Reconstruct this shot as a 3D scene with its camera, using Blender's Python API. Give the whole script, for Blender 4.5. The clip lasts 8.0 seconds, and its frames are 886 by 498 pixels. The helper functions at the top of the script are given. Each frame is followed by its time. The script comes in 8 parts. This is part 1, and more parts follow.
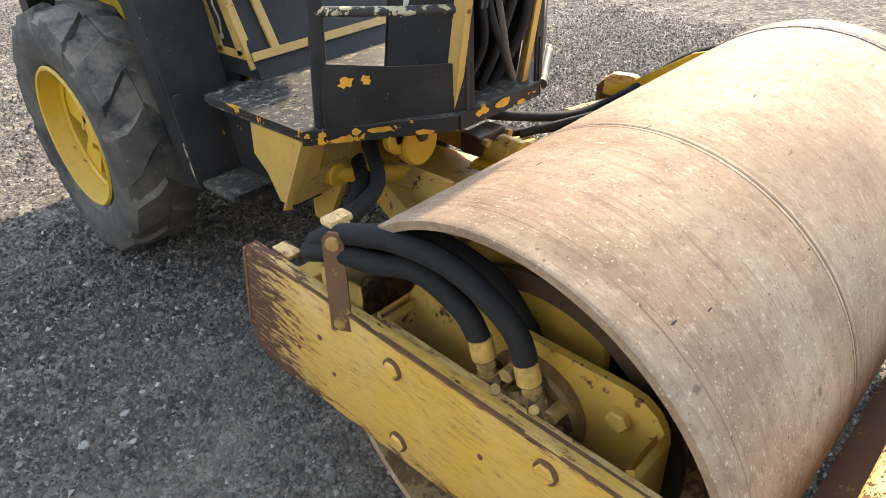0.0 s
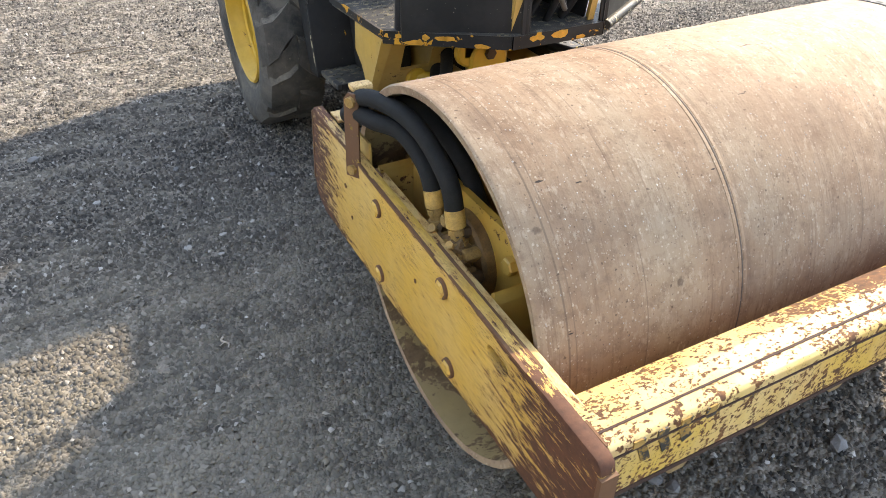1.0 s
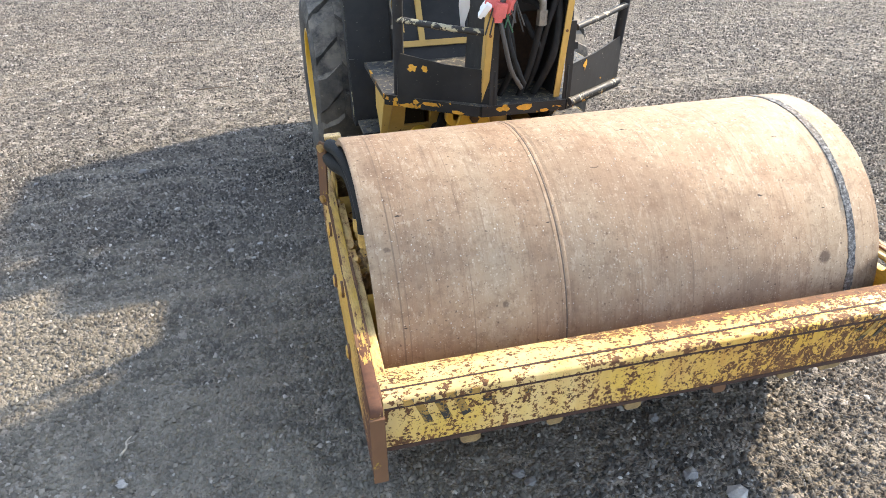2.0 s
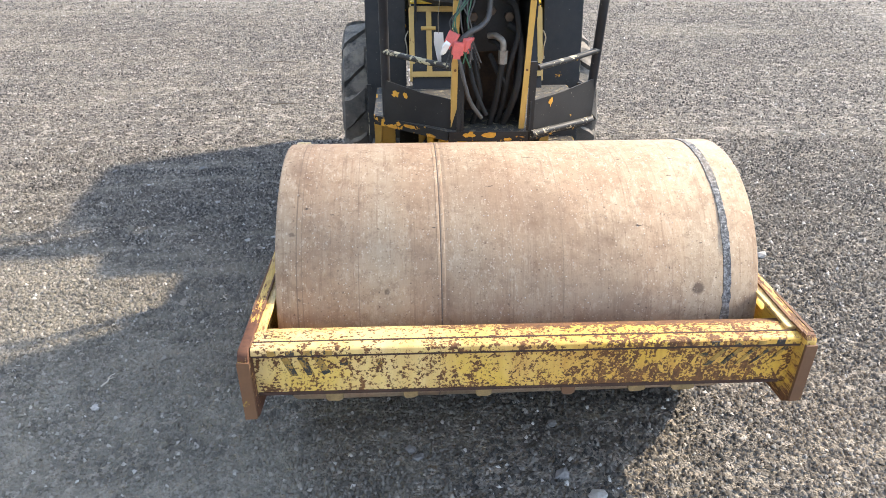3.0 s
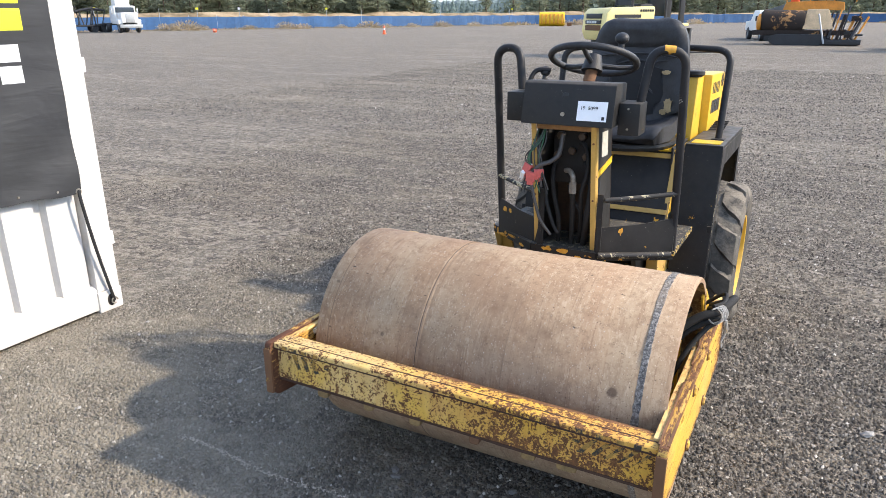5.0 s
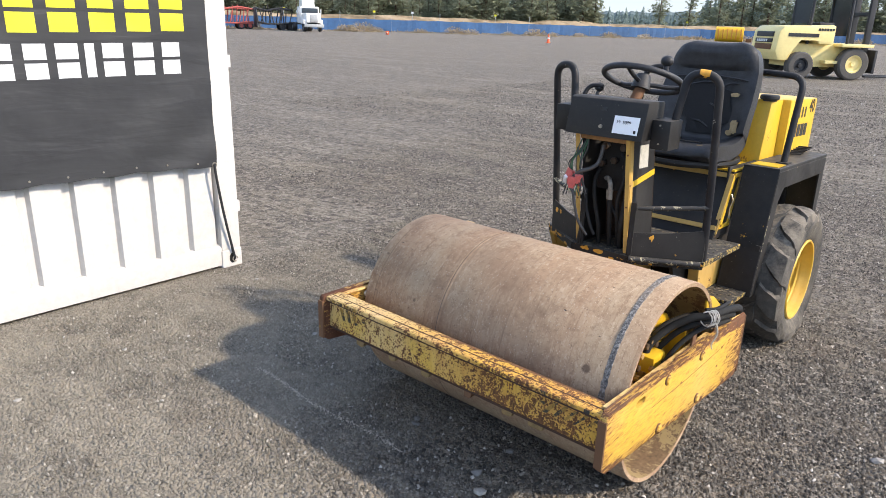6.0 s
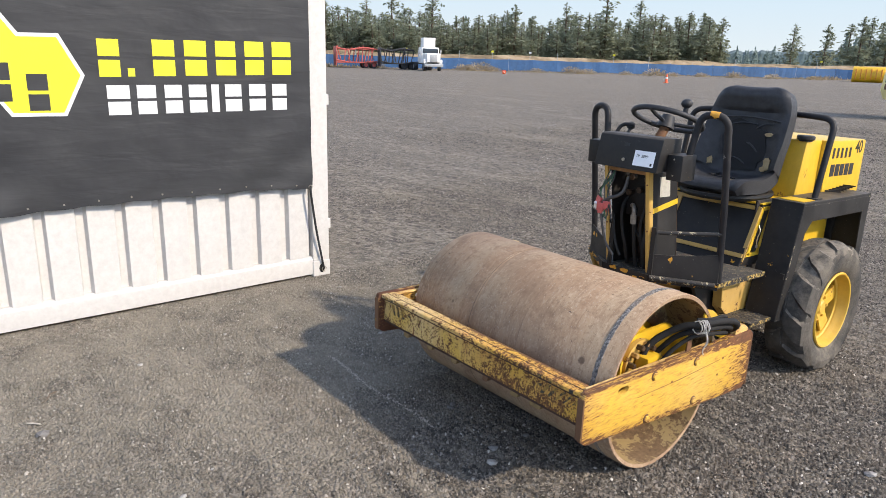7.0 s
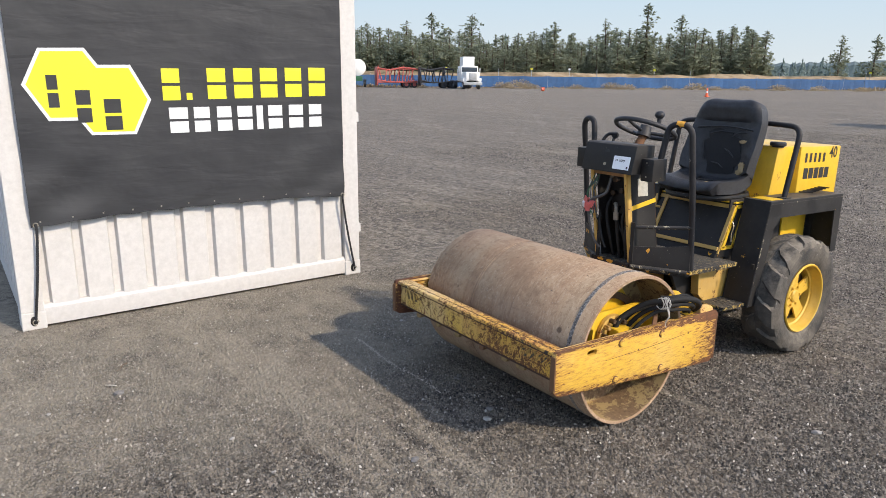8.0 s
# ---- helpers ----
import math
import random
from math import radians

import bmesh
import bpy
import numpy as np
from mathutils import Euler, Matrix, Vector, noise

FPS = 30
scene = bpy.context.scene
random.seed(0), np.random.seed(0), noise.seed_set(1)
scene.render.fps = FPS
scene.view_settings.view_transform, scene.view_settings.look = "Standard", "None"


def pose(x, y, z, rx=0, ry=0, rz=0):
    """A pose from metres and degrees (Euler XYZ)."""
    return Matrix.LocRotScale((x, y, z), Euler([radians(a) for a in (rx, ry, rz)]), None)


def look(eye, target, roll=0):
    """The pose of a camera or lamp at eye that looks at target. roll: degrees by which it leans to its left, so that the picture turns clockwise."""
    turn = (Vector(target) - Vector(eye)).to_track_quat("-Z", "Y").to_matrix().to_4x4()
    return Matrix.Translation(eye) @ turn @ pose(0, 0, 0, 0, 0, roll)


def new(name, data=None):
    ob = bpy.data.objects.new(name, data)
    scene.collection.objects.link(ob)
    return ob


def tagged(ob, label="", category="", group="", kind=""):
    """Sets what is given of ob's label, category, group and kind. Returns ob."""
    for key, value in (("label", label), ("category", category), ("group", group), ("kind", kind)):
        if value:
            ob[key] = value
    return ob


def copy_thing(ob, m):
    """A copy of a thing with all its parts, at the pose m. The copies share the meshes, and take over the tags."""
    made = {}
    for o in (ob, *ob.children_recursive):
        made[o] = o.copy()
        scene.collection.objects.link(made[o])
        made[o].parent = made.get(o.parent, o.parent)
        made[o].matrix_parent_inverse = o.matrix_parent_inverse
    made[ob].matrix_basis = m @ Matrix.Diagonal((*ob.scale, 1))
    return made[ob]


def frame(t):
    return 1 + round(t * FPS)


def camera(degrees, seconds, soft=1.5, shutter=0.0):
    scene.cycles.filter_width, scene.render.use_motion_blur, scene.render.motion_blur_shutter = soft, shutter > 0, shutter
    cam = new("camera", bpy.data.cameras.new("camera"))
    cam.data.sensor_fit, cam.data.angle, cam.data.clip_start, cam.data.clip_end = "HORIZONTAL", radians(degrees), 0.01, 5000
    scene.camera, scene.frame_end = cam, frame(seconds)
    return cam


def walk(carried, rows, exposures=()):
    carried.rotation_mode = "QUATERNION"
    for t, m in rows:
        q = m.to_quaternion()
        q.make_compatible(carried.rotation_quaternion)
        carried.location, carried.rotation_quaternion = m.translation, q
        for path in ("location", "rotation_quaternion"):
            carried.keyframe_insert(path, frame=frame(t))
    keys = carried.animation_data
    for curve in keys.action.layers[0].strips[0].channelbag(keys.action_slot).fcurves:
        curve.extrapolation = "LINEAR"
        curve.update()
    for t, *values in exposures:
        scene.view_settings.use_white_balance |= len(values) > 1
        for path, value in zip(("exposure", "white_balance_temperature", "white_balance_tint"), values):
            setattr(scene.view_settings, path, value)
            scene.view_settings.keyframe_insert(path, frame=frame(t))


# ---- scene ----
cam = camera(65.5, 8.0, soft=0.5)
PATH = [
    (0, (0.033, -0.014, 1.2), (1.222, 1.168, 0.109), -2.2),
    (0.2, (0.065, -0.105, 1.191), (1.121, 1.097, -0.01), -0.6),
    (0.3, (0.077, -0.151, 1.186), (1.053, 1.109, -0.024), -0.9),
    (0.5, (0.085, -0.238, 1.176), (0.961, 1.094, -0.032), -1.4),
    (0.7, (0.091, -0.338, 1.179), (0.922, 1.033, -0.017), -1.5),
    (1, (0.115, -0.492, 1.203), (0.868, 0.946, 0.036), 0.3),
    (1.2, (0.136, -0.601, 1.24), (0.848, 0.861, 0.076), -0.4),
    (2.3, (0.567, -1.117, 1.405), (0.895, 0.57, 0.382), 0.7),
    (2.5, (0.651, -1.191, 1.407), (0.932, 0.515, 0.402), 1),
    (2.8, (0.792, -1.296, 1.438), (0.987, 0.437, 0.459), 1.2),
    (3, (0.899, -1.343, 1.453), (1.009, 0.395, 0.47), 0.5),
    (3.2, (1.027, -1.368, 1.455), (1.039, 0.383, 0.49), 0.4),
    (3.5, (1.231, -1.396, 1.466), (1.139, 0.379, 0.55), 1.6),
    (3.7, (1.328, -1.427, 1.483), (1.192, 0.392, 0.664), 1.3),
    (4, (1.468, -1.483, 1.498), (1.268, 0.389, 0.824), 0.3),
    (4.2, (1.571, -1.54, 1.506), (1.228, 0.328, 0.88), 0.4),
    (4.5, (1.741, -1.62, 1.53), (1.21, 0.187, 0.859), 0.6),
    (4.7, (1.852, -1.652, 1.537), (1.18, 0.113, 0.881), -0.6),
    (5, (2.038, -1.681, 1.543), (1.146, -0.01, 0.902), -0.3),
    (5.2, (2.17, -1.688, 1.561), (1.191, -0.075, 0.898), 0.5),
    (6.3, (2.768, -1.828, 1.608), (1.435, -0.458, 1.021), 1),
    (6.5, (2.878, -1.866, 1.628), (1.487, -0.542, 1.069), 0.4),
    (7, (3.205, -1.915, 1.636), (1.719, -0.689, 1.1), 1.7),
    (7.5, (3.498, -1.986, 1.654), (1.979, -0.787, 1.15), 1),
    (8, (3.774, -2.128, 1.659), (2.204, -0.99, 1.169), 0.6),
]
walk(cam, [(t, look(eye, target, roll)) for t, eye, target, roll in PATH],
     [(0, 2.44, 7480, 8), (1.0, 2.44, 7280, 8), (2.5, 2.42, 6930, 8), (3.5, 2.45, 6800, 8.5), (4.0, 2.22, 6760, 8.8), (4.5, 1.99, 6730, 9), (6.5, 1.52, 6720, 10.5), (8, 1.26, 6800, 11)])

# ---- world, sun, sky ----
SUN_TO = Vector((1.30, 0.50, 1.0)).normalized()
world = bpy.data.worlds.new("world")
scene.world = world
world.use_nodes = True
wn = world.node_tree.nodes
sky = wn.new("ShaderNodeTexSky")
sky.sky_type, sky.sun_disc = "NISHITA", False
sky.sun_elevation = math.asin(SUN_TO.z)
sky.sun_rotation = math.atan2(SUN_TO.x, SUN_TO.y)
sky.air_density, sky.dust_density, sky.ozone_density = 1.0, 0.6, 4.2
haze = wn.new("ShaderNodeHueSaturation")             # a smoke-hazy sky, paler than clear air
haze.inputs["Saturation"].default_value = 0.74
world.node_tree.links.new(sky.outputs[0], haze.inputs["Color"])
world.node_tree.links.new(haze.outputs[0], wn["Background"].inputs[0])
wn["Background"].inputs[1].default_value = 0.150
sun = new("sun", bpy.data.lights.new("sun", "SUN"))
sun.data.energy, sun.data.angle, sun.data.color = 1.84, radians(1.8), (1.0, 0.88, 0.73)
sun.matrix_world = look(SUN_TO * 60, (0, 0, 0))
scene.view_settings.exposure = 0.0


# ---- materials ----
class Mat:
    """A small builder for procedural node materials."""

    def __init__(self, name, rough=0.6, metal=0.0, spec=0.5):
        self.m = bpy.data.materials.new(name)
        self.m.use_nodes = True
        self.t = self.m.node_tree
        self.b = self.t.nodes["Principled BSDF"]
        self.b.inputs["Roughness"].default_value = rough
        self.b.inputs["Metallic"].default_value = metal
        self.b.inputs["Specular IOR Level"].default_value = spec
        self.geo = self.t.nodes.new("ShaderNodeNewGeometry")

    def link(self, a, b):
        self.t.links.new(a, b)

    def coord(self, scale=(1, 1, 1), local=False):
        mp = self.t.nodes.new("ShaderNodeMapping")
        if local:
            tc = self.t.nodes.new("ShaderNodeTexCoord")
            self.link(tc.outputs["Object"], mp.inputs[0])
        else:
            self.link(self.geo.outputs["Position"], mp.inputs[0])
        mp.inputs["Scale"].default_value = scale
        return mp.outputs[0]

    def noise(self, scale, detail=4, rough=0.55, stretch=(1, 1, 1), local=False, warp=0.0):
        n = self.t.nodes.new("ShaderNodeTexNoise")
        n.inputs["Scale"].default_value, n.inputs["Detail"].default_value = scale, detail
        n.inputs["Roughness"].default_value, n.inputs["Distortion"].default_value = rough, warp
        self.link(self.coord(stretch, local), n.inputs["Vector"])
        return n.outputs["Fac"]

    def voronoi(self, scale, feature="F1", out="Distance", local=False):
        n = self.t.nodes.new("ShaderNodeTexVoronoi")
        n.feature = feature
        n.inputs["Scale"].default_value = scale
        self.link(self.coord((1, 1, 1), local), n.inputs["Vector"])
        return n.outputs[out]

    def ramp(self, fac, stops, smooth=False):
        r = self.t.nodes.new("ShaderNodeValToRGB")
        els = r.color_ramp.elements
        while len(els) < len(stops):
            els.new(0.5)
        for e, (p, c) in zip(els, stops):
            e.position = p
            e.color = (*c, 1) if len(c) == 3 else c
        if smooth:
            r.color_ramp.interpolation = "EASE"
        self.link(fac, r.inputs[0])
        return r.outputs[0]

    def step(self, fac, lo, hi):
        r = self.t.nodes.new("ShaderNodeMapRange")
        r.inputs["From Min"].default_value, r.inputs["From Max"].default_value = lo, hi
        self.link(fac, r.inputs["Value"])
        return r.outputs["Result"]

    def mix(self, fac, a, b, blend="MIX"):
        n = self.t.nodes.new("ShaderNodeMix")
        n.data_type, n.blend_type = "RGBA", blend
        for sock, v in ((n.inputs[0], fac), (n.inputs[6], a), (n.inputs[7], b)):
            if isinstance(v, bpy.types.NodeSocket):
                self.link(v, sock)
            elif isinstance(v, tuple):
                sock.default_value = (*v, 1)
            else:
                sock.default_value = v
        return n.outputs[2]

    def math(self, op, a, b=0.0):
        n = self.t.nodes.new("ShaderNodeMath")
        n.operation = op
        for sock, v in ((n.inputs[0], a), (n.inputs[1], b)):
            if isinstance(v, bpy.types.NodeSocket):
                self.link(v, sock)
            else:
                sock.default_value = v
        return n.outputs[0]

    def rnd(self, island=False):
        if island:
            return self.geo.outputs["Random Per Island"]
        return self.t.nodes.new("ShaderNodeObjectInfo").outputs["Random"]

    def color(self, c):
        if isinstance(c, tuple):
            self.b.inputs["Base Color"].default_value = (*c, 1)
        else:
            self.link(c, self.b.inputs["Base Color"])
        return self

    def rough(self, fac, lo, hi):
        self.link(self.math("ADD", self.math("MULTIPLY", fac, hi - lo), lo), self.b.inputs["Roughness"])
        return self

    def bump(self, fac, dist, strength=0.6):
        b = self.t.nodes.new("ShaderNodeBump")
        b.inputs["Distance"].default_value, b.inputs["Strength"].default_value = dist, strength
        self.link(fac, b.inputs["Height"])
        self.link(b.outputs[0], self.b.inputs["Normal"])
        return self


def plain(name, c, rough=0.6, metal=0.0, vary=0.25, scale=14.0, bump=0.0008, spec=0.5, local=False):
    """A painted, moulded or cast surface with two scales of variation."""
    k = Mat(name, rough, metal, spec)
    n1, n2 = k.noise(scale, 5, 0.6, local=local), k.noise(scale * 9, 3, 0.6, local=local)
    f = k.math("ADD", k.math("MULTIPLY", n1, 0.65), k.math("MULTIPLY", n2, 0.35))
    dark, light = tuple(v * (1 - vary) for v in c), tuple(min(1, v * (1 + vary)) for v in c)
    k.color(k.ramp(f, [(0.3, dark), (0.7, light)]))
    k.rough(n1, max(0.05, rough - 0.12), min(1, rough + 0.12))
    if bump:
        k.bump(n2, bump, 0.5)
    return k.m


def worn_paint(name, paint, dust, amount=0.42, scrape=(1, 1, 1), scale=7.0, rough=0.5, rust=(0.115, 0.042, 0.018), fade=0.3, ends=None, edges=None, bleed=0.0, scratches=0.0):
    """Paint over steel: chipped and scraped to rust, with a dusty film."""
    k = Mat(name, rough)
    chips = k.noise(scale, 9, 0.68, scrape, warp=0.12)
    fine = k.noise(scale * 7, 5, 0.7, scrape)
    f = k.math("ADD", k.math("MULTIPLY", chips, 0.72), k.math("MULTIPLY", fine, 0.28))
    if ends:
        y = k.t.nodes.new("ShaderNodeSeparateXYZ")
        k.link(k.geo.outputs["Position"], y.inputs[0])
        away = k.math("ABSOLUTE", k.math("SUBTRACT", y.outputs[1], ends[0]))
        f = k.math("ADD", f, k.math("MULTIPLY", k.step(away, ends[1], ends[2]), ends[3]))
    if edges:
        top, fall, low, drop, crown = edges
        yz = k.t.nodes.new("ShaderNodeSeparateXYZ")
        k.link(k.geo.outputs["Position"], yz.inputs[0])
        along = k.math("ADD", yz.outputs[1], 0.12)
        up = k.math("ADD", yz.outputs[2], k.math("MULTIPLY", along, fall))
        dn = k.math("ADD", yz.outputs[2], k.math("MULTIPLY", along, drop))
        nz = k.t.nodes.new("ShaderNodeSeparateXYZ")
        k.link(k.geo.outputs["True Normal"], nz.inputs[0])
        upright = k.step(nz.outputs[2], 0.80, 0.45)
        lip = k.math("ADD", k.math("MULTIPLY", upright, 0.15 - crown), crown)
        f = k.math("ADD", f, k.math("MULTIPLY", k.step(up, top - 0.012, top + 0.003), lip))
        f = k.math("ADD", f, k.math("MULTIPLY", k.step(dn, low + 0.040, low), 0.15))
    bare = k.step(f, 1 - amount - 0.012, 1 - amount + 0.012)
    if scratches:
        thin = k.noise(16, 4, 0.62, (9.0, 0.7, 4.5), warp=0.25)
        line = k.step(k.math("ABSOLUTE", k.math("SUBTRACT", thin, 0.5)), 0.0085, 0.002)
        where = k.step(k.noise(7, 5, 0.7, (1, 0.6, 1)), 0.52, 0.60)
        bare = k.math("MAXIMUM", bare, k.math("MULTIPLY", k.math("MULTIPLY", line, where), scratches))
    film = k.step(k.noise(3.1, 4, 0.6), 0.4, 0.75)
    grime = k.step(k.noise(23, 6, 0.7, scrape), 0.35, 0.7)
    base = k.mix(k.math("MULTIPLY", film, fade), paint, dust)
    base = k.mix(k.math("MULTIPLY", grime, 0.35), base, tuple(v * 0.55 for v in paint))
    if bleed:
        base = k.mix(k.math("MULTIPLY", k.step(f, 1 - amount - 0.13, 1 - amount), bleed), base, (0.36, 0.165, 0.040))
    rusty = k.ramp(k.noise(41, 6, 0.7), [(0.3, tuple(v * 0.5 for v in rust)), (0.6, rust), (0.85, tuple(min(1, v * 1.9) for v in rust))])
    k.color(k.mix(bare, base, rusty))
    k.link(k.math("ADD", k.math("MULTIPLY", bare, 0.3), rough), k.b.inputs["Roughness"])
    k.bump(k.math("SUBTRACT", k.math("MULTIPLY", fine, 0.25), k.math("MULTIPLY", bare, 0.5)), 0.0016, 0.7)
    return k.m


def chipped_black(name, chip=(0.62, 0.30, 0.03), amount=0.30, scale=9.0, base=(0.0165, 0.0158, 0.0155), spots=0.262):
    """Black brushed-on paint, dusty, with chips that show the older yellow coat."""
    k = Mat(name, 0.55, spec=0.26)
    n = k.noise(scale, 7, 0.62, warp=0.4)
    scratch = k.step(k.noise(13, 6, 0.65, (1.0, 1.0, 7.0), warp=0.3), 0.70, 0.725)
    big = k.noise(2.3, 2, 0.5)
    f = k.math("ADD", k.math("MULTIPLY", n, 0.75), k.math("MULTIPLY", big, 0.25))
    bare = k.step(f, 1 - amount - 0.008, 1 - amount + 0.008)
    dust = k.step(k.noise(6, 7, 0.7), 0.42, 0.8)
    fleck = k.step(k.noise(150, 2, 0.5), 1 - spots, 1 - spots + 0.03)
    c = k.mix(k.math("MULTIPLY", dust, 0.45), base, (0.070, 0.064, 0.057))
    up = k.t.nodes.new("ShaderNodeSeparateXYZ")
    k.link(k.geo.outputs["True Normal"], up.inputs[0])
    settled = k.math("MULTIPLY", k.step(up.outputs[2], 0.6, 0.95), k.step(k.noise(17, 6, 0.7), 0.30, 0.62))
    c = k.mix(k.math("MULTIPLY", settled, 0.55), c, (0.135, 0.115, 0.092))
    c = k.mix(fleck, c, (0.20, 0.18, 0.15))
    c = k.mix(k.math("MULTIPLY", scratch, 0.6), c, (0.14, 0.125, 0.105))
    k.color(k.mix(bare, c, chip))
    k.rough(dust, 0.46, 0.80)
    k.bump(k.math("SUBTRACT", k.noise(38, 4, 0.6), k.math("MULTIPLY", bare, 0.6)), 0.0012, 0.5)
    return k.m


def dusty(k, c, tint):
    """Trodden dust lying towards the container."""
    xy = k.t.nodes.new("ShaderNodeSeparateXYZ")
    k.link(k.geo.outputs["Position"], xy.inputs[0])
    wob = k.math("MULTIPLY", k.math("SUBTRACT", k.noise(1.3, 8, 0.68, warp=0.5), 0.5), 2.6)
    near = k.math("MULTIPLY", k.step(k.math("ADD", xy.outputs[0], wob), 1.30, 0.25), k.step(k.math("ADD", xy.outputs[1], wob), 1.7, 0.3))
    patchy = k.step(k.noise(3.1, 7, 0.72), 0.30, 0.56)
    return k.mix(k.math("MULTIPLY", k.math("MULTIPLY", near, patchy), tint), c, (0.292, 0.260, 0.204))


def ruts(k):
    """Broad curved wheel tracks of pale dust, broken up and ribbed by tyre treads."""
    band = k.noise(0.55, 5, 0.60, (0.34, 1.9, 1), warp=0.9)
    ribs = k.noise(4.2, 4, 0.65, (0.45, 3.4, 1), warp=0.6)
    return k.step(k.math("ADD", k.math("MULTIPLY", band, 0.60), k.math("MULTIPLY", ribs, 0.40)), 0.51, 0.63)


def drifts(k):
    return k.step(k.math("ADD", k.math("MULTIPLY", k.noise(0.75, 8, 0.68, (1.0, 1.5, 1), warp=0.7), 0.6), k.math("MULTIPLY", k.noise(5.0, 6, 0.7), 0.4)), 0.48, 0.65)


def ground_material():
    """Crushed gravel with dusty drifts, wheel tracks and darker damp-looking patches."""
    k = Mat("gravel_ground", 0.93, spec=0.25)
    grain = k.voronoi(150.0, out="Color")
    edge = k.voronoi(150.0)
    coarse = k.voronoi(70.0)
    tone = k.t.nodes.new("ShaderNodeSeparateColor")
    k.link(grain, tone.inputs[0])
    c = k.ramp(tone.outputs[0], [(0.0, (0.036, 0.034, 0.031)), (0.42, (0.093, 0.080, 0.068)), (0.78, (0.180, 0.153, 0.126)), (1.0, (0.444, 0.396, 0.326))])
    dark = k.step(k.noise(0.33, 5, 0.6, (1, 1.4, 1)), 0.52, 0.70)
    c = k.mix(k.math("MULTIPLY", dark, 0.30), c, (0.067, 0.059, 0.053))
    lumps = k.math("ADD", k.math("MULTIPLY", k.noise(38, 5, 0.75), 0.6), k.math("MULTIPLY", k.noise(9, 5, 0.75), 0.4))
    c = k.mix(k.math("MULTIPLY", k.step(lumps, 0.51, 0.60), 0.50), c, (0.237, 0.206, 0.169))
    c = k.mix(k.math("MULTIPLY", k.step(lumps, 0.48, 0.39), 0.65), c, (0.044, 0.041, 0.037))
    mottle = k.noise(1.7, 9, 0.74, (0.9, 1.5, 1), warp=0.6)
    c = k.mix(k.math("MULTIPLY", k.step(mottle, 0.52, 0.62), 0.50), c, (0.242, 0.207, 0.160))
    c = k.mix(k.math("MULTIPLY", k.step(mottle, 0.48, 0.38), 0.52), c, (0.075, 0.065, 0.058))
    ripple = k.noise(6.5, 9, 0.80, (0.8, 1.7, 1), warp=0.4)
    c = k.mix(k.math("MULTIPLY", k.step(ripple, 0.53, 0.62), 0.45), c, (0.227, 0.196, 0.153))
    c = k.mix(k.math("MULTIPLY", k.step(ripple, 0.47, 0.38), 0.55), c, (0.053, 0.047, 0.042))
    far = k.noise(0.05, 5, 0.6, (1, 2.0, 1))
    c = k.mix(k.math("ADD", k.math("MULTIPLY", k.step(far, 0.36, 0.66), 0.35), 0.25), c, (0.224, 0.186, 0.140))
    c = k.mix(k.math("MULTIPLY", drifts(k), 0.45), c, (0.253, 0.212, 0.156))
    c = k.mix(k.math("MULTIPLY", ruts(k), 0.70), c, (0.333, 0.289, 0.223))
    cells = k.t.nodes.new("ShaderNodeSeparateColor")
    k.link(k.voronoi(19.0, out="Color"), cells.inputs[0])
    c = k.mix(k.math("MULTIPLY", k.step(cells.outputs[0], 0.74, 1.0), 0.62), c, (0.353, 0.302, 0.244))
    c = k.mix(k.math("MULTIPLY", k.step(cells.outputs[1], 0.64, 0.95), 0.68), c, (0.056, 0.049, 0.043))
    chips = k.t.nodes.new("ShaderNodeSeparateColor")
    k.link(k.voronoi(52.0, out="Color"), chips.inputs[0])
    c = k.mix(k.math("MULTIPLY", k.step(chips.outputs[0], 0.72, 0.95), 0.55), c, (0.374, 0.329, 0.272))
    c = k.mix(k.math("MULTIPLY", k.step(chips.outputs[1], 0.60, 0.90), 0.62), c, (0.042, 0.038, 0.033))
    k.color(dusty(k, c, 0.72))
    h = k.math("ADD", k.math("MULTIPLY", k.math("SUBTRACT", 1.0, edge), 0.5), k.math("MULTIPLY", k.math("SUBTRACT", 1.0, coarse), 0.8))
    h = k.math("ADD", h, k.math("MULTIPLY", k.noise(330, 2), 0.3))
    h = k.math("ADD", h, k.math("MULTIPLY", k.noise(6, 4, 0.6), 1.6))
    h = k.math("ADD", h, k.math("MULTIPLY", k.noise(1.3, 7, 0.66, (0.5, 2.2, 1), warp=0.5), 6.0))
    k.bump(h, 0.012, 1.0)
    return k.m


def stone_material():
    k = Mat("gravel_stone", 0.88, spec=0.3)
    r = k.rnd(island=True)
    c = k.ramp(r, [(0.0, (0.015, 0.0145, 0.0135)), (0.34, (0.050, 0.046, 0.041)), (0.64, (0.113, 0.102, 0.087)), (0.88, (0.188, 0.170, 0.145)), (0.975, (0.290, 0.265, 0.228)), (1.0, (0.60, 0.56, 0.50))])
    c = k.mix(k.math("MULTIPLY", k.noise(180, 3), 0.2), c, (0.151, 0.127, 0.099))
    c = k.mix(k.math("MULTIPLY", drifts(k), 0.40), c, (0.242, 0.196, 0.147))
    c = k.mix(k.math("MULTIPLY", ruts(k), 0.55), c, (0.315, 0.273, 0.210))
    k.color(dusty(k, c, 0.58))
    k.bump(k.noise(420, 3), 0.0006, 0.5)
    return k.m


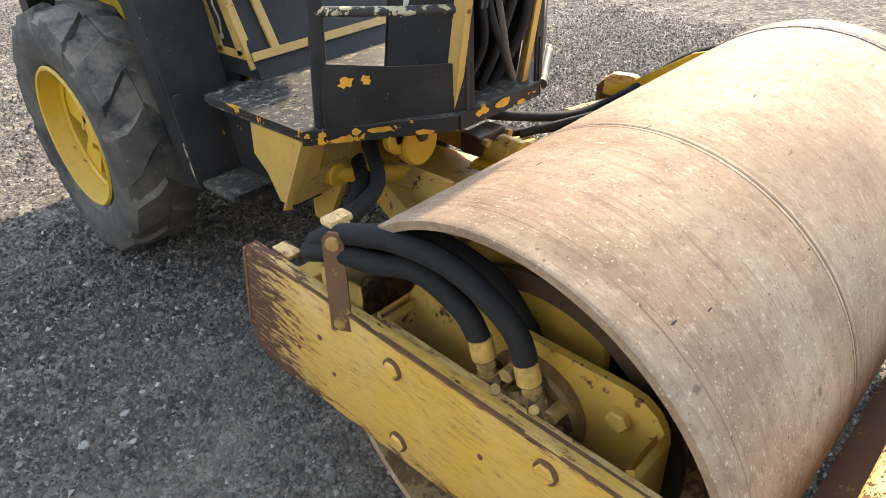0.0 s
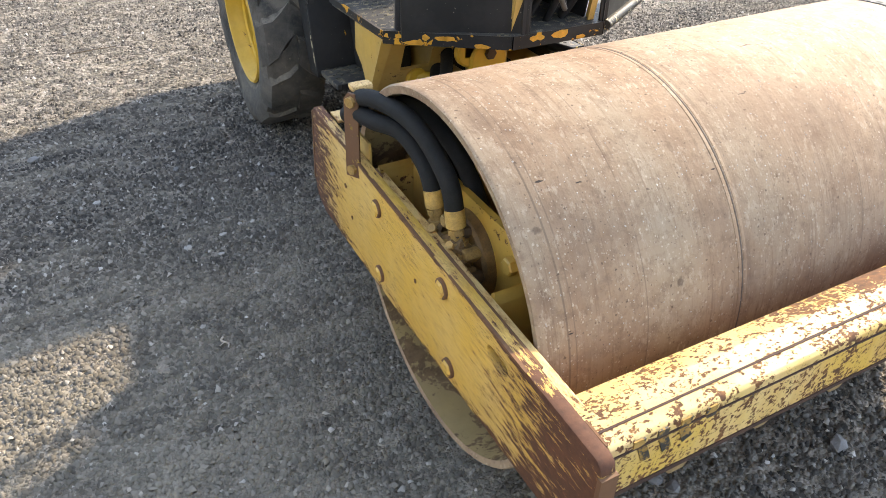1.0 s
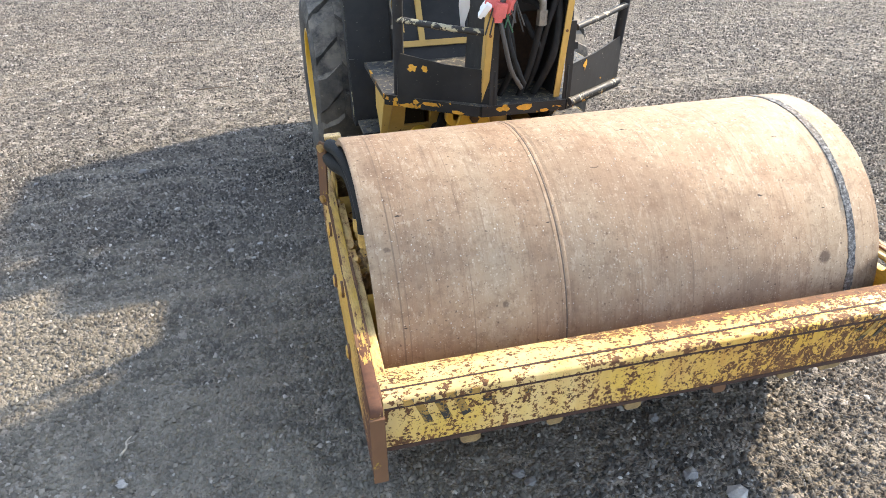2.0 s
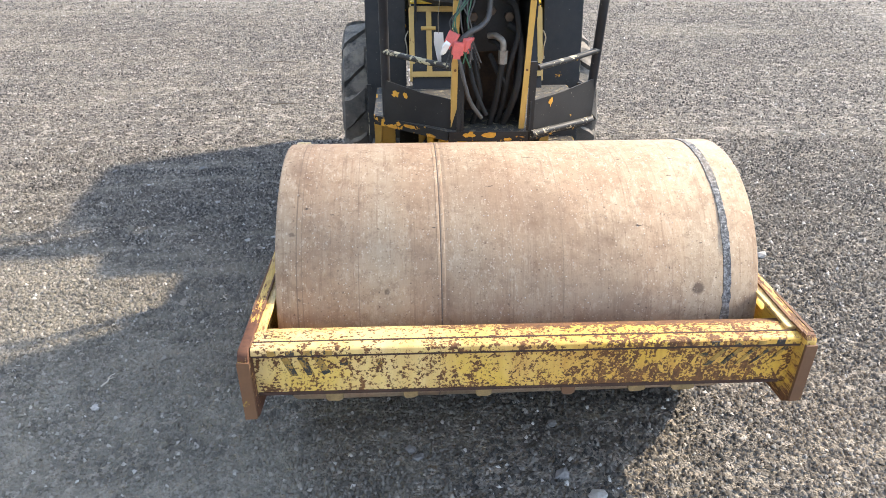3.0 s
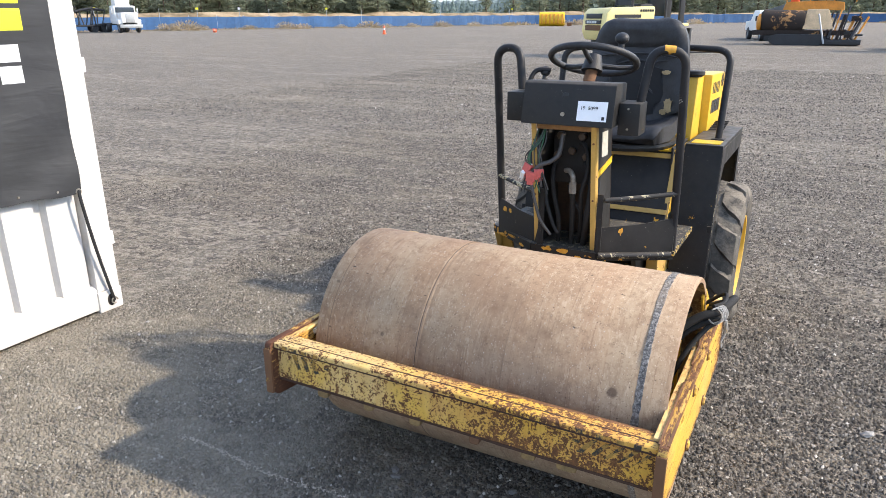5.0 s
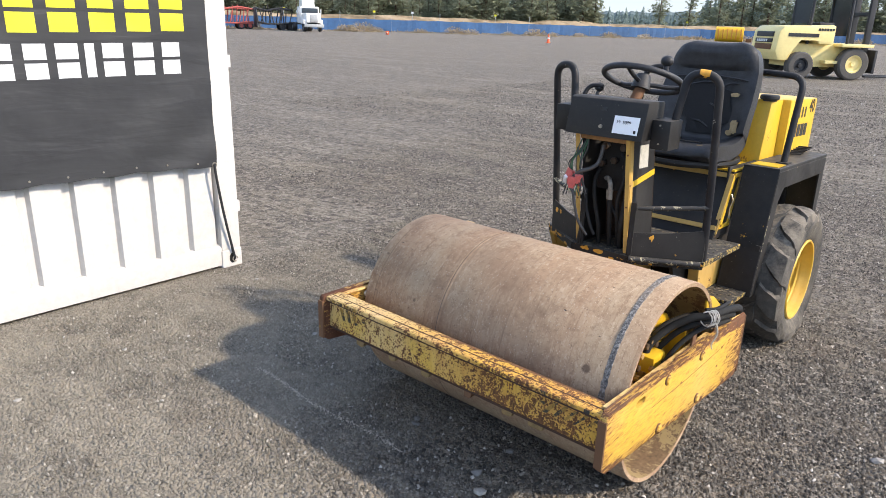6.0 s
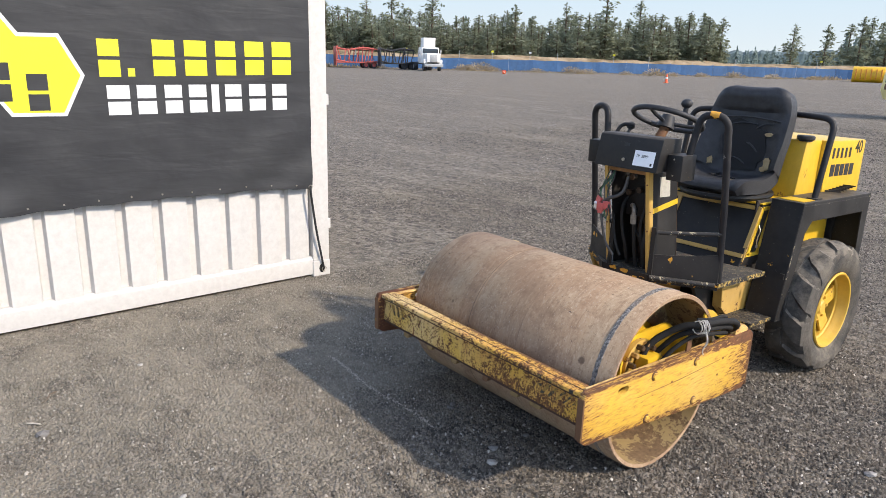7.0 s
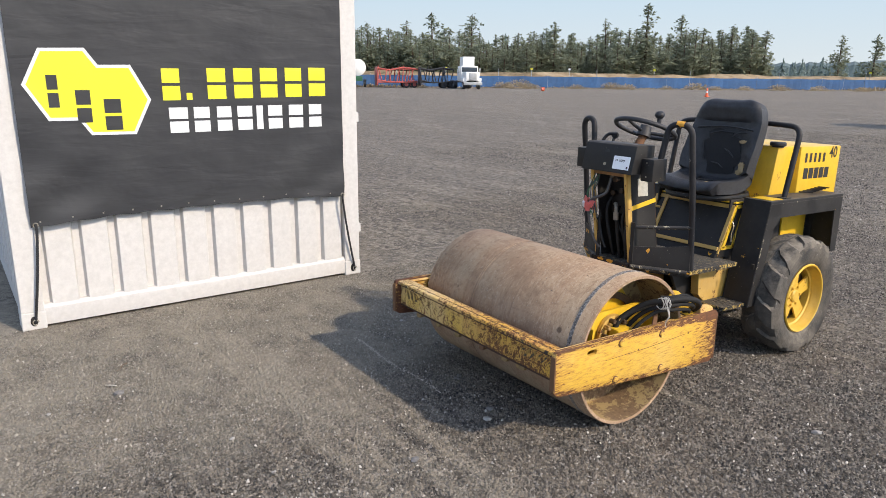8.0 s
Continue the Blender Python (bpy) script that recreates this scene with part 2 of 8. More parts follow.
def drum_material():
    """Rolled steel, dull and dusty, with stains, rings of wear along its width and grit stuck to it."""
    k = Mat("drum_steel", 0.74, 0.0, 0.18)
    n1 = k.noise(2.4, 7, 0.64, warp=0.3)
    n2 = k.noise(11, 7, 0.70)
    n3 = k.noise(46, 6, 0.72)
    rings = k.noise(22, 5, 0.65, (1, 0.03, 0.03))
    fine = k.noise(120, 3, 0.6, (1, 0.04, 0.04))
    broad = k.noise(3.4, 2, 0.5, (1, 0.02, 0.02))
    c = k.ramp(n1, [(0.34, (0.307, 0.197, 0.122)), (0.5, (0.367, 0.248, 0.155)), (0.66, (0.425, 0.299, 0.191))])
    c = k.mix(k.math("MULTIPLY", k.step(broad, 0.44, 0.60), 0.5), c, (0.315, 0.244, 0.164))
    c = k.mix(k.math("MULTIPLY", k.step(broad, 0.50, 0.38), 0.45), c, (0.275, 0.165, 0.101))
    c = k.mix(k.math("MULTIPLY", k.step(rings, 0.40, 0.68), 0.5), c, (0.378, 0.286, 0.194))
    c = k.mix(k.math("MULTIPLY", k.step(fine, 0.54, 0.70), 0.55), c, (0.215, 0.136, 0.086))
    c = k.mix(k.math("MULTIPLY", k.step(n2, 0.50, 0.68), 0.50), c, (0.184, 0.102, 0.061))
    c = k.mix(k.math("MULTIPLY", k.step(n3, 0.50, 0.66), 0.45), c, (0.147, 0.091, 0.059))
    c = k.mix(k.math("MULTIPLY", k.step(k.noise(70, 5, 0.7, (1, 0.5, 0.5)), 0.55, 0.66), 0.5), c, (0.525, 0.404, 0.284))
    c = k.mix(k.math("MULTIPLY", k.step(k.noise(3.4, 5, 0.6), 0.58, 0.70), 0.6), c, (0.158, 0.095, 0.061))
    for scale, rare, near, tone, much in ((150.0, 0.905, 0.36, (0.600, 0.480, 0.350), 0.6), (260.0, 0.90, 0.42, (0.560, 0.440, 0.320), 0.5), (90.0, 0.90, 0.24, (0.080, 0.052, 0.038), 0.65), (170.0, 0.86, 0.30, (0.105, 0.068, 0.048), 0.55)):
        cell = k.t.nodes.new("ShaderNodeSeparateColor")
        k.link(k.voronoi(scale, out="Color"), cell.inputs[0])
        ragged_edge = k.math("ADD", k.voronoi(scale), k.math("MULTIPLY", k.math("SUBTRACT", k.noise(scale * 2.2, 2, 0.5), 0.5), 0.7))
        dot = k.math("MULTIPLY", k.step(cell.outputs[0], rare, rare + 0.02), k.step(ragged_edge, near, near * 0.5))
        c = k.mix(k.math("MULTIPLY", dot, much), c, tone)
    c = k.mix(k.step(k.noise(26, 3, 0.6, (0.6, 2.4, 2.4)), 0.72, 0.74), c, (0.06, 0.045, 0.036))
    patch = k.step(k.noise(2.0, 4, 0.6, warp=0.3), 0.50, 0.68)
    pits = k.step(k.noise(85, 4, 0.7), 0.60, 0.68)
    c = k.mix(k.math("MULTIPLY", k.math("MULTIPLY", patch, pits), 0.7), c, (0.110, 0.066, 0.042))
    c = k.mix(k.math("MULTIPLY", k.step(k.noise(1.7, 5, 0.62, warp=0.4), 0.48, 0.66), 0.42), c, (0.205, 0.122, 0.076))
    ragged = k.math("MULTIPLY", k.math("SUBTRACT", k.noise(60, 4, 0.7), 0.5), 0.020)
    for spot, r, much in (((1.642, 0.094, 0.510), 0.019, 0.75), ((0.853, 0.097, 0.519), 0.009, 0.65), ((0.619, 0.179, 0.641), 0.007, 0.5)):
        off = k.t.nodes.new("ShaderNodeVectorMath")
        off.operation = "DISTANCE"
        k.link(k.geo.outputs["Position"], off.inputs[0])
        off.inputs[1].default_value = spot
        c = k.mix(k.math("MULTIPLY", k.step(k.math("ADD", off.outputs["Value"], ragged), r, r * 0.55), much), c, (0.070, 0.046, 0.034))
    across = k.t.nodes.new("ShaderNodeSeparateXYZ")
    k.link(k.geo.outputs["Position"], across.inputs[0])
    broken = k.step(k.noise(6, 5, 0.7), 0.36, 0.58)
    for x, w, dark in ((0.631, 0.0024, 0.55), (0.644, 0.0016, 0.35), (0.783, 0.0016, 0.4), (1.296, 0.0018, 0.4), (1.004, 0.0060, 0.35)):
        line = k.step(k.math("ABSOLUTE", k.math("SUBTRACT", across.outputs[0], x)), w, w * 0.4)
        c = k.mix(k.math("MULTIPLY", k.math("MULTIPLY", line, broken), dark), c, (0.115, 0.080, 0.058))
    k.color(c)
    k.rough(n2, 0.60, 0.85)
    k.bump(k.math("ADD", k.math("MULTIPLY", k.noise(130, 4, 0.6), 0.6), k.math("ADD", k.math("MULTIPLY", n3, 0.6), k.math("MULTIPLY", fine, 0.4))), 0.0012, 0.6)
    return k.m


def rubber_material():
    k = Mat("tyre_rubber", 0.8, spec=0.3)
    dust = k.step(k.noise(7, 6, 0.7), 0.36, 0.72)
    c = k.mix(k.math("ADD", k.math("MULTIPLY", dust, 0.62), 0.06), (0.031, 0.030, 0.029), (0.180, 0.155, 0.122))
    up = k.t.nodes.new("ShaderNodeSeparateXYZ")
    k.link(k.geo.outputs["True Normal"], up.inputs[0])
    caked = k.math("MULTIPLY", k.step(up.outputs[2], 0.15, 0.75), k.step(k.noise(14, 6, 0.72), 0.36, 0.60))
    c = k.mix(k.math("MULTIPLY", caked, 0.75), c, (0.26, 0.222, 0.172))
    torn = k.step(k.noise(9, 7, 0.74, warp=0.5), 0.66, 0.685)
    c = k.mix(torn, c, (0.215, 0.200, 0.185))
    k.color(k.mix(k.step(k.noise(60, 4, 0.7), 0.64, 0.72), c, (0.17, 0.140, 0.105)))
    k.bump(k.math("ADD", k.noise(75, 5, 0.6), k.math("MULTIPLY", k.noise(16, 6, 0.7), 2.0)), 0.003, 0.8)
    return k.m


def foliage_material(name, dark, light):
    k = Mat(name, 0.8, spec=0.2)
    r, o = k.rnd(island=True), k.rnd()
    f = k.math("ADD", k.math("MULTIPLY", r, 0.7), k.math("MULTIPLY", o, 0.3))
    c = k.ramp(f, [(0.1, dark), (0.9, light)])
    k.color(c)
    thin = k.t.nodes.new("ShaderNodeBsdfTranslucent")
    k.link(c, thin.inputs[0])
    both = k.t.nodes.new("ShaderNodeMixShader")
    both.inputs[0].default_value = 0.5
    k.link(k.b.outputs[0], both.inputs[1])
    k.link(thin.outputs[0], both.inputs[2])
    k.link(both.outputs[0], k.t.nodes["Material Output"].inputs[0])
    return k.m


GROUND, STONE = ground_material(), stone_material()
YELLOW = worn_paint("frame_yellow", (0.68, 0.405, 0.070), (0.72, 0.53, 0.25), 0.372, (13.0, 2.4, 13.0), 9.0, fade=0.95, scratches=0.9, ends=(0.50, 0.30, 0.56, 0.21), edges=(0.507, 0.003, 0.300, 0.086, 0.035), bleed=0.55)
RIGHTYELLOW = worn_paint("frame_yellow", (0.66, 0.40, 0.055), (0.70, 0.50, 0.19), 0.378, (14.0, 2.2, 14.0), 8.0, scratches=0.8, rust=(0.145, 0.056, 0.020), fade=0.7, ends=(0.42, 0.40, 0.72, 0.20), edges=(0.508, 0.062, 0.300, 0.098, 0.11), bleed=0.8)


def bar_material():
    """Old cream-yellow paint over steel: bleeding rust stains, runs and dense fine specks of bare metal."""
    k = Mat("bar_yellow", 0.55)
    pos = k.t.nodes.new("ShaderNodeSeparateXYZ")
    k.link(k.geo.outputs["Position"], pos.inputs[0])
    paint = k.mix(k.step(k.noise(7, 5, 0.6), 0.38, 0.66), (0.62, 0.395, 0.085), (0.71, 0.535, 0.255))
    paint = k.mix(k.math("MULTIPLY", k.step(pos.outputs[0], 0.90, 1.35), 0.72), paint, (0.62, 0.335, 0.028))
    runs = k.noise(26, 5, 0.7, (1.6, 1, 0.16), warp=0.3)
    stain = k.step(k.math("ADD", k.math("MULTIPLY", k.noise(7, 6, 0.7), 0.6), k.math("MULTIPLY", runs, 0.4)), 0.44, 0.62)
    c = k.mix(k.math("MULTIPLY", stain, k.math("ADD", 0.35, k.math("MULTIPLY", k.step(pos.outputs[0], 0.80, 1.30), 0.50))), paint, (0.46, 0.205, 0.030))
    low = k.noise(6.0, 5, 0.62, (1, 1, 0.8))
    mid = k.noise(44, 7, 0.72, (1.0, 1, 0.55), warp=0.5)
    fine = k.noise(190, 4, 0.66, (0.6, 1, 0.7))
    f = k.math("ADD", k.math("MULTIPLY", low, 0.17), k.math("ADD", k.math("MULTIPLY", mid, 0.42), k.math("MULTIPLY", fine, 0.41)))
    back = k.math("MULTIPLY", k.step(pos.outputs[1], -0.050, -0.022), k.step(pos.outputs[0], 0.80, 1.25))
    f = k.math("ADD", f, k.math("MULTIPLY", back, 0.085))
    f = k.math("ADD", f, k.math("MULTIPLY", k.step(pos.outputs[2], 0.385, 0.362), 0.04))
    f = k.math("ADD", f, k.math("SUBTRACT", k.math("MULTIPLY", k.step(pos.outputs[0], 0.75, 1.45), 0.024), 0.012))
    drip = k.math("MULTIPLY", k.step(runs, 0.60, 0.70), k.step(pos.outputs[0], 0.95, 1.25))
    f = k.math("ADD", f, k.math("MULTIPLY", drip, 0.035))
    bare = k.step(f, 0.507, 0.525)
    rusty = k.ramp(k.noise(60, 5, 0.7), [(0.3, (0.058, 0.024, 0.010)), (0.55, (0.145, 0.060, 0.020)), (0.85, (0.32, 0.145, 0.036))])
    k.color(k.mix(bare, c, rusty))
    k.rough(bare, 0.5, 0.85)
    k.bump(k.math("SUBTRACT", k.math("MULTIPLY", k.noise(120, 4, 0.6), 0.3), k.math("MULTIPLY", bare, 0.5)), 0.0016, 0.7)
    return k.m


BARYELLOW = bar_material()
SEAMRUST = plain("seam_rust", (0.050, 0.023, 0.014), 0.85, 0.0, 0.5, 60, 0.001)
DIRTYTAN = plain("dirty_tan", (0.230, 0.150, 0.062), 0.8, 0.0, 0.45, 50, 0.002)
PALEFLANGE = worn_paint("pale_flange", (0.74, 0.490, 0.175), (0.78, 0.590, 0.31), 0.425, (5, 1.6, 5), 17, fade=0.8, bleed=0.8, rust=(0.19, 0.075, 0.024))
CLEANYELLOW = worn_paint("hood_yellow", (0.72, 0.44, 0.022), (0.64, 0.45, 0.14), 0.31, (1, 1, 1), 5.0, 0.38, fade=0.22)
TANKYELLOW = worn_paint("tank_yellow", (0.70, 0.42, 0.024), (0.58, 0.37, 0.10), 0.395, (1, 1, 0.6), 6.0, 0.42, rust=(0.20, 0.085, 0.025), fade=0.45)
DEEPYELLOW = worn_paint("chassis_yellow", (0.56, 0.335, 0.060), (0.44, 0.30, 0.13), 0.40, (1, 1, 1), 12.0, 0.5, fade=0.85)
RIMYELLOW = worn_paint("rim_yellow", (0.66, 0.395, 0.030), (0.50, 0.35, 0.12), 0.36, (1, 1, 1), 8.0, 0.5, fade=0.5)
TRIM = worn_paint("tan_trim", (0.52, 0.315, 0.075), (0.46, 0.33, 0.16), 0.37, (1, 1, 1), 15.0, 0.5, fade=0.4)
RUST = plain("rusted_steel", (0.145, 0.066, 0.028), 0.8, 0.0, 0.45, 20, 0.0015)
RUSTEDGE = worn_paint("rusted_edge", (0.145, 0.068, 0.031), (0.205, 0.112, 0.058), 0.40, (1, 1, 1), 22, 0.7, rust=(0.40, 0.26, 0.06))
EDGEWORN = worn_paint("worn_edge_yellow", (0.44, 0.30, 0.075), (0.34, 0.25, 0.11), 0.52, (1, 1, 1), 38, 0.6, rust=(0.022, 0.021, 0.020))
BLACK = chipped_black("black_paint", amount=0.325, scale=20.0)
BLACKCHIP = chipped_black("black_paint_chipped", amount=0.40, scale=26.0)
DECK = worn_paint("deck_plate", (0.020, 0.019, 0.018), (0.120, 0.105, 0.082), 0.452, (1, 1, 1), 42, 0.6, rust=(0.27, 0.225, 0.150), fade=0.7)
WORNTUBE = chipped_black("worn_tube", (0.46, 0.40, 0.26), 0.415, 34, (0.030, 0.029, 0.028), 0.29)
TUBE = chipped_black("black_tube", (0.36, 0.33, 0.29), 0.325, 30, (0.014, 0.014, 0.016), 0.27)
GREASE = plain("greasy_rust", (0.060, 0.034, 0.017), 0.5, 0.0, 0.5, 40, 0.002)
DARK = plain("dark_interior", (0.016, 0.013, 0.011), 0.75, 0.0, 0.5, 12, 0.001)
HOSE = plain("rubber_hose", (0.017, 0.0165, 0.016), 0.78, 0.0, 0.4, 60, 0.0012, 0.25)
VINYL = plain("seat_vinyl", (0.029, 0.029, 0.031), 0.52, 0.0, 0.5, 24, 0.003, 0.35)
FOAM = plain("seat_foam", (0.34, 0.25, 0.13), 0.95, 0.0, 0.4, 40, 0.004)
STEEL = plain("zinc_steel", (0.34, 0.31, 0.26), 0.42, 0.75, 0.3, 40, 0.0006)
BRASSY = plain("dusty_fitting", (0.37, 0.225, 0.072), 0.6, 0.15, 0.55, 40, 0.0016)
DRUM, RUBBER = drum_material(), rubber_material()
DRUMIN = worn_paint("drum_inside", (0.36, 0.255, 0.110), (0.27, 0.19, 0.11), 0.50, (1, 1, 1), 9, 0.7, rust=(0.20, 0.125, 0.065))


def band_material():
    """Tar-black weld band with pale grit pressed into it."""
    k = Mat("gritty_band", 0.85, spec=0.25)
    c = k.ramp(k.noise(120, 5, 0.72), [(0.36, (0.050, 0.048, 0.047)), (0.50, (0.130, 0.122, 0.114)), (0.62, (0.340, 0.318, 0.290))])
    k.color(k.mix(k.math("MULTIPLY", k.step(k.noise(9, 4, 0.6), 0.45, 0.65), 0.45), c, (0.29, 0.225, 0.165)))
    k.bump(k.noise(150, 4, 0.6), 0.003, 0.6)
    return k.m


BAND = band_material()
WHITE = plain("white_paint", (0.72, 0.71, 0.68), 0.45, 0.0, 0.06, 5, 0.0006)
WALLW = worn_paint("container_white", (0.565, 0.546, 0.520), (0.540, 0.512, 0.475), 0.270, (1, 1, 1), 11, 0.5, fade=0.30)
PAPER = plain("paper", (0.82, 0.83, 0.84), 0.6, 0.0, 0.03, 30, 0.0)
FADEDINK = worn_paint("faded_ink", (0.030, 0.026, 0.022), (0.10, 0.07, 0.03), 0.50, (1, 1, 1), 34, 0.6, rust=(0.40, 0.235, 0.06), fade=0.7)
INK = plain("ink", (0.016, 0.016, 0.017), 0.6, 0.0, 0.1, 30, 0.0)
REDPLUG = plain("pink_plastic", (0.56, 0.115, 0.105), 0.5, 0.0, 0.25, 60, 0.0005)
LOGOY = plain("print_yellow", (0.66, 0.625, 0.022), 0.5, 0.0, 0.05, 8, 0.0)
LOGOW = plain("print_white", (0.62, 0.62, 0.62), 0.5, 0.0, 0.05, 8, 0.0)
ROPE = plain("strap_rubber", (0.014, 0.014, 0.015), 0.6, 0.0, 0.3, 40, 0.0)
BLUE = plain("blue_mesh", (0.030, 0.088, 0.200), 0.75, 0.0, 0.32, 0.35, 0.0)
GALV = plain("galvanised", (0.34, 0.35, 0.35), 0.5, 0.5, 0.2, 6, 0.0)
ORANGE = plain("orange_paint", (0.62, 0.245, 0.03), 0.5, 0.0, 0.3, 2.2, 0.0)
SIGNAL = plain("signal_orange", (0.80, 0.115, 0.03), 0.5, 0.0, 0.1, 4, 0.0)
TRAILRED = plain("trailer_red", (0.40, 0.085, 0.068), 0.5, 0.0, 0.3, 1.5, 0.0)
FARBLACK = plain("machine_black", (0.022, 0.022, 0.024), 0.55, 0.0, 0.4, 2, 0.0)
LIFTY = plain("lift_yellow", (0.80, 0.645, 0.27), 0.5, 0.0, 0.12, 1.5, 0.0)
TAN = plain("dusty_tan", (0.34, 0.25, 0.16), 0.8, 0.0, 0.3, 1.5, 0.0)
GLASS = plain("dark_glass", (0.03, 0.04, 0.05), 0.08, 0.0, 0.2, 1, 0.0)
# Needle colours lightened and blued to hold the haze of distance.
PINE = foliage_material("haze_paled_needles", (0.200, 0.222, 0.150), (0.280, 0.300, 0.205))
FARPINE = foliage_material("haze_tinted_needles", (0.144, 0.190, 0.174), (0.225, 0.281, 0.250))
BARK = plain("bark", (0.085, 0.055, 0.038), 0.9, 0.0, 0.4, 3, 0.0)
WEED = foliage_material("dry_weed", (0.28, 0.215, 0.13), (0.52, 0.42, 0.28))
BURNT = worn_paint("burnt_orange", (0.40, 0.19, 0.055), (0.32, 0.19, 0.09), 0.56, (1, 1, 1), 1.1, 0.7, rust=(0.035, 0.025, 0.020), fade=0.6)
# Paler than the orange paint: dust, with sunlight put into the colour.
HOPPER = plain("sunlit_hopper", (0.62, 0.42, 0.23), 0.6, 0.0, 0.35, 2.0, 0.0)
WORNTAN = plain("worn_tan_paint", (0.42, 0.295, 0.12), 0.6, 0.0, 0.3, 1.6, 0.0)


def tarp_material():
    k = Mat("banner_vinyl", 0.55, spec=0.35)
    n = k.noise(3.0, 5, 0.6)
    scr = k.step(k.noise(16, 5, 0.6, (1, 0.6, 9), warp=0.2), 0.745, 0.76)
    c = k.ramp(n, [(0.3, (0.024, 0.025, 0.028)), (0.7, (0.034, 0.035, 0.037))])
    k.color(k.mix(k.math("MULTIPLY", scr, 0.2), c, (0.28, 0.28, 0.28)))
    creases = k.math("MULTIPLY", k.noise(2.2, 4, 0.55, (1, 0.7, 4.5), warp=0.5), 0.8)
    k.bump(k.math("ADD", k.noise(2.6, 3, 0.5, (1, 1, 1.7), warp=0.4), creases), 0.012, 0.55)
    return k.m


TARP = tarp_material()


# ---- mesh building ----
def thing(name, label, category, at=(0, 0, 0), group="", kind=""):
    ob = new(name)
    ob.location = at
    ob.empty_display_size = 0.2
    return tagged(ob, label, category, group, kind)


def part(name, bm, material, parent=None, label="", smooth=False):
    me = bpy.data.meshes.new(name)
    bmesh.ops.recalc_face_normals(bm, faces=bm.faces[:])
    bm.to_mesh(me)
    bm.free()
    return part_mesh(name, me, material, parent, label, smooth)


def part_mesh(name, me, material, parent=None, label="", smooth=False):
    if material and not me.materials:
        me.materials.append(material)
    if smooth:
        me.shade_smooth()
        me.set_sharp_from_angle(angle=radians(38))
    ob = new(name, me)
    if parent is not None:
        ob.parent = parent
        if parent.type == "EMPTY":
            ob.matrix_parent_inverse = Matrix.Translation(-parent.location)
    if label:
        tagged(ob, label)
    return ob


def BM():
    return bmesh.new()


def box(bm, x0, x1, y0, y1, z0, z1, bev=0.0, m=None):
    vs = [bm.verts.new((x, y, z)) for x in (x0, x1) for y in (y0, y1) for z in (z0, z1)]
    fs = [(0, 1, 3, 2), (4, 6, 7, 5), (0, 4, 5, 1), (2, 3, 7, 6), (0, 2, 6, 4), (1, 5, 7, 3)]
    faces = [bm.faces.new([vs[i] for i in f]) for f in fs]
    out = list(vs)
    if bev:
        edges = list({e for f in faces for e in f.edges})
        r = bmesh.ops.bevel(bm, geom=edges, offset=bev, segments=2, affect="EDGES", profile=0.6)
        out = list(set(r["verts"]) | {v for v in vs if v.is_valid})
    if m is not None:
        bmesh.ops.transform(bm, matrix=m, verts=out)
    return bm


def prism(bm, pts, vec, bev=0.0):
    """A flat polygon given in space, pushed along vec."""
    v = Vector(vec)
    a = [bm.verts.new(p) for p in pts]
    b = [bm.verts.new(Vector(p) + v) for p in pts]
    n = len(pts)
    faces = [bm.faces.new(a), bm.faces.new(b[::-1])]
    faces += [bm.faces.new((a[i], b[i], b[(i + 1) % n], a[(i + 1) % n])) for i in range(n)]
    if bev:
        edges = list({e for f in faces for e in f.edges})
        bmesh.ops.bevel(bm, geom=edges, offset=bev, segments=2, affect="EDGES", profile=0.6)
    return bm


def smooth_path(pts, k=5):
    """A rounded path through the points."""
    P = [Vector(p) for p in pts]
    out = []
    for i in range(len(P) - 1):
        p0, p1, p2, p3 = P[max(i - 1, 0)], P[i], P[i + 1], P[min(i + 2, len(P) - 1)]
        for j in range(k):
            t = j / k
            out.append(0.5 * (2 * p1 + (p2 - p0) * t + (2 * p0 - 5 * p1 + 4 * p2 - p3) * t * t + (3 * p1 - p0 - 3 * p2 + p3) * t ** 3))
    return out + [P[-1]]


def rounded(pts, r, k=4):
    """A path of straight runs with its corners bent to the radius r."""
    P = [Vector(p) for p in pts]
    out = [P[0]]
    for a, b, c in zip(P, P[1:], P[2:]):
        u, w = (a - b).normalized(), (c - b).normalized()
        d = min(r, (a - b).length * 0.49, (c - b).length * 0.49)
        s, e = b + u * d, b + w * d
        for j in range(k + 1):
            t = j / k
            out.append((1 - t) ** 2 * s + 2 * t * (1 - t) * b + t * t * e)
    return out + [P[-1]]


def tube(bm, pts, r, n=8, closed=False, r1=None):
    P = [Vector(p) for p in pts]
    rings, side = [], None
    for i, p in enumerate(P):
        if closed:
            d = P[(i + 1) % len(P)] - P[i - 1]
        else:
            d = P[min(i + 1, len(P) - 1)] - P[max(i - 1, 0)]
        d.normalize()
        if side is None:
            side = d.orthogonal().normalized()
        side = (side - d * side.dot(d)).normalized()
        up = d.cross(side)
        rr = r if r1 is None else r + (r1 - r) * i / max(1, len(P) - 1)
        rings.append([bm.verts.new(p + (side * math.cos(a) + up * math.sin(a)) * rr) for a in (2 * math.pi * j / n for j in range(n))])
    pairs = list(zip(rings, rings[1:])) + ([(rings[-1], rings[0])] if closed else [])
    for a, b in pairs:
        for j in range(n):
            bm.faces.new((a[j], a[(j + 1) % n], b[(j + 1) % n], b[j]))
    if not closed:
        bm.faces.new(rings[0][::-1])
        bm.faces.new(rings[-1])
    return bm


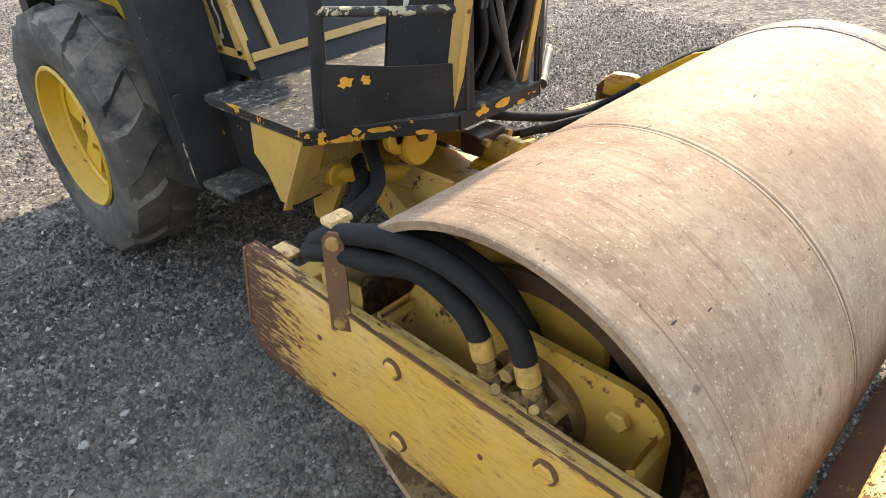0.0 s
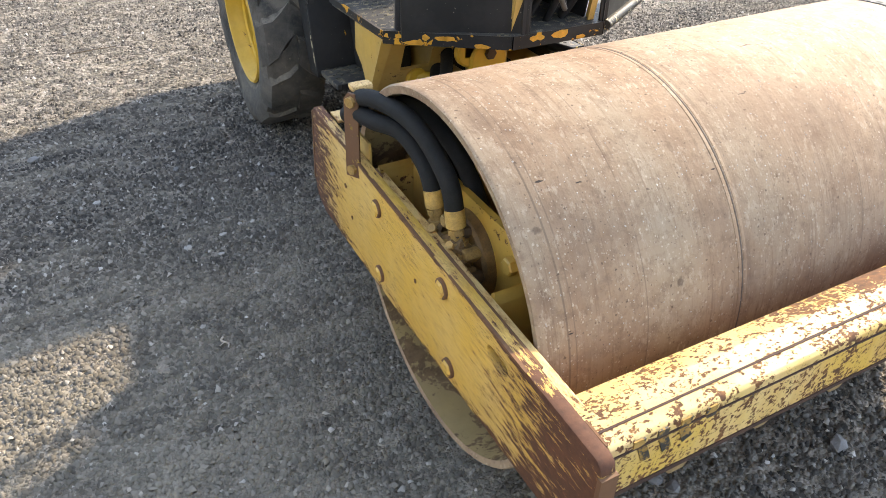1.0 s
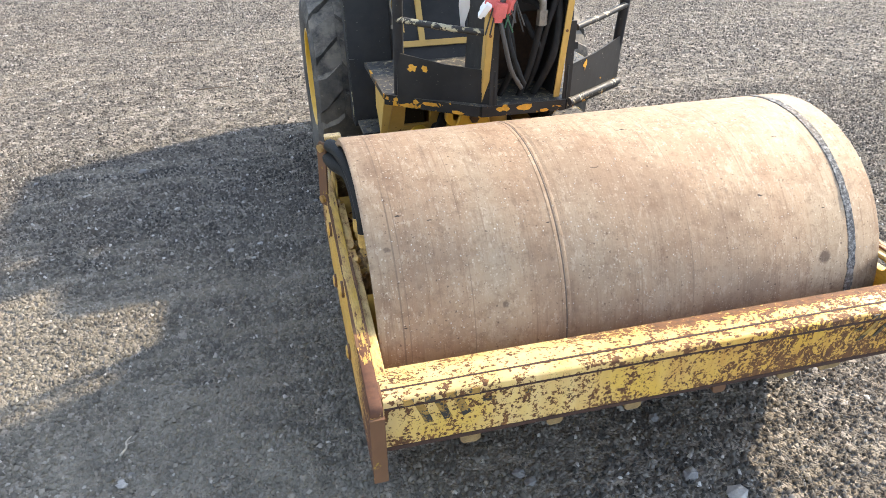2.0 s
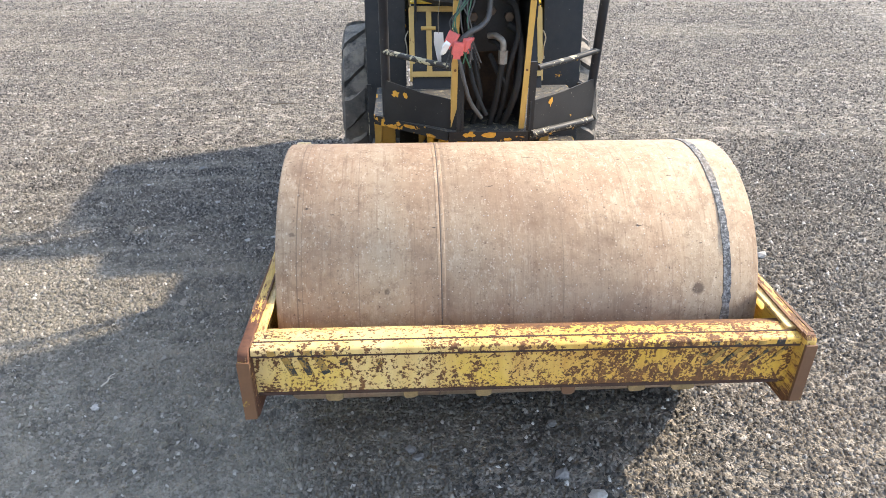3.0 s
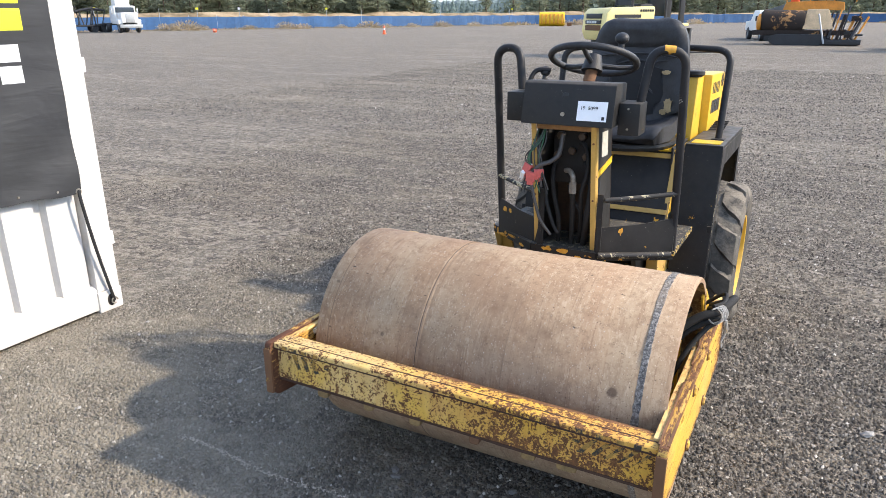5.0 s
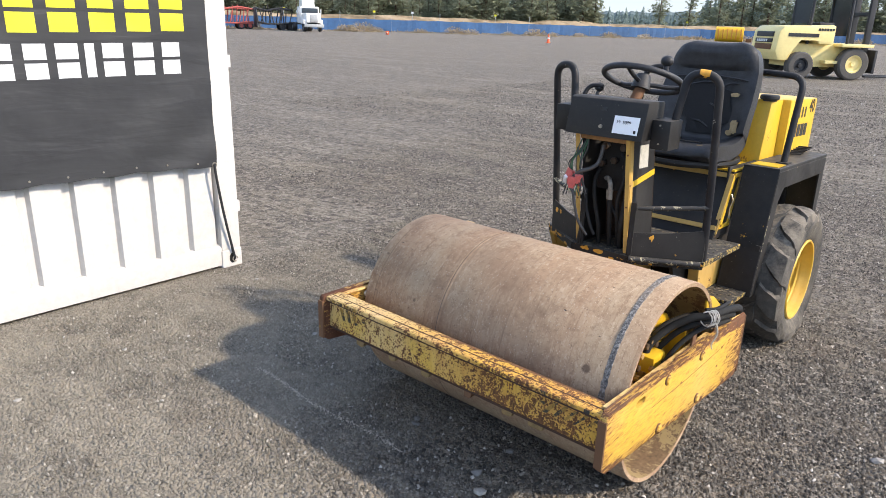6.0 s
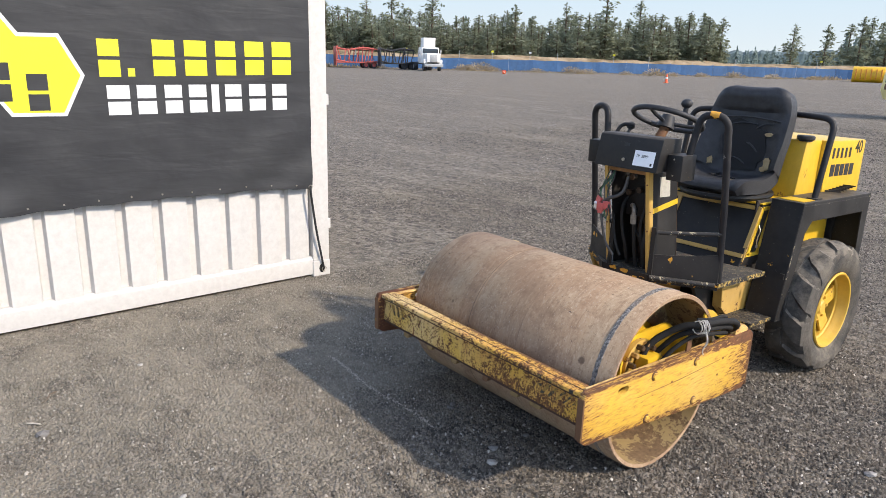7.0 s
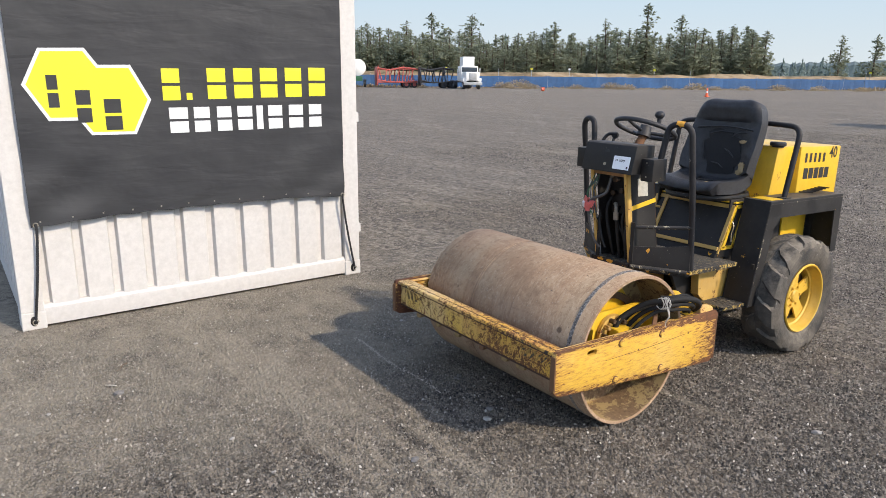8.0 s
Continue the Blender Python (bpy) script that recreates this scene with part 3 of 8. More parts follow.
def lathe(bm, prof, axis, at, n=32, closed=True):
    """Turns a profile of (radius, along) round the axis 'x', 'y' or 'z'. closed: the profile is a ring."""
    at = Vector(at)
    rings = []
    for r, h in prof:
        ring = []
        for j in range(n):
            a = 2 * math.pi * j / n
            c, s = r * math.cos(a), r * math.sin(a)
            v = {"x": (h, c, s), "y": (c, h, s), "z": (c, s, h)}[axis]
            ring.append(bm.verts.new(at + Vector(v)))
        rings.append(ring)
    pairs = list(zip(rings, rings[1:])) + ([(rings[-1], rings[0])] if closed else [])
    for a, b in pairs:
        for j in range(n):
            bm.faces.new((a[j], a[(j + 1) % n], b[(j + 1) % n], b[j]))
    if not closed:
        for ring in (rings[0], rings[-1]):
            if len(set(round(v.co.x + v.co.y * 7 + v.co.z * 13, 5) for v in ring)) > 2:
                bm.faces.new(ring)
    return bm


def disc(bm, axis, at, r, h, n=20, bev=0.0):
    b = min(bev, r * 0.4, h * 0.4)
    prof = [(r, 0), (r, h)] if not b else [(r - b, 0), (r, b), (r, h - b), (r - b, h)]
    return lathe(bm, prof, axis, at, n, closed=False)


def bar(bm, a, b, w, h, up=(0, 0, 1)):
    """A rectangular bar from a to b."""
    a, b = Vector(a), Vector(b)
    d = (b - a).normalized()
    s = d.cross(Vector(up)).normalized()
    u = s.cross(d)
    q = [s * w / 2 + u * h / 2, -s * w / 2 + u * h / 2, -s * w / 2 - u * h / 2, s * w / 2 - u * h / 2]
    return prism(bm, [a + o for o in q], b - a)


def words(name, text, size, m, material, parent=None, label="", width=None):
    """Lettering in the built-in font, as a mesh."""
    cu = bpy.data.curves.new(name, "FONT")
    cu.body, cu.size, cu.extrude = text, size, 0.0006
    cu.align_x, cu.offset = "CENTER", size * 0.010
    tmp = bpy.data.objects.new(name, cu)
    me = bpy.data.meshes.new_from_object(tmp)
    bpy.data.objects.remove(tmp)
    bpy.data.curves.remove(cu)
    me.transform(m)
    me.name = name
    me.materials.clear()
    return part_mesh(name, me, material, parent, label)


# ---- ground ----
def build_ground():
    bm = BM()
    xs = [-2500, -600, -150, -40, -10, -3, 0, 3, 6, 14, 40, 150, 600, 2500]
    grid = [[bm.verts.new((x, y, 0)) for x in xs] for y in xs]
    for r0, r1 in zip(grid, grid[1:]):
        for i in range(len(xs) - 1):
            bm.faces.new((r0[i], r0[i + 1], r1[i + 1], r1[i]))
    ob = part("ground", bm, GROUND)
    return tagged(ob, "dark grey crushed gravel yard with pale dusty tracks", "ground", kind="structure")


build_ground()


# ---- the road roller ----
CHIPO = plain("chip_orange", (0.60, 0.29, 0.03), 0.6, 0, 0.3, 60, 0)
RAG = plain("grey_rag", (0.42, 0.40, 0.37), 0.95, 0, 0.35, 60, 0.002)
ROLLER = thing("road_roller", "worn yellow and black single-drum road roller parked on gravel", "road roller", (1.2, 1.2, 0))
DX0, DX1, DY, DZ, DR = 0.579, 1.799, 0.445, 0.376, 0.376      # the drum's ends, its axis and radius
PX0, PX1, PT = 0.525, 1.840, 0.024                            # the side plates' outer faces and thickness
CX = 1.222                                                    # the middle of the rear body


def slope(y):
    """The drum frame sinks a little towards the rear."""
    return 0.508 - 0.029 * (y + 0.12)


# the drum: an open shell with end walls set inwards
bm = BM()
lathe(bm, [(DR - 0.004, DX0), (DR, DX0 + 0.006), (DR, DX1 - 0.006), (DR - 0.004, DX1), (DR - 0.018, DX1 - 0.002), (DR - 0.020, DX1 - 0.22),
           (0.16, DX1 - 0.225), (0.16, DX1 - 0.24), (DR - 0.020, DX1 - 0.245), (DR - 0.020, DX0 + 0.245), (0.16, DX0 + 0.24), (0.16, DX0 + 0.225), (DR - 0.020, DX0 + 0.22), (DR - 0.018, DX0 + 0.002)], "x", (0, DY, DZ), 128)
drum = part("drum", bm, DRUM, ROLLER, "dusty tan-brown steel drum with scratches", smooth=True)
drum.data.materials.append(DRUMIN)
for p in drum.data.polygons:
    if math.hypot(p.center.y - DY, p.center.z - DZ) < DR - 0.0185:
        p.material_index = 1
SCAR = plain("weld_scar", (0.105, 0.074, 0.054), 0.8, 0.0, 0.5, 160, 0.001)
for x, w, h, mat, nm in ((0.9820, 0.0050, 0.0009, DRUM, "weld_bead"), (0.9885, 0.0022, 0.0006, SCAR, "weld_groove"), (0.9950, 0.0050, 0.0007, DRUM, "weld_bead")):
    bm = BM()
    lathe(bm, [(DR - 0.002, x - w), (DR + h * 0.7, x - w * 0.6), (DR + h, x), (DR + h * 0.7, x + w * 0.6), (DR - 0.002, x + w)], "x", (0, DY, DZ), 128)
    part(nm, bm, mat, drum, smooth=True)
bm = BM()
rng = random.Random(5)
W = [0.0118 + rng.uniform(-0.0022, 0.0022) for _ in range(128)]
lathe(bm, [(DR - 0.002, -1), (DR + 0.0022, -0.8), (DR + 0.0022, 0.8), (DR - 0.002, 1)], "x", (0, DY, DZ), 128)
for v in bm.verts:
    a = math.atan2(v.co.z - DZ, v.co.y - DY)
    v.co.x = 1.7165 + v.co.x * W[int((a / (2 * math.pi) % 1) * 128) % 128]
part("seam_band", bm, BAND, drum, "dark gritty seam band", smooth=True)
# grit and chips stuck on the drum
me = bpy.data.meshes.new("drum_grit")
V, F = [], []
for i in range(1500):
    a, x, s = rng.uniform(-0.2, 3.4), rng.uniform(DX0 + 0.01, DX1 - 0.01), rng.uniform(0.0007, 0.0019)
    n = Vector((0, math.cos(a), math.sin(a)))
    c = Vector((x, DY, DZ)) + n * (DR + 0.0004)
    u, w = Vector((1, 0, 0)), n.cross(Vector((1, 0, 0)))
    k = len(V)
    th = rng.uniform(0, 3.1)
    d1, d2 = u * math.cos(th) + w * math.sin(th), w * math.cos(th) - u * math.sin(th)
    V += [c + d1 * s * 1.5, c + d2 * s, c - d1 * s, c - d2 * s * 0.8, c + n * s * 0.5]
    F += [(k, k + 1, k + 4), (k + 1, k + 2, k + 4), (k + 2, k + 3, k + 4), (k + 3, k, k + 4)]
me.from_pydata([tuple(v) for v in V], [], F)
GRIT = plain("pale_grit", (0.40, 0.35, 0.29), 0.9, 0.0, 0.4, 300, 0.0)
tagged(part_mesh("drum_grit", me, GRIT, drum), kind="stuff")


FERRULE = plain("yellowed_ferrule", (0.50, 0.31, 0.085), 0.6, 0.0, 0.5, 60, 0.0012)
MOTORGREASE = plain("dusty_grease", (0.175, 0.098, 0.034), 0.55, 0.0, 0.6, 45, 0.003)


def end_gear(side):
    """The carrier, motor and fittings inside one end of the drum. side: -1 or 1."""
    outer = PX0 + PT if side < 0 else PX1 - PT
    s = -side                                      # towards the middle of the machine
    paint = DEEPYELLOW if side < 0 else CLEANYELLOW

    def X(d):
        return outer + s * (d if side < 0 else d + 0.045)

    def span(d0, d1):
        return min(X(d0), X(d1)), max(X(d0), X(d1))
    # carrier: a dished plate with rounded corners
    y0, y1, z0, z1, c = 0.212, 0.688, 0.215, 0.550, 0.062
    outline = []
    for cy, cz, a0 in ((y1 - c, z1 - c, 0), (y0 + c, z1 - c, 90), (y0 + c, z0 + c, 180), (y1 - c, z0 + c, 270)):
        outline += [(cy + c * math.cos(radians(a0 + t)), cz + c * math.sin(radians(a0 + t))) for t in (0, 22, 45, 68, 90)]
    bm = BM()
    prism(bm, [(X(0.105), y, z) for y, z in outline], (s * 0.014, 0, 0))
    carrier = part("motor_carrier", bm, paint, ROLLER, "yellow dished motor carrier")
    bm = BM()
    n = len(outline)
    inner = [(DY + (y - DY) * 0.955, 0.38 + (z - 0.38) * 0.94) for y, z in outline]
    rows = [[bm.verts.new((X(d), y, z)) for y, z in ring] for ring, d in ((outline, 0.106), (outline, 0.030), (inner, 0.030), (inner, 0.106))]
    for i in range(n):
        if 1 <= i <= 7:                               # open at the top for the hoses
            continue
        j = (i + 1) % n
        for p, q in zip(rows, rows[1:] + rows[:1]):
            bm.faces.new((p[i], p[j], q[j], q[i]))
    part("carrier_rim", bm, paint, carrier)
    # hub flange with its ring of bolts
    x0, x1 = span(0.080, 0.105)
    bm = BM()
    rr = 0.090 if side < 0 else 0.098
    lathe(bm, [(rr - 0.006, x0), (rr, x0 + 0.006), (rr, x1), (0.05, x1), (0.05, x0)], "x", (0, 0.418, 0.435), 40)
    hub = part("hub_flange", bm, MOTORGREASE if side < 0 else DEEPYELLOW, ROLLER, "greasy brown hub flange", smooth=True)
    xa, xb = span(0.145, 0.158)
    bm = BM()
    lathe(bm, [(0.250, xa), (0.250, xb), (0.215, xb), (0.215, xa)], "x", (0, DY, DZ), 48)
    part("bearing_ring", bm, GREASE, hub, "greasy dark bearing ring", smooth=True)
    for i in range(11):
        a = 2 * math.pi * i / 11 + 0.2
        xa, xb = span(0.050, 0.082)
        bm = BM()
        disc(bm, "x", (xa, 0.418 + 0.077 * math.cos(a), 0.435 + 0.079 * math.sin(a)), 0.0125, xb - xa, 6, 0.002)
        part("bolt", bm, GREASE if i % 2 else BRASSY, hub)
    xa, xb = span(0.020, 0.085)
    bm = BM()
    box(bm, xa, xb, 0.385, 0.485, 0.385, 0.475, 0.012)
    motor = part("hydraulic_motor", bm, BRASSY if side < 0 else paint, ROLLER, "greasy hydraulic motor", smooth=True)
    for y, z in ((0.383, 0.486), (0.466, 0.482)) if side < 0 else ((0.395, 0.397), (0.478, 0.393)):
        slim = 0.80 if side < 0 else 1.0
        bm = BM()
        tube(bm, [(X(0.058), y, z - 0.012), (X(0.058), y + 0.006, z + 0.012)], 0.024 * slim, 6)
        part("hose_nut", bm, BRASSY, motor, "tarnished hose nut")
        bm = BM()
        tube(bm, [(X(0.058), y + 0.006, z + 0.010), (X(0.058), y + 0.016, z + 0.045)], 0.0165 * slim, 12)
        tube(bm, [(X(0.058), y + 0.010, z + 0.022), (X(0.058), y + 0.013, z + 0.032)], 0.0205 * slim, 6)
        part("hose_fitting", bm, BRASSY, motor, "tarnished brass hose fitting", smooth=True)
        bm = BM()
        tube(bm, [(X(0.058), y + 0.015, z + 0.036), (X(0.058), y + 0.016, z + 0.040), (X(0.058), y + 0.023, z + 0.068)], 0.0185 if side < 0 else 0.0225, 14)
        part("ferrule", bm, FERRULE if side < 0 else BRASSY, motor, "yellowed hose ferrule", smooth=True)
    for y, z in ((0.375, 0.44), (0.50, 0.43), (0.40, 0.37), (0.47, 0.368)):
        xa, xb = span(0.012, 0.030)
        bm = BM()
        disc(bm, "x", (xa, y, z), 0.011, xb - xa, 6, 0.002)
        part("bolt", bm, BRASSY, motor)
    if side < 0:
        # lumps of greasy dirt caked round the ports
        for y, z, d, r in ((0.383, 0.466, 0.052, 0.040), (0.466, 0.460, 0.052, 0.038), (0.425, 0.452, 0.036, 0.044), (0.356, 0.440, 0.048, 0.032), (0.396, 0.422, 0.032, 0.040), (0.450, 0.424, 0.036, 0.038), (0.372, 0.395, 0.040, 0.034)):
            bm = BM()
            bmesh.ops.create_icosphere(bm, subdivisions=3, radius=r)
            for v in bm.verts:
                p = v.co + Vector((y * 31, z * 17, d * 11))
                lump = noise.noise(p * 55) * 0.45 + noise.noise(p * 130) * 0.25
                v.co = v.co * (0.86 + lump)
                v.co.x *= 0.85
                v.co += Vector((X(d), y, z))
            part("caked_dirt", bm, MOTORGREASE, motor, "caked greasy dirt", smooth=True)
        for y, z, r, L in ((0.440, 0.496, 0.0085, 0.024), (0.352, 0.468, 0.0080, 0.022), (0.428, 0.474, 0.0105, 0.026), (0.372, 0.502, 0.0075, 0.020)):
            bm = BM()
            tube(bm, [(X(0.034), y, z), (X(0.034 - L * 0.35), y - L * 0.3, z + L * 0.5)], r, 6)
            part("plug", bm, BRASSY, motor, "greasy brass plug")
        for y, z in ((0.383, 0.474), (0.466, 0.468)):
            xa, xb = span(0.030, 0.088)
            bm = BM()
            box(bm, xa, xb, y - 0.026, y + 0.026, z - 0.012, z + 0.012, 0.005)
            part("split_flange", bm, BRASSY, motor, "greasy split flange", smooth=True)
            for dy in (-0.018, 0.018):
                for d in (0.038, 0.080):
                    bm = BM()
                    tube(bm, [(X(d), y + dy, z + 0.008), (X(d), y + dy, z + 0.020)], 0.0070, 6)
                    part("bolt", bm, BRASSY if dy > 0 else MOTORGREASE, motor)
        for y, z in ((0.352, 0.425), (0.345, 0.395), (0.358, 0.368), (0.372, 0.346)):
            xa, xb = span(0.030, 0.072)
            bm = BM()
            lathe(bm, [(0.0115, xa), (0.0145, xa + 0.004), (0.0145, xb), (0.006, xb), (0.006, xa)], "x", (0, y, z), 14)
            part("bolt_sleeve", bm, BRASSY, motor, "dirty bolt sleeve", smooth=True)
    xa, xb = span(0.088, 0.106)
    bm = BM()
    disc(bm, "x", (xa, 0.278, 0.500), 0.017, xb - xa, 6, 0.003)
    part("large_bolt", bm, paint, carrier)
    # round web plate deeper in the drum
    xa, xb = span(0.170, 0.185)
    bm = BM()
    disc(bm, "x", (xa, 0.475 if side > 0 else 0.50, 0.50), 0.155, xb - xa, 40, 0.003)
    part("web_plate", bm, paint, ROLLER, "round yellow web plate", smooth=True)


end_gear(-1)
end_gear(1)


def hose(name, pts, r, parent=None, k=6, mat=None):
    bm = BM()
    tube(bm, smooth_path(pts, k), r, 12)
    return part(name, bm, mat or HOSE, parent or ROLLER, "black rubber hydraulic hose", smooth=True)


hose("hose", [(0.607, 0.403, 0.544), (0.607, 0.432, 0.602), (0.600, 0.528, 0.655), (0.584, 0.635, 0.665), (0.572, 0.74, 0.640), (0.60, 0.86, 0.565), (0.74, 0.98, 0.49), (0.93, 1.08, 0.47), (1.02, 1.22, 0.52)], 0.0178)
hose("hose", [(0.607, 0.486, 0.539), (0.608, 0.520, 0.582), (0.600, 0.600, 0.617), (0.572, 0.67, 0.617), (0.566, 0.76, 0.602), (0.59, 0.87, 0.545), (0.72, 1.00, 0.455), (0.90, 1.10, 0.43), (1.00, 1.24, 0.47)], 0.0178)
hose("hose", [(0.70, 0.44, 0.47), (0.668, 0.50, 0.60), (0.636, 0.60, 0.655), (0.607, 0.70, 0.64), (0.60, 0.79, 0.60), (0.63, 0.90, 0.53), (0.78, 1.02, 0.46), (0.95, 1.15, 0.46)], 0.017)
hose("hose", [(0.72, 0.52, 0.45), (0.665, 0.58, 0.575), (0.612, 0.69, 0.592), (0.59, 0.80, 0.565), (0.64, 0.93, 0.50), (0.80, 1.05, 0.43), (0.97, 1.18, 0.44)], 0.015)
TAIL = [(1.775, 0.935, 0.478), (1.752, 1.010, 0.424), (1.65, 1.060, 0.412), (1.46, 1.125, 0.455), (1.38, 1.22, 0.47)]
hose("hose", [(1.700, 0.412, 0.440), (1.708, 0.432, 0.505), (1.748, 0.488, 0.562), (1.806, 0.530, 0.606), (1.858, 0.568, 0.620), (1.884, 0.660, 0.622), (1.890, 0.760, 0.602), (1.874, 0.835, 0.564), (1.832, 0.888, 0.520)] + TAIL, 0.0142)
hose("hose", [(1.700, 0.495, 0.436), (1.722, 0.505, 0.480), (1.770, 0.530, 0.545), (1.826, 0.555, 0.584), (1.858, 0.590, 0.592), (1.876, 0.680, 0.590), (1.876, 0.760, 0.572), (1.856, 0.815, 0.545), (1.806, 0.860, 0.505), (1.756, 0.925, 0.450), (1.715, 1.000, 0.400), (1.60, 1.075, 0.385), (1.42, 1.16, 0.40)], 0.0112)
hose("hose", [(1.752, 0.44, 0.42), (1.785, 0.49, 0.50), (1.830, 0.555, 0.560), (1.862, 0.630, 0.566), (1.868, 0.730, 0.552), (1.846, 0.800, 0.525), (1.788, 0.830, 0.498), (1.700, 0.88, 0.45), (1.56, 0.99, 0.41)], 0.009)
hose("hose", [(1.842, 0.560, 0.640), (1.868, 0.610, 0.638), (1.868, 0.700, 0.630), (1.852, 0.775, 0.606), (1.815, 0.80, 0.570), (1.770, 0.79, 0.53)], 0.0065)
hose("hose", [(1.66, 0.50, 0.45), (1.69, 0.56, 0.52), (1.73, 0.66, 0.545), (1.74, 0.80, 0.52), (1.66, 0.96, 0.44), (1.48, 1.10, 0.40)], 0.012)

# side plates of the drum frame
def toe(bm, side):
    """The far plate closes in a little towards the rear."""
    if side < 0:
        for v in bm.verts:
            v.co.x += 0.031 * (v.co.y + 0.12) / 1.16
    return bm


def holed_plate(x, outline, hole):
    """A thick plate in the y-z plane with an oval lifting hole through it and eased edges."""
    oval = []
    for cy, a0 in ((0.018, -90), (-0.018, 90)):
        oval += [(hole[0] + cy + 0.013 * math.cos(radians(a0 + t)), hole[1] + 0.013 * math.sin(radians(a0 + t))) for t in range(0, 181, 30)]
    bm = BM()
    loops = []
    for ring in (outline, oval):
        vs = [bm.verts.new((x, y, z)) for y, z in ring]
        loops += [bm.edges.new((a, b)) for a, b in zip(vs, vs[1:] + vs[:1])]
    bmesh.ops.triangle_fill(bm, use_beauty=True, use_dissolve=False, edges=loops)
    r = bmesh.ops.extrude_face_region(bm, geom=bm.faces[:], use_keep_orig=True)
    bmesh.ops.translate(bm, verts=[v for v in r["geom"] if isinstance(v, bmesh.types.BMVert)], vec=(PT, 0, 0))
    bmesh.ops.recalc_face_normals(bm, faces=bm.faces[:])
    rim = [e for e in bm.edges if len(e.link_faces) == 2 and e.calc_face_angle() > 1.2]
    bmesh.ops.bevel(bm, geom=rim, offset=0.0032, segments=2, affect="EDGES", profile=0.6)
    return bm


for side in (-1, 1):
    x = PX0 if side < 0 else PX1 - PT
    if side < 0:
        rear, rt = 1.045, 0.505
        top = [(-0.121, 0.503), (-0.112, 0.510), (0.60, 0.507), (rear - 0.015, rt + 0.002), (rear, rt - 0.012)]
        low = [(rear + 0.045, 0.285), (rear + 0.035, 0.240), (rear - 0.02, 0.214), (0.60, 0.240), (-0.098, 0.308), (-0.122, 0.326), (-0.124, 0.490)]
        bolts = ((0.313, 0.468), (0.615, 0.455), (0.618, 0.287), (0.285, 0.305))
    else:
        rear, rt = 1.066, slope(1.066)
        top = [(-0.121, 0.500), (-0.112, 0.508), (0.60, slope(0.60)), (rear - 0.018, rt + 0.004), (rear, rt - 0.012)]
        low = [(rear - 0.004, 0.225), (rear - 0.03, 0.192), (0.60, 0.228), (-0.098, 0.298), (-0.122, 0.318), (-0.124, 0.487)]
        bolts = ((0.300, 0.462), (0.600, 0.444), (0.612, 0.262), (0.275, 0.285))
    bm = holed_plate(x, top + low, (0.128, 0.462) if side < 0 else (0.105, 0.459))
    plate = part("side_plate", toe(bm, side), YELLOW if side < 0 else RIGHTYELLOW, ROLLER, "yellow frame side plate scraped to rust", smooth=True)
    e = 0.0016
    runs = [((-0.1250, 0.326), (-0.1250, 0.488))]
    if side > 0:
        runs.append(((rear - 0.002, 0.205), (rear - 0.002, rt - 0.012)))
    else:
        runs.append(((rear + 0.043, 0.285), (rear - 0.002, rt - 0.012)))
    for (ya, za), (yb, zb) in runs:
        bm = BM()
        up = Vector((0, zb - za, -(yb - ya))).normalized() * 0.004
        prism(bm, [(x - e, ya - up.y, za - up.z), (x + PT + e, ya - up.y, za - up.z), (x + PT + e, ya + up.y, za + up.z), (x - e, ya + up.y, za + up.z)], (0, yb - ya, zb - za))
        part("worn_edge", toe(bm, side), RUSTEDGE, plate, "bare rusted plate edge")
    out = x - 0.010 if side < 0 else x + PT - 0.002
    for y, z in bolts:
        bm = BM()
        disc(bm, "x", (out, y, z), 0.0165, 0.012, 6, 0.003)
        ring = BM()
        disc(ring, "x", (out + (0.004 if side < 0 else -0.002), y, z), 0.0195, 0.008, 20, 0.001)
        part("washer", toe(ring, side), RUSTEDGE, plate)
        part("bolt", toe(bm, side), YELLOW if side < 0 else RIGHTYELLOW, plate)
    for y, z, r in ((0.82, 0.40, 0.006), (0.79, 0.33, 0.005), (0.43, 0.40, 0.005), (0.90, 0.33, 0.005)):
        bm = BM()
        disc(bm, "x", (out + (0.0085 if side < 0 else -0.0005), y, z), r, 0.0042, 10)
        part("pit", toe(bm, side), RUST, plate)
    # a long scratch and a doubler, on one plate only
    if side < 0:
        continue
    bm = BM()
    prism(bm, [(out - 0.0002, 0.20, 0.398), (out - 0.0002, 0.50, 0.392), (out - 0.0002, 0.80, 0.398), (out - 0.0002, 0.80, 0.4005), (out - 0.0002, 0.50, 0.395), (out - 0.0002, 0.20, 0.400)], (0.0026, 0, 0))
    part("scratch", bm, RUST, plate, "long rusty scratch")
    # inner doubler behind the plate
    bm = BM()
    xi = x + PT if side < 0 else x - 0.016
    prism(bm, [(xi, 0.20, 0.29), (xi, 0.96, 0.24), (xi, 0.96, top[2][1] - 0.05), (xi, 0.20, top[1][1] - 0.04)], (0.016, 0, 0), 0.002)
    part("inner_doubler", toe(bm, side), RUSTEDGE, plate, "rusted doubler plate")

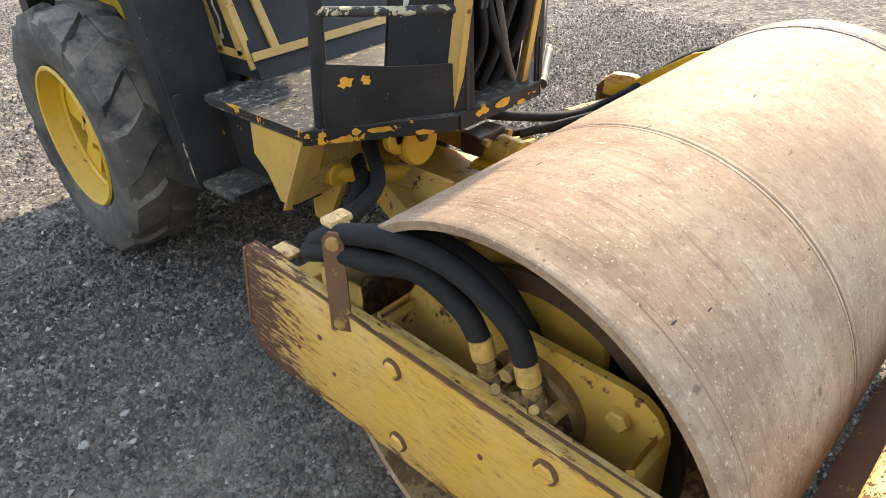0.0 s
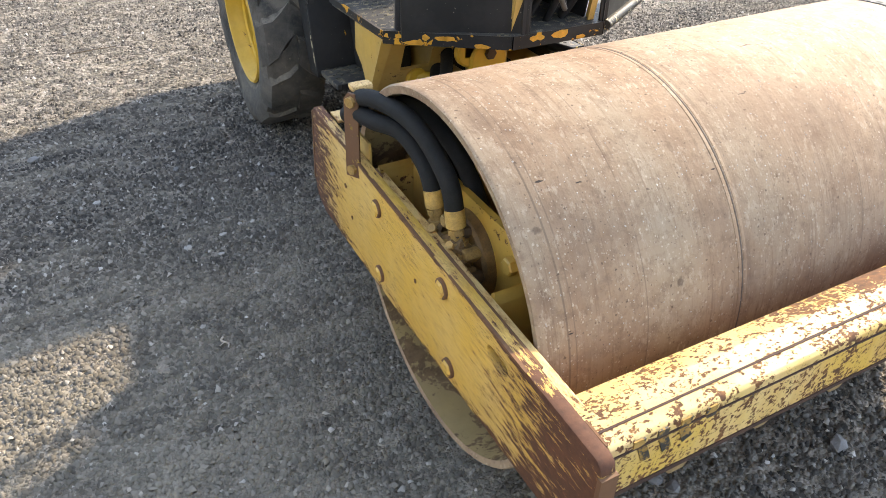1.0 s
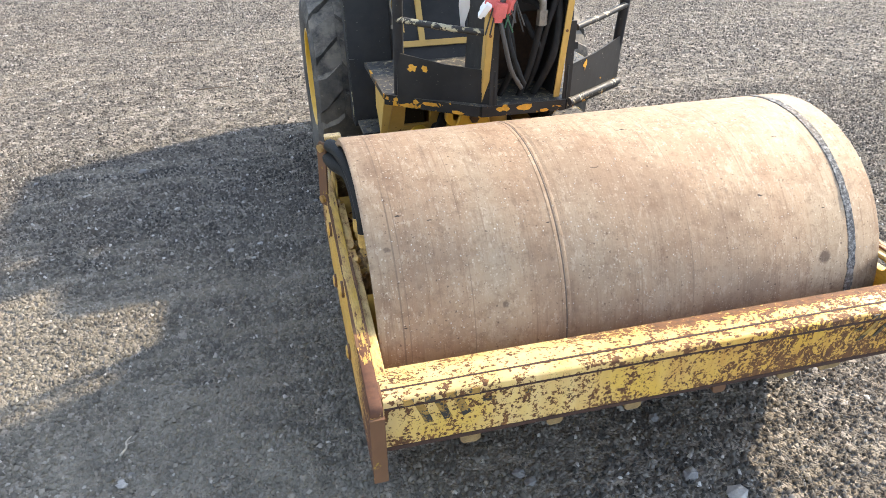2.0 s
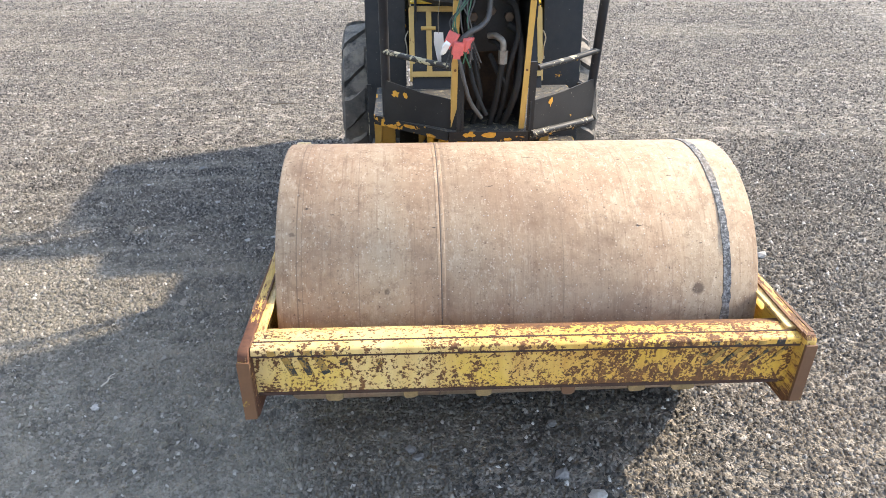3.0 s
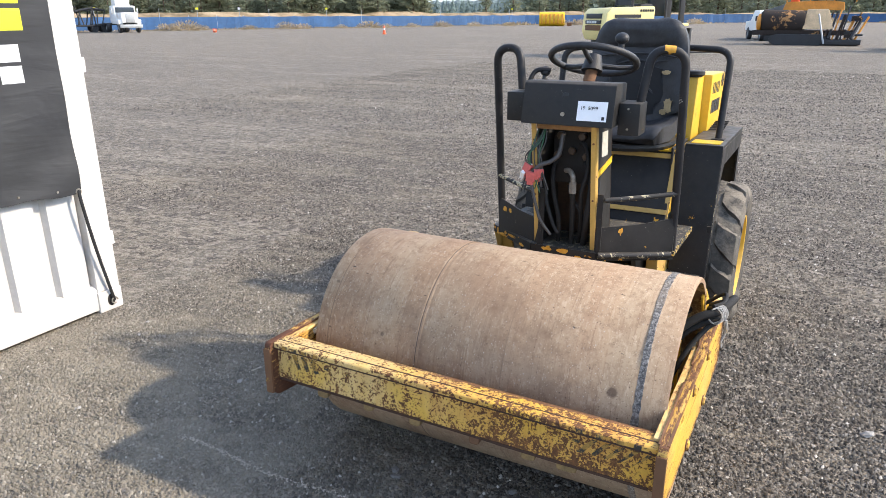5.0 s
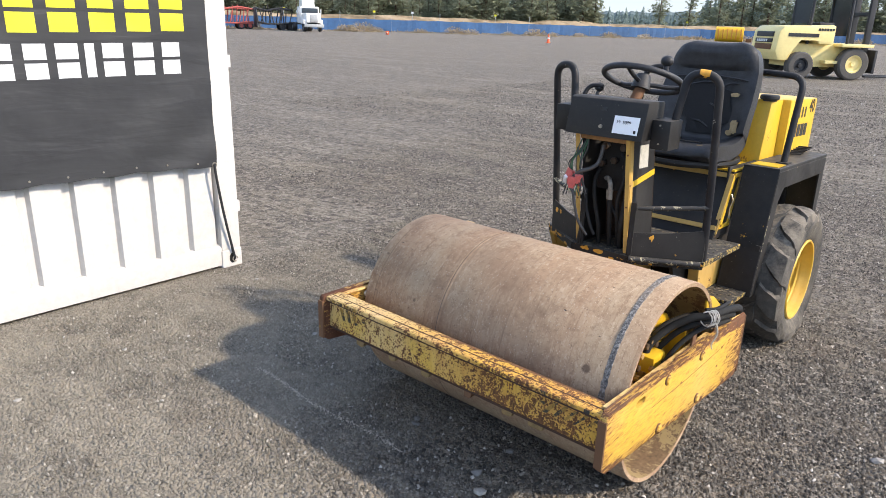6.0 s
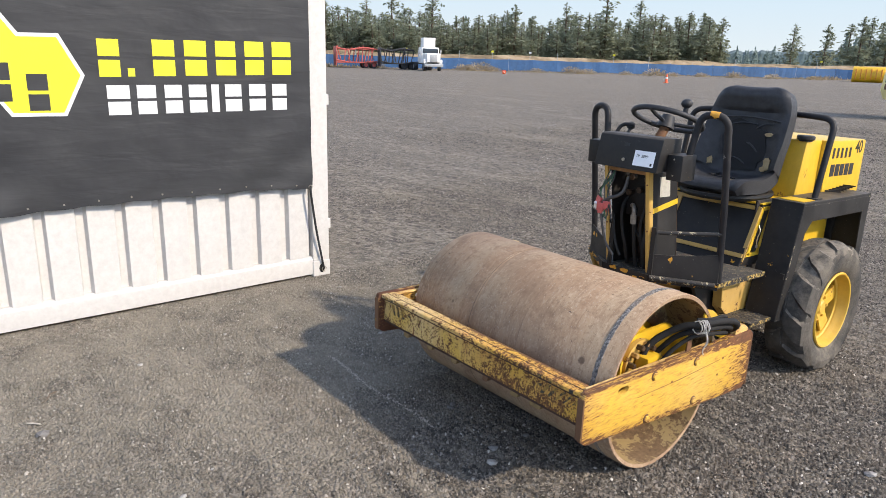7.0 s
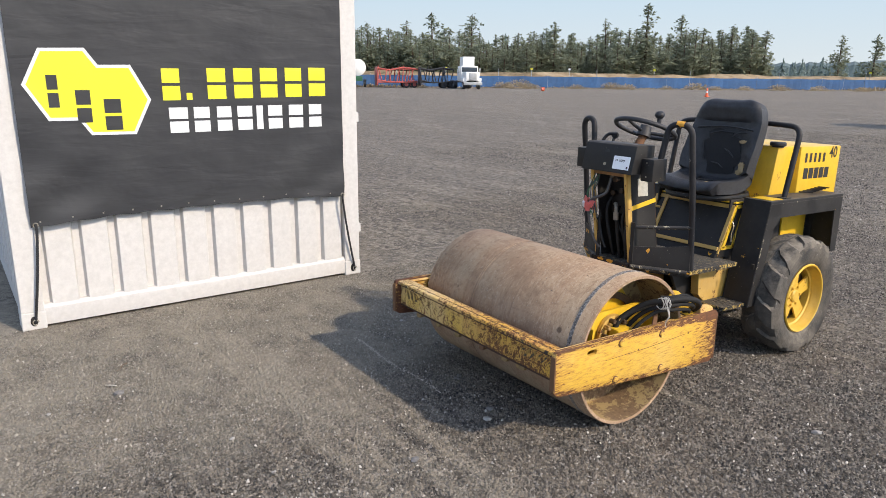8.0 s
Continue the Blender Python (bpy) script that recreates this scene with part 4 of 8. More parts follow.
# rust breaking out along the plates' top edges
rng = random.Random(23)
for side, edges in ((-1, (PX0 + 0.0022, PX0 + PT + 0.0012)), (1, (PX1 - 0.0022, PX1 - PT - 0.0012))):
    for x in edges:
        y = -0.10
        while y < 0.98:
            run = min(rng.uniform(0.03, 0.16), 1.0 - y)
            if rng.random() < 0.78:
                za, zb = (0.5088 - 0.004 * (y + 0.1), 0.5088 - 0.004 * (y + run + 0.1)) if side < 0 else (slope(y) + 0.0005, slope(y + run) + 0.0005)
                w, h = rng.uniform(0.0035, 0.0075), rng.uniform(0.0035, 0.007)
                bm = BM()
                bar(bm, (x, y, za - 0.0012), (x, y + run, zb - 0.0012), w, h)
                part("rust_line", toe(bm, side), RUST, ROLLER, "line of rust along a plate edge")
            y += run

# front cross bar with its lip, and the scraper under it
bx0, bx1 = PX0 + PT, PX1 - PT


def low_end(bm):
    """The beam hangs a centimetre lower at its far end."""
    for v in bm.verts:
        v.co.z -= 0.011 * (v.co.x - bx0) / (bx1 - bx0)
    return bm


bm = BM()
prism(bm, [(bx0, y, z) for y, z in ((0.008, 0.370), (0.008, 0.478), (0.002, 0.487), (-0.040, 0.506), (-0.088, 0.504), (-0.090, 0.368), (-0.084, 0.358), (-0.066, 0.351))], (bx1 - bx0, 0, 0), 0.004)
cross = part("front_cross_bar", low_end(bm), BARYELLOW, ROLLER, "yellow front beam with heavy paint loss and rust", smooth=True)
bm = BM()
prism(bm, [(bx0 + 0.002, y, z) for y, z in ((-0.078, 0.509), (-0.102, 0.508), (-0.107, 0.504), (-0.108, 0.491), (-0.104, 0.487), (-0.088, 0.486))], (bx1 - bx0 - 0.004, 0, 0), 0.002)
part("lip", low_end(bm), BARYELLOW, cross, smooth=True)
rng = random.Random(52)
for yy, zz, w, h in ((-0.0790, 0.5088, 0.005, 0.0026), (-0.1078, 0.4890, 0.0030, 0.0050), (-0.0905, 0.3680, 0.0022, 0.010)):
    x = bx0 + 0.004
    while x < bx1 - 0.02:                              # rust breaks out in lengths along the seams
        run = min(rng.uniform(0.05, 0.30), bx1 - 0.004 - x)
        k = rng.uniform(0.72, 1.0)
        bm = BM()
        box(bm, x, x + run, yy - w / 2 * k, yy + w / 2 * k, zz - h / 2 * k, zz + h / 2 * k)
        part("rust_line", low_end(bm), SEAMRUST, cross, "line of rust along a seam")
        x += run
for i, (x, w, d) in enumerate(((0.725, 0.022, 0.0), (0.905, 0.018, 0.002), (1.08, 0.020, 0.001), (1.285, 0.017, 0.0), (1.455, 0.022, 0.003), (1.57, 0.030, 0.004))):
    bm = BM()
    prism(bm, [(x - w, -0.080 + d, 0.362), (x + w, -0.080 + d, 0.362), (x + w * 0.95, -0.083 + d, 0.340), (x + w * 0.5, -0.084 + d, 0.334 + d), (x - w * 0.7, -0.084 + d, 0.335), (x - w * 0.98, -0.083 + d, 0.342)], (0, 0.05, 0), 0.003)
    part("scraper_tab", low_end(bm), RUSTEDGE if i % 5 == 3 else DIRTYTAN, cross, "dirty scraper tab")
bm = BM()
prism(bm, [(bx0 + 0.03, -0.03, 0.358), (bx0 + 0.03, -0.018, 0.362), (bx0 + 0.03, 0.062, 0.306), (bx0 + 0.03, 0.05, 0.300)], (bx1 - bx0 - 0.06, 0, 0))
part("scraper_blade", low_end(bm), RUSTEDGE, cross, "rusted scraper blade")
# hazard stripes and worn stencil marks on the beam's face
for x0, n in ((0.612, 3), (1.640, 5)):
    for i in range(n):
        bm = BM()
        x = x0 + i * 0.037
        lean = 0.020 if x0 < 1 else -0.040
        prism(bm, [(x, -0.0893, 0.470), (x + 0.016, -0.0893, 0.472), (x + 0.016 + lean, -0.0900, 0.420 + 0.004 * i), (x + lean, -0.0900, 0.420)], (0, -0.0014, 0))
        part("hazard_stripe", low_end(bm), FADEDINK, cross, "worn black hazard stripe")
for x, w in ((0.745, 0.024), (0.83, 0.012), (1.585, 0.022)):
    bm = BM()
    box(bm, x, x + w, -0.0906, -0.0892, 0.448, 0.456)
    part("stencil_mark", low_end(bm), FADEDINK, cross)
for x in (0.588, 0.628, 0.668, 0.712, 1.60, 1.655, 1.71, 1.755):
    bm = BM()
    box(bm, x, x + 0.019, -0.1092, -0.1070, 0.4905, 0.5035)
    part("hazard_stripe", low_end(bm), FADEDINK, cross)

# rear yoke of the drum frame and the pivot
bm = BM()
box(bm, PX0 + PT + 0.036, PX1 - PT - 0.002, 0.98, 1.035, 0.24, 0.40, 0.006)
part("rear_cross_member", bm, DEEPYELLOW, ROLLER)
bm = BM()
prism(bm, [(1.02, 1.05, 0.24), (1.40, 1.05, 0.24), (1.32, 1.36, 0.27), (1.12, 1.36, 0.27)], (0, 0, 0.10), 0.005)
part("pivot_tongue", bm, DEEPYELLOW, ROLLER, "yellow articulation tongue")
bm = BM()
disc(bm, "z", (1.22, 1.33, 0.20), 0.065, 0.30, 24, 0.01)
part("pivot_pin", bm, DEEPYELLOW, ROLLER, smooth=True)
for x in (1.07, 1.37):
    bm = BM()
    tube(bm, [(x + (0.14 if x < 1.2 else -0.14) * 0.2, 1.02, 0.40), (x, 1.46, 0.40)], 0.030, 14)
    tube(bm, [(x, 1.0, 0.40), (x, 1.08, 0.40)], 0.042, 12)
    part("steering_cylinder", bm, DEEPYELLOW, ROLLER, "yellow hydraulic steering cylinder", smooth=True)

# flat inner flange along the far plate's top
bm = BM()
prism(bm, [(0.549, -0.07, 0.5015), (0.549, 0.70, 0.497), (0.549, 0.70, 0.4885), (0.549, -0.07, 0.493)], (0.020, 0, 0), 0.002)
part("top_flange", toe(bm, -1), PALEFLANGE, ROLLER, "pale yellow flange with chipped edge")
bm = BM()
prism(bm, [(1.794, -0.07, slope(-0.07) - 0.004), (1.794, 0.74, slope(0.74) - 0.004), (1.794, 0.74, slope(0.74) - 0.013), (1.794, -0.07, slope(-0.07) - 0.013)], (0.0225, 0, 0), 0.002)
part("top_flange", bm, PALEFLANGE, ROLLER, "pale yellow flange with chipped edge")

# hose clamps: an upright rusted strap on each side plate
bm = BM()
prism(bm, [(0.530, 0.748, 0.470), (0.548, 0.716, 0.470), (0.556, 0.720, 0.640), (0.552, 0.727, 0.655), (0.544, 0.741, 0.656), (0.538, 0.751, 0.642)], (0.0045, 0.0025, 0), 0.0012)
clamp = part("hose_clamp", bm, RUSTEDGE, ROLLER, "rusted upright strap holding the hoses")
bm = BM()
tube(bm, [(0.541, 0.730, 0.638), (0.592, 0.760, 0.642)], 0.0115, 8)
part("clamp_bolt", bm, BRASSY, clamp)
bm = BM()
tube(bm, [(0.533, 0.728, 0.489), (0.562, 0.742, 0.489)], 0.011, 6)
part("clamp_bolt", bm, BRASSY, clamp)
bm = BM()
box(bm, 0.560, 0.606, 0.752, 0.782, 0.646, 0.660, 0.006)
part("clamp_plate", bm, PALEFLANGE, clamp)
bm = BM()
box(bm, 0.574, 0.580, 0.72, 0.82, 0.452, 0.545, 0.001)
part("clamp_plate", bm, TRIM, clamp)
bm = BM()
box(bm, 0.582, 0.612, 0.93, 0.985, 0.500, 0.509, 0.003)
part("clamp_block", bm, PALEFLANGE, clamp)
bm = BM()
prism(bm, [(1.806, 0.556, 0.455), (1.806, 0.590, 0.455), (1.806, 0.598, 0.575), (1.806, 0.568, 0.575)], (0.007, 0, 0), 0.001)
clamp = part("hose_clamp", bm, RUSTEDGE, ROLLER, "rusted upright strap holding the hoses")
bm = BM()
prism(bm, [(1.786, y, z) for y, z in ((0.706, 0.585), (0.702, 0.606), (0.714, 0.624), (0.734, 0.630), (0.770, 0.618), (0.94, 0.500), (1.02, 0.470), (1.03, 0.452), (0.92, 0.440), (0.80, 0.500))], (0.009, 0, 0), 0.002)
bracket = part("hose_bracket", bm, TANKYELLOW, ROLLER, "rounded yellow bracket plate behind the hoses")
bm = BM()
disc(bm, "x", (1.780, 0.726, 0.610), 0.0085, 0.022, 10, 0.002)
part("bolt", bm, BRASSY, bracket)
bm = BM()
prism(bm, [(1.800, y, z) for y, z in ((0.930, 0.440), (0.925, 0.500), (0.940, 0.514), (1.010, 0.510), (1.035, 0.492), (1.040, 0.440))], (0.030, 0, 0), 0.006)
part("lug", bm, PALEFLANGE, bracket, "pale yellow lug")
bm = BM()
prism(bm, [(1.700, 1.070, 0.402), (1.690, 1.098, 0.404), (1.800, 1.022, 0.424), (1.800, 0.998, 0.424)], (0, 0, 0.008), 0.001)
part("tie_strap", bm, PALEFLANGE, bracket, "pale strap over the hoses")
bm = BM()
rng = random.Random(9)
for i in range(5):
    u = i * 0.009 - 0.018
    tube(bm, [(1.860 + 0.020 * math.cos(a) + u * 0.4, 0.570 + u + rng.uniform(-0.006, 0.006), 0.610 + 0.028 * math.sin(a)) for a in (2 * math.pi * j / 12 for j in range(12))], 0.0026, 6, closed=True)
tube(bm, smooth_path([(1.884, 0.572, 0.585), (1.888, 0.575, 0.550), (1.878, 0.568, 0.515), (1.882, 0.57, 0.495)]), 0.0048, 6, r1=0.002)
tube(bm, smooth_path([(1.886, 0.560, 0.600), (1.893, 0.566, 0.565), (1.886, 0.585, 0.540)]), 0.0040, 6, r1=0.002)
part("rag_tie", bm, RAG, clamp, "pale rag tied round the hoses", smooth=True)


# ---- rear body ----
def sag(bm):
    """The rear body tips back slightly."""
    for v in bm.verts:
        v.co.z -= 0.035 * (v.co.y - 1.7)
    return bm


def rpart(name, bm, mat, parent=None, label="", smooth=False):
    return part(name, sag(bm), mat, parent or ROLLER, label, smooth)


# chassis under the deck
bm = BM()
box(bm, 0.985, 1.46, 1.46, 2.60, 0.26, 0.58, 0.008)
chassis = rpart("chassis", bm, DEEPYELLOW, None, "yellow welded chassis")
for x in (1.00, 1.425):
    bm = BM()
    prism(bm, [(x, 1.18, 0.565), (x, 1.46, 0.565), (x, 1.46, 0.20), (x, 1.40, 0.20)], (0.02, 0, 0), 0.002)
    # The +x gusset is black to put under-deck shadow into its colour.
    rpart("gusset", bm, DEEPYELLOW if x < 1.2 else BLACK, chassis)
for s in (-1, 1):
    bm = BM()
    a, b = sorted((CX + s * 0.238, CX + s * 0.335))
    if s < 0:
        box(bm, a, b, 1.385, 1.70, 0.30, 0.573, 0.004)
    else:
        b = 1.512
        prism(bm, [(a, 1.36, 0.573), (a, 1.69, 0.573), (a, 1.69, 0.31), (a, 1.50, 0.31), (a, 1.38, 0.40)], (b - a, 0, 0), 0.004)
    rpart("side_box", bm, BLACK if s < 0 else DEEPYELLOW, chassis)
# bulkhead under the deck's near corner: a side plate, a slanting front with an opening, and the steering lug
bm = BM()
prism(bm, [(0.803, y, z) for y, z in ((1.165, 0.572), (1.372, 0.572), (1.382, 0.490), (1.335, 0.455), (1.300, 0.385), (1.262, 0.385))], (0.010, 0, 0), 0.002)
rpart("bulkhead_side", bm, DEEPYELLOW, chassis, "yellow plate under the deck corner")
for x0, x1, u0, u1 in ((0.813, 0.872, 0.0, 1.0), (0.962, 1.030, 0.0, 1.0), (0.872, 0.962, 0.0, 0.16), (0.872, 0.962, 0.58, 1.0)):
    def lean(u):
        return 1.168 + 0.090 * u, 0.572 - 0.190 * u
    (ya, za), (yb, zb) = lean(u0), lean(u1)
    bm = BM()
    prism(bm, [(x0, ya, za), (x0, yb, zb), (x0, yb + 0.010, zb + 0.004), (x0, ya + 0.010, za + 0.004)], (x1 - x0, 0, 0))
    rpart("bulkhead_front", bm, DEEPYELLOW, chassis)
bm = BM()
prism(bm, [(0.794, 1.158, 0.574), (0.826, 1.150, 0.574), (0.806, 1.262, 0.372), (0.790, 1.270, 0.372)], (0.004, 0.010, 0.0), 0.001)
rpart("brace", bm, DEEPYELLOW, chassis)
bm = BM()
disc(bm, "y", (1.085, 1.090, 0.492), 0.058, 0.030, 28, 0.006)
disc(bm, "y", (1.030, 1.100, 0.520), 0.040, 0.026, 24, 0.005)
box(bm, 1.010, 1.060, 1.100, 1.124, 0.505, 0.566, 0.004)
lug = rpart("steering_lug", bm, TANKYELLOW, chassis, "rounded yellow steering lug with bare edges", smooth=True)
bm = BM()
disc(bm, "y", (1.085, 1.078, 0.515), 0.017, 0.016, 6, 0.002)
rpart("bolt", bm, GREASE, lug)
bm = BM()
tube(bm, [(0.925, 1.235, 0.430), (1.090, 1.150, 0.392)], 0.021, 14)
disc(bm, "y", (0.925, 1.215, 0.430), 0.030, 0.034, 18, 0.004)
rpart("steering_rod", bm, TANKYELLOW, chassis, "yellow steering rod end", smooth=True)
bm = BM()
box(bm, 1.300, 1.415, 1.095, 1.165, 0.372, 0.428, 0.008)
block = rpart("valve_block", bm, GREASE, chassis, "greasy brown valve block")
for i in range(3):
    bm = BM()
    disc(bm, "y", (1.310 + 0.045 * i, 1.070, 0.415 - 0.012 * (i % 2)), 0.013, 0.018, 6, 0.002)
    rpart("bolt", bm, GREASE if i % 2 else BRASSY, block)
bm = BM()
prism(bm, [(1.29, 1.035, 0.34), (1.52, 1.060, 0.34), (1.54, 1.150, 0.34), (1.29, 1.120, 0.34)], (0, 0, 0.016), 0.002)
rpart("yoke_cover", bm, TANKYELLOW, chassis, "yellow cover plate beside the yoke")
# Solid dark panel: the shade of an opening put into its colour.
bm = BM()
box(bm, 1.05, 1.39, 1.440, 1.458, 0.30, 0.54, 0.003)
rpart("painted_opening", bm, DARK, chassis)
bm = BM()
tube(bm, [(0.72, 2.08, 0.37), (1.72, 2.08, 0.37)], 0.06, 16)
rpart("axle", bm, DARK, chassis)

# the deck: a six-sided plate with a pointed front
deck_pts = [(0.802, 1.56), (0.800, 1.160), (1.062, 0.946), (1.340, 0.942), (1.612, 1.120), (1.612, 1.58)]
bm = BM()
prism(bm, [(x, y, 0.574) for x, y in deck_pts], (0, 0, 0.030), 0.004)
deck = rpart("deck", bm, DECK, None, "black chequer-plate deck worn to yellow at the edges", smooth=True)
bm = BM()
for a, b in zip(deck_pts[:-1], deck_pts[1:-1]):
    thin = a[0] == b[0] or abs(a[0] - b[0]) < 0.01
    bar(bm, (*a, 0.594 if thin else 0.585), (*b, 0.594 if thin else 0.585), 0.012, 0.018 if thin else 0.034)
rpart("deck_edge", bm, BLACKCHIP, deck, "chipped black deck edge")
bm = BM()
tube(bm, [(1.350, 0.938, 0.592), (1.606, 1.104, 0.592)], 0.013, 10)
rpart("bumper_tube", bm, WORNTUBE, deck, "bent lip worn to pale metal", smooth=True)
bm = BM()
bar(bm, (1.6135, 1.122, 0.5915), (1.6135, 1.58, 0.5915), 0.006, 0.020)
rpart("deck_edge", bm, EDGEWORN, deck, "deck edge worn to yellow")
bm = BM()
rng = random.Random(3)
for i in range(13):
    for j in range(11):
        for s in (-1, 1):
            x = (CX + s * 0.30) + (i - 6) * 0.0155
            y = 1.16 + j * 0.038 + (0.019 if i % 2 else 0)
            if not (0.83 < x < 1.60) or y > 1.55 or (abs(x - CX) < 0.26):
                continue
            t = 0.6 if i % 2 else -0.6
            bar(bm, (x - 0.007 * math.cos(t), y - 0.011 * math.sin(t) - 0.004, 0.6042), (x + 0.007 * math.cos(t), y + 0.011 * math.sin(t) + 0.004, 0.6042), 0.0032, 0.0018)
tagged(rpart("tread_ribs", bm, DECK, deck), kind="stuff")
# old yellow coat showing where the deck lip is chipped
rng = random.Random(31)
for (ax, ay), (qx, qy) in zip(deck_pts[1:4], deck_pts[2:5]):
    L = math.hypot(qx - ax, qy - ay)
    nx, ny = (qy - ay) / L, -(qx - ax) / L
    for _ in range(int(L * (26 if qx < 1.2 else 15 if qx < 1.4 else 4))):
        u, w, z, h = rng.uniform(0.02, 0.96), rng.uniform(0.006, 0.030), rng.choice((0.574, 0.590, 0.596)), rng.uniform(0.005, 0.013)
        bm = BM()
        ring = []
        for i in range(8):
            t = 2 * math.pi * i / 8
            du, dz = w * math.cos(t) * rng.uniform(0.6, 1.2), h * math.sin(t) * rng.uniform(0.6, 1.2)
            ring.append((ax + (qx - ax) * u + (qx - ax) / L * du - nx * 0.0068 * -1, ay + (qy - ay) * u + (qy - ay) / L * du + ny * 0.0068, max(0.569, min(0.6005, z + dz))))
        prism(bm, ring, (nx * 0.0012, ny * 0.0012, 0))
        rpart("paint_chip", bm, CHIPO, deck)
# lower steps
for s in (-1, 1):
    bm = BM()
    xa, xb = sorted((CX + s * 0.262, CX + s * 0.445))
    dy = 0.055 if s < 0 else 0.0
    box(bm, xa - (0.012 if s < 0 else 0), xb, 1.405 + dy, 1.665 + dy, 0.340, 0.357, 0.004)
    step = rpart("step", bm, DECK, None, "black steel step with worn yellow edges")
    bm = BM()
    xe = xb if s > 0 else xa - 0.003
    if s > 0:
        box(bm, xe, xe + 0.003, 1.407, 1.663, 0.341, 0.358)
    box(bm, xa, xb, 1.402 + dy, 1.405 + dy, 0.341, 0.358)
    rpart("step_edge", bm, EDGEWORN if s > 0 else BLACK, step, "step edge worn to yellow")
    bm = BM()
    for i in range(8):
        for j in range(6):
            x, y = xa + 0.012 + i * 0.022, 1.470 + dy + j * 0.033 + (0.016 if i % 2 else 0)
            bar(bm, (x - 0.006, y - 0.006, 0.358), (x + 0.006, y + 0.006 * (1 if i % 2 else -1), 0.358), 0.004, 0.003)
    tagged(rpart("tread_ribs", bm, DECK, step), kind="stuff")

# fenders: front face, top and an open side frame over each wheel
for s in (-1, 1):
    xi, xo = CX + s * 0.300, CX + s * 0.470
    a, b = min(xi, xo), max(xi, xo)
    bm = BM()
    prism(bm, [(a, 1.735, 0.955), (a, 1.755, 0.955), (a, 1.635, 0.335), (a, 1.612, 0.335)], (b - a, 0, 0), 0.003)
    fender = rpart("fender", bm, BLACK, None, "black steel fender with chipped edges")
    bm = BM()
    box(bm, a, b, 1.735, 2.62, 0.945, 0.965, 0.004)
    rpart("fender_top", bm, BLACK, fender)
    bm = BM()
    xs = xo - 0.008 if s > 0 else xo
    prism(bm, [(xs, 1.739, 0.948), (xs, 2.618, 0.948), (xs, 2.618, 0.58), (xs, 2.545, 0.58), (xs, 2.530, 0.862), (xs, 1.862, 0.862), (xs, 1.800, 0.80), (xs, 1.690, 0.335), (xs, 1.62, 0.335)], (0.008, 0, 0), 0.002)
    frame_plate = rpart("side_frame", bm, BLACK, fender)
    bm = BM()
    ex = xo + (0.0006 if s > 0 else -0.0006)
    bar(bm, (ex, 1.6215, 0.345), (ex, 1.7395, 0.940), 0.003, 0.005)
    bar(bm, (ex, 1.745, 0.9465), (ex, 2.610, 0.9465), 0.003, 0.004)
    rpart("worn_edge", bm, WORNTUBE, frame_plate, "edge worn to dusty metal")
    bm = BM()
    box(bm, a + 0.002, b - 0.010, 2.604, 2.6175, 0.60, 0.9445, 0.002)
    rpart("rear_flap", bm, BLACK, fender)
    bm = BM()
    xw = CX + s * 0.262
    box(bm, min(xw, xw - s * 0.01), max(xw, xw - s * 0.01), 1.66, 2.60, 0.52, 0.95, 0.002)
    rpart("inner_wall", bm, DARK if s > 0 else BLACK, fender)
    bm = BM()
    box(bm, min(xw, xw + s * 0.012), max(xw, xw + s * 0.012), 2.26, 2.56, 0.56, 0.93, 0.002)
    rpart("inner_brace", bm, CLEANYELLOW, fender)
    bm = BM()
    for y, z, w in ((1.655, 0.57, 0.03),):
        box(bm, xo - 0.004 - (0.012 if s > 0 else -0.0), xo + 0.004 + (0.0 if s > 0 else 0.012), y - 0.03, y - 0.0225, z, z + w, 0.001)
    rpart("paint_chip", bm, BLACKCHIP, fender)
    bm = BM()
    box(bm, a + 0.02, b - 0.02, 1.77, 1.90, 0.9655, 0.968)
    rpart("worn_patch", bm, CLEANYELLOW, fender, "patch of bare yellow on the fender top")


# wheels
def soften(bm, cx, cz):
    """A tyre low on air: flattened and bulging where it stands."""
    low = cz - 0.3815
    for v in bm.verts:
        if v.co.z < 0.10:
            k = (0.10 - v.co.z) / (0.10 - low)
            v.co.z = 0.10 - k * 0.099
            v.co.x = cx + (v.co.x - cx) * (1 + 0.22 * k)


